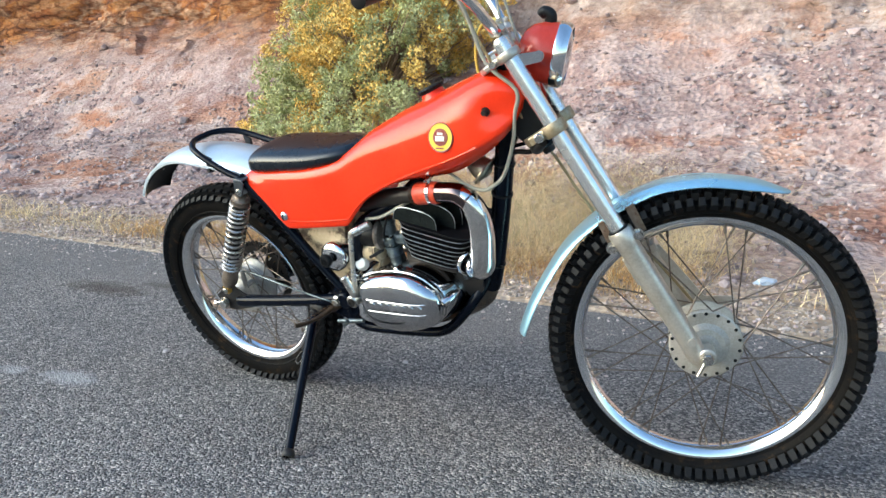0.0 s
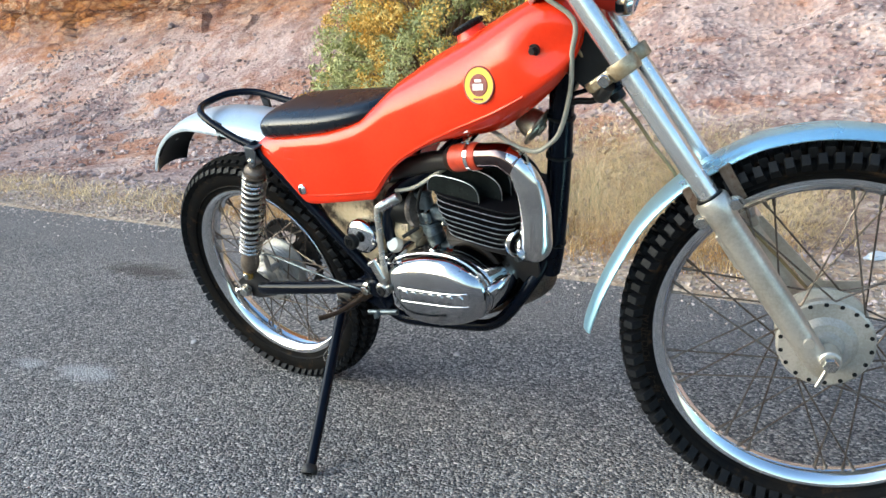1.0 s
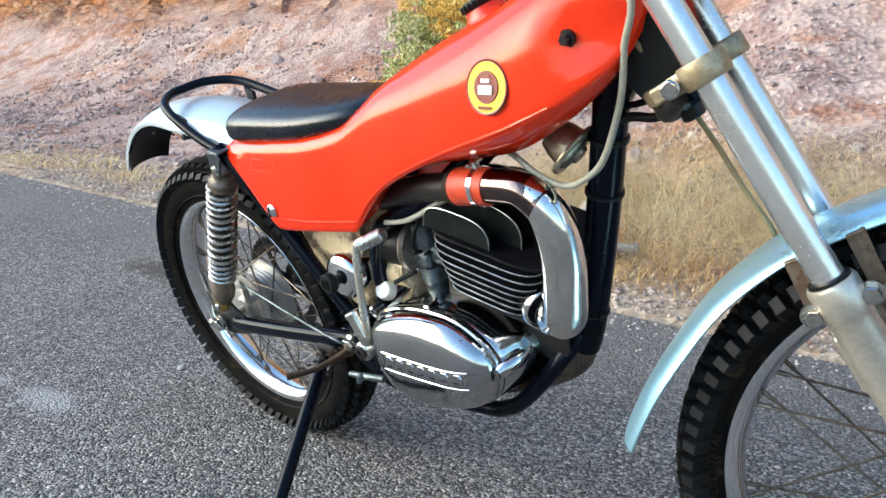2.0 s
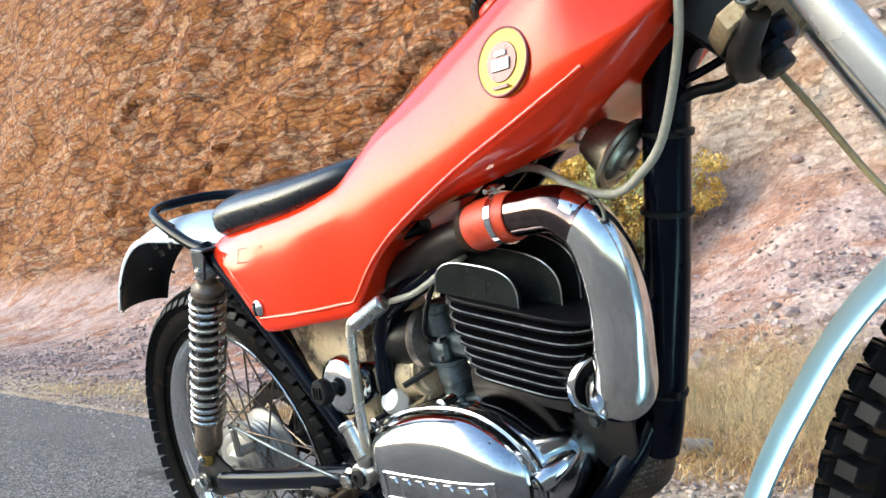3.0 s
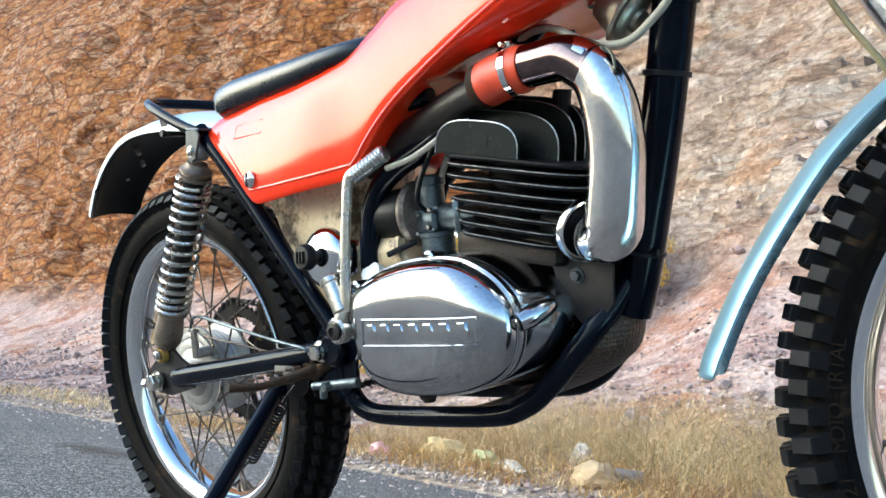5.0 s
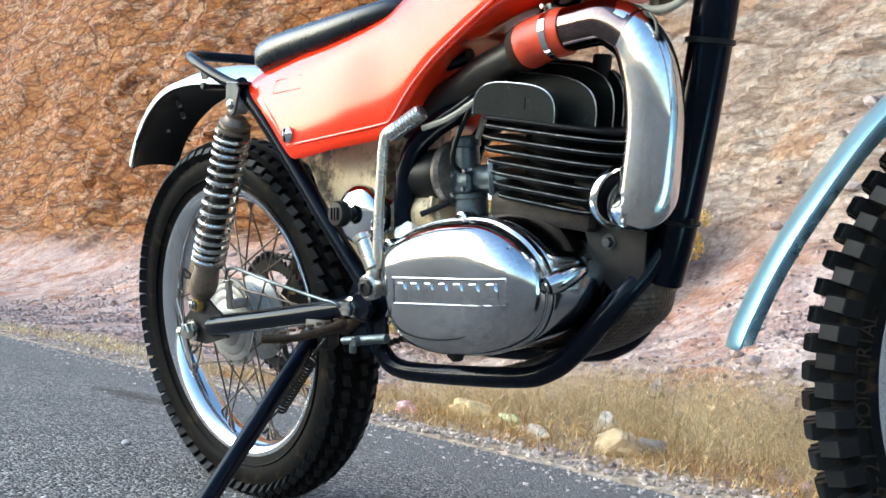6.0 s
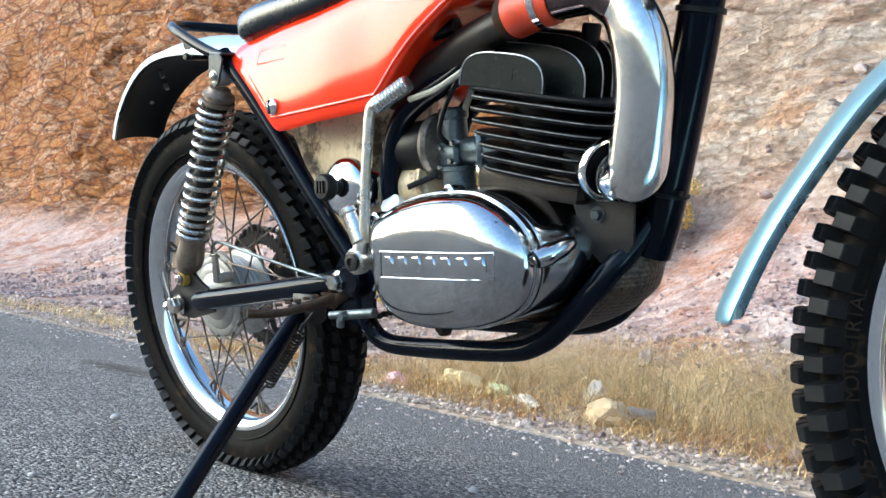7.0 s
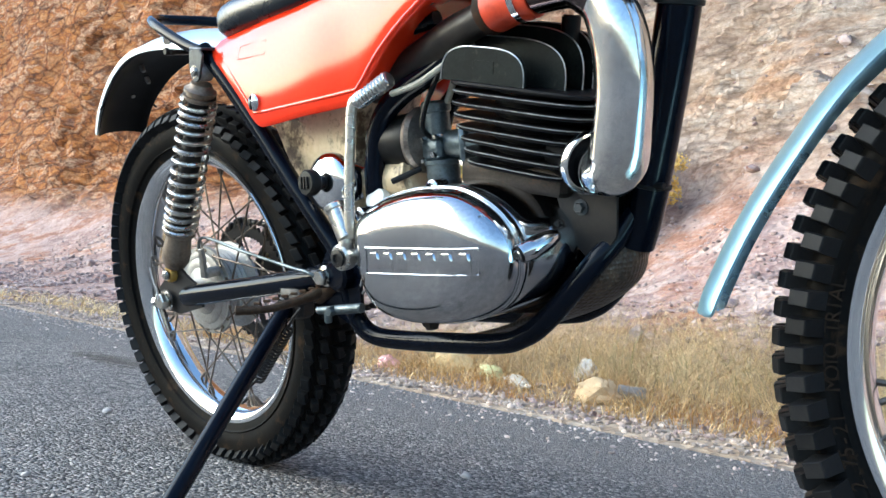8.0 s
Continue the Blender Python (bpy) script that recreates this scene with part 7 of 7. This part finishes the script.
rubbish("sandstone_lump", -1.96, 3.62, (0.075, 0.05, 0.05), (0.48, 0.35, 0.20), "yellowish sandstone lump at the road edge", 6, 15, 0.9)
rubbish("cardboard_scrap", -3.55, 3.72, (0.07, 0.05, 0.02), (0.50, 0.26, 0.13), "brown cardboard scrap on the verge", 7, 40, 0.8)
# an oval white stone, shaped with the same helper as the litter
rubbish("pale_verge_piece", -0.62, 3.92, (0.055, 0.03, 0.016), (0.58, 0.62, 0.65), "bluish white flat stone among the scree", 8, 60, 0.3)
rubbish("paper_scrap", -1.05, 3.72, (0.05, 0.03, 0.022), (0.68, 0.62, 0.48), "pale paper scrap at the road edge", 9, 60, 0.7)

# a drinks can half crushed
bm = lathe(bmesh.new(), [(0.02, 0), (0.028, 0.002), (0.032, 0.010), (0.030, 0.05), (0.032, 0.09), (0.027, 0.098), (0.001, 0.097)], pose(0, 0, 0, 0, 90, 0), 24)
can = part("drinks_can", bm, ALLOY, None, "dull crushed metal can beside the sandstone lump")
can.matrix_world = ROAD @ pose(-1.93, 3.70, on_hill(-1.93, 3.70) + 0.03, 0, 0, 25)
tagged(can, category="litter", group="litter along the verge")

# ---- the rising ground on the far side of the road, behind the viewer ----
cols2 = [-200, -90, -50, -30] + [-24 + 1.2 * i for i in range(40)] + [30, 50, 90, 200]
rows2 = [(-7.0, -0.02), (-8.0, 0.12), (-9.5, 0.35), (-11, 0.6), (-12.5, 0.8), (-14.5, 1.0), (-18, 1.2), (-26, 1.4), (-60, 1.5)]
verts = []
for s in cols2:
    for n, z in rows2:
        d = noise.fractal(Vector((s, n, z)) * 0.3, 1.0, 2.0, 4) * min(1, z)
        verts.append((s, n + 0.5 * d, z + 0.6 * d))
k = len(rows2)
me = bpy.data.meshes.new("far_bank")
me.from_pydata(verts, [], [(c * k + r, c * k + r + 1, (c + 1) * k + r + 1, (c + 1) * k + r) for c in range(len(cols2) - 1) for r in range(k - 1)])
me.materials.append(hill.data.materials[0])
me.shade_smooth()
bank = tagged(new("far_bank", me), "low rocky bank across the road", "bank", kind="structure")
bank.matrix_world = ROAD
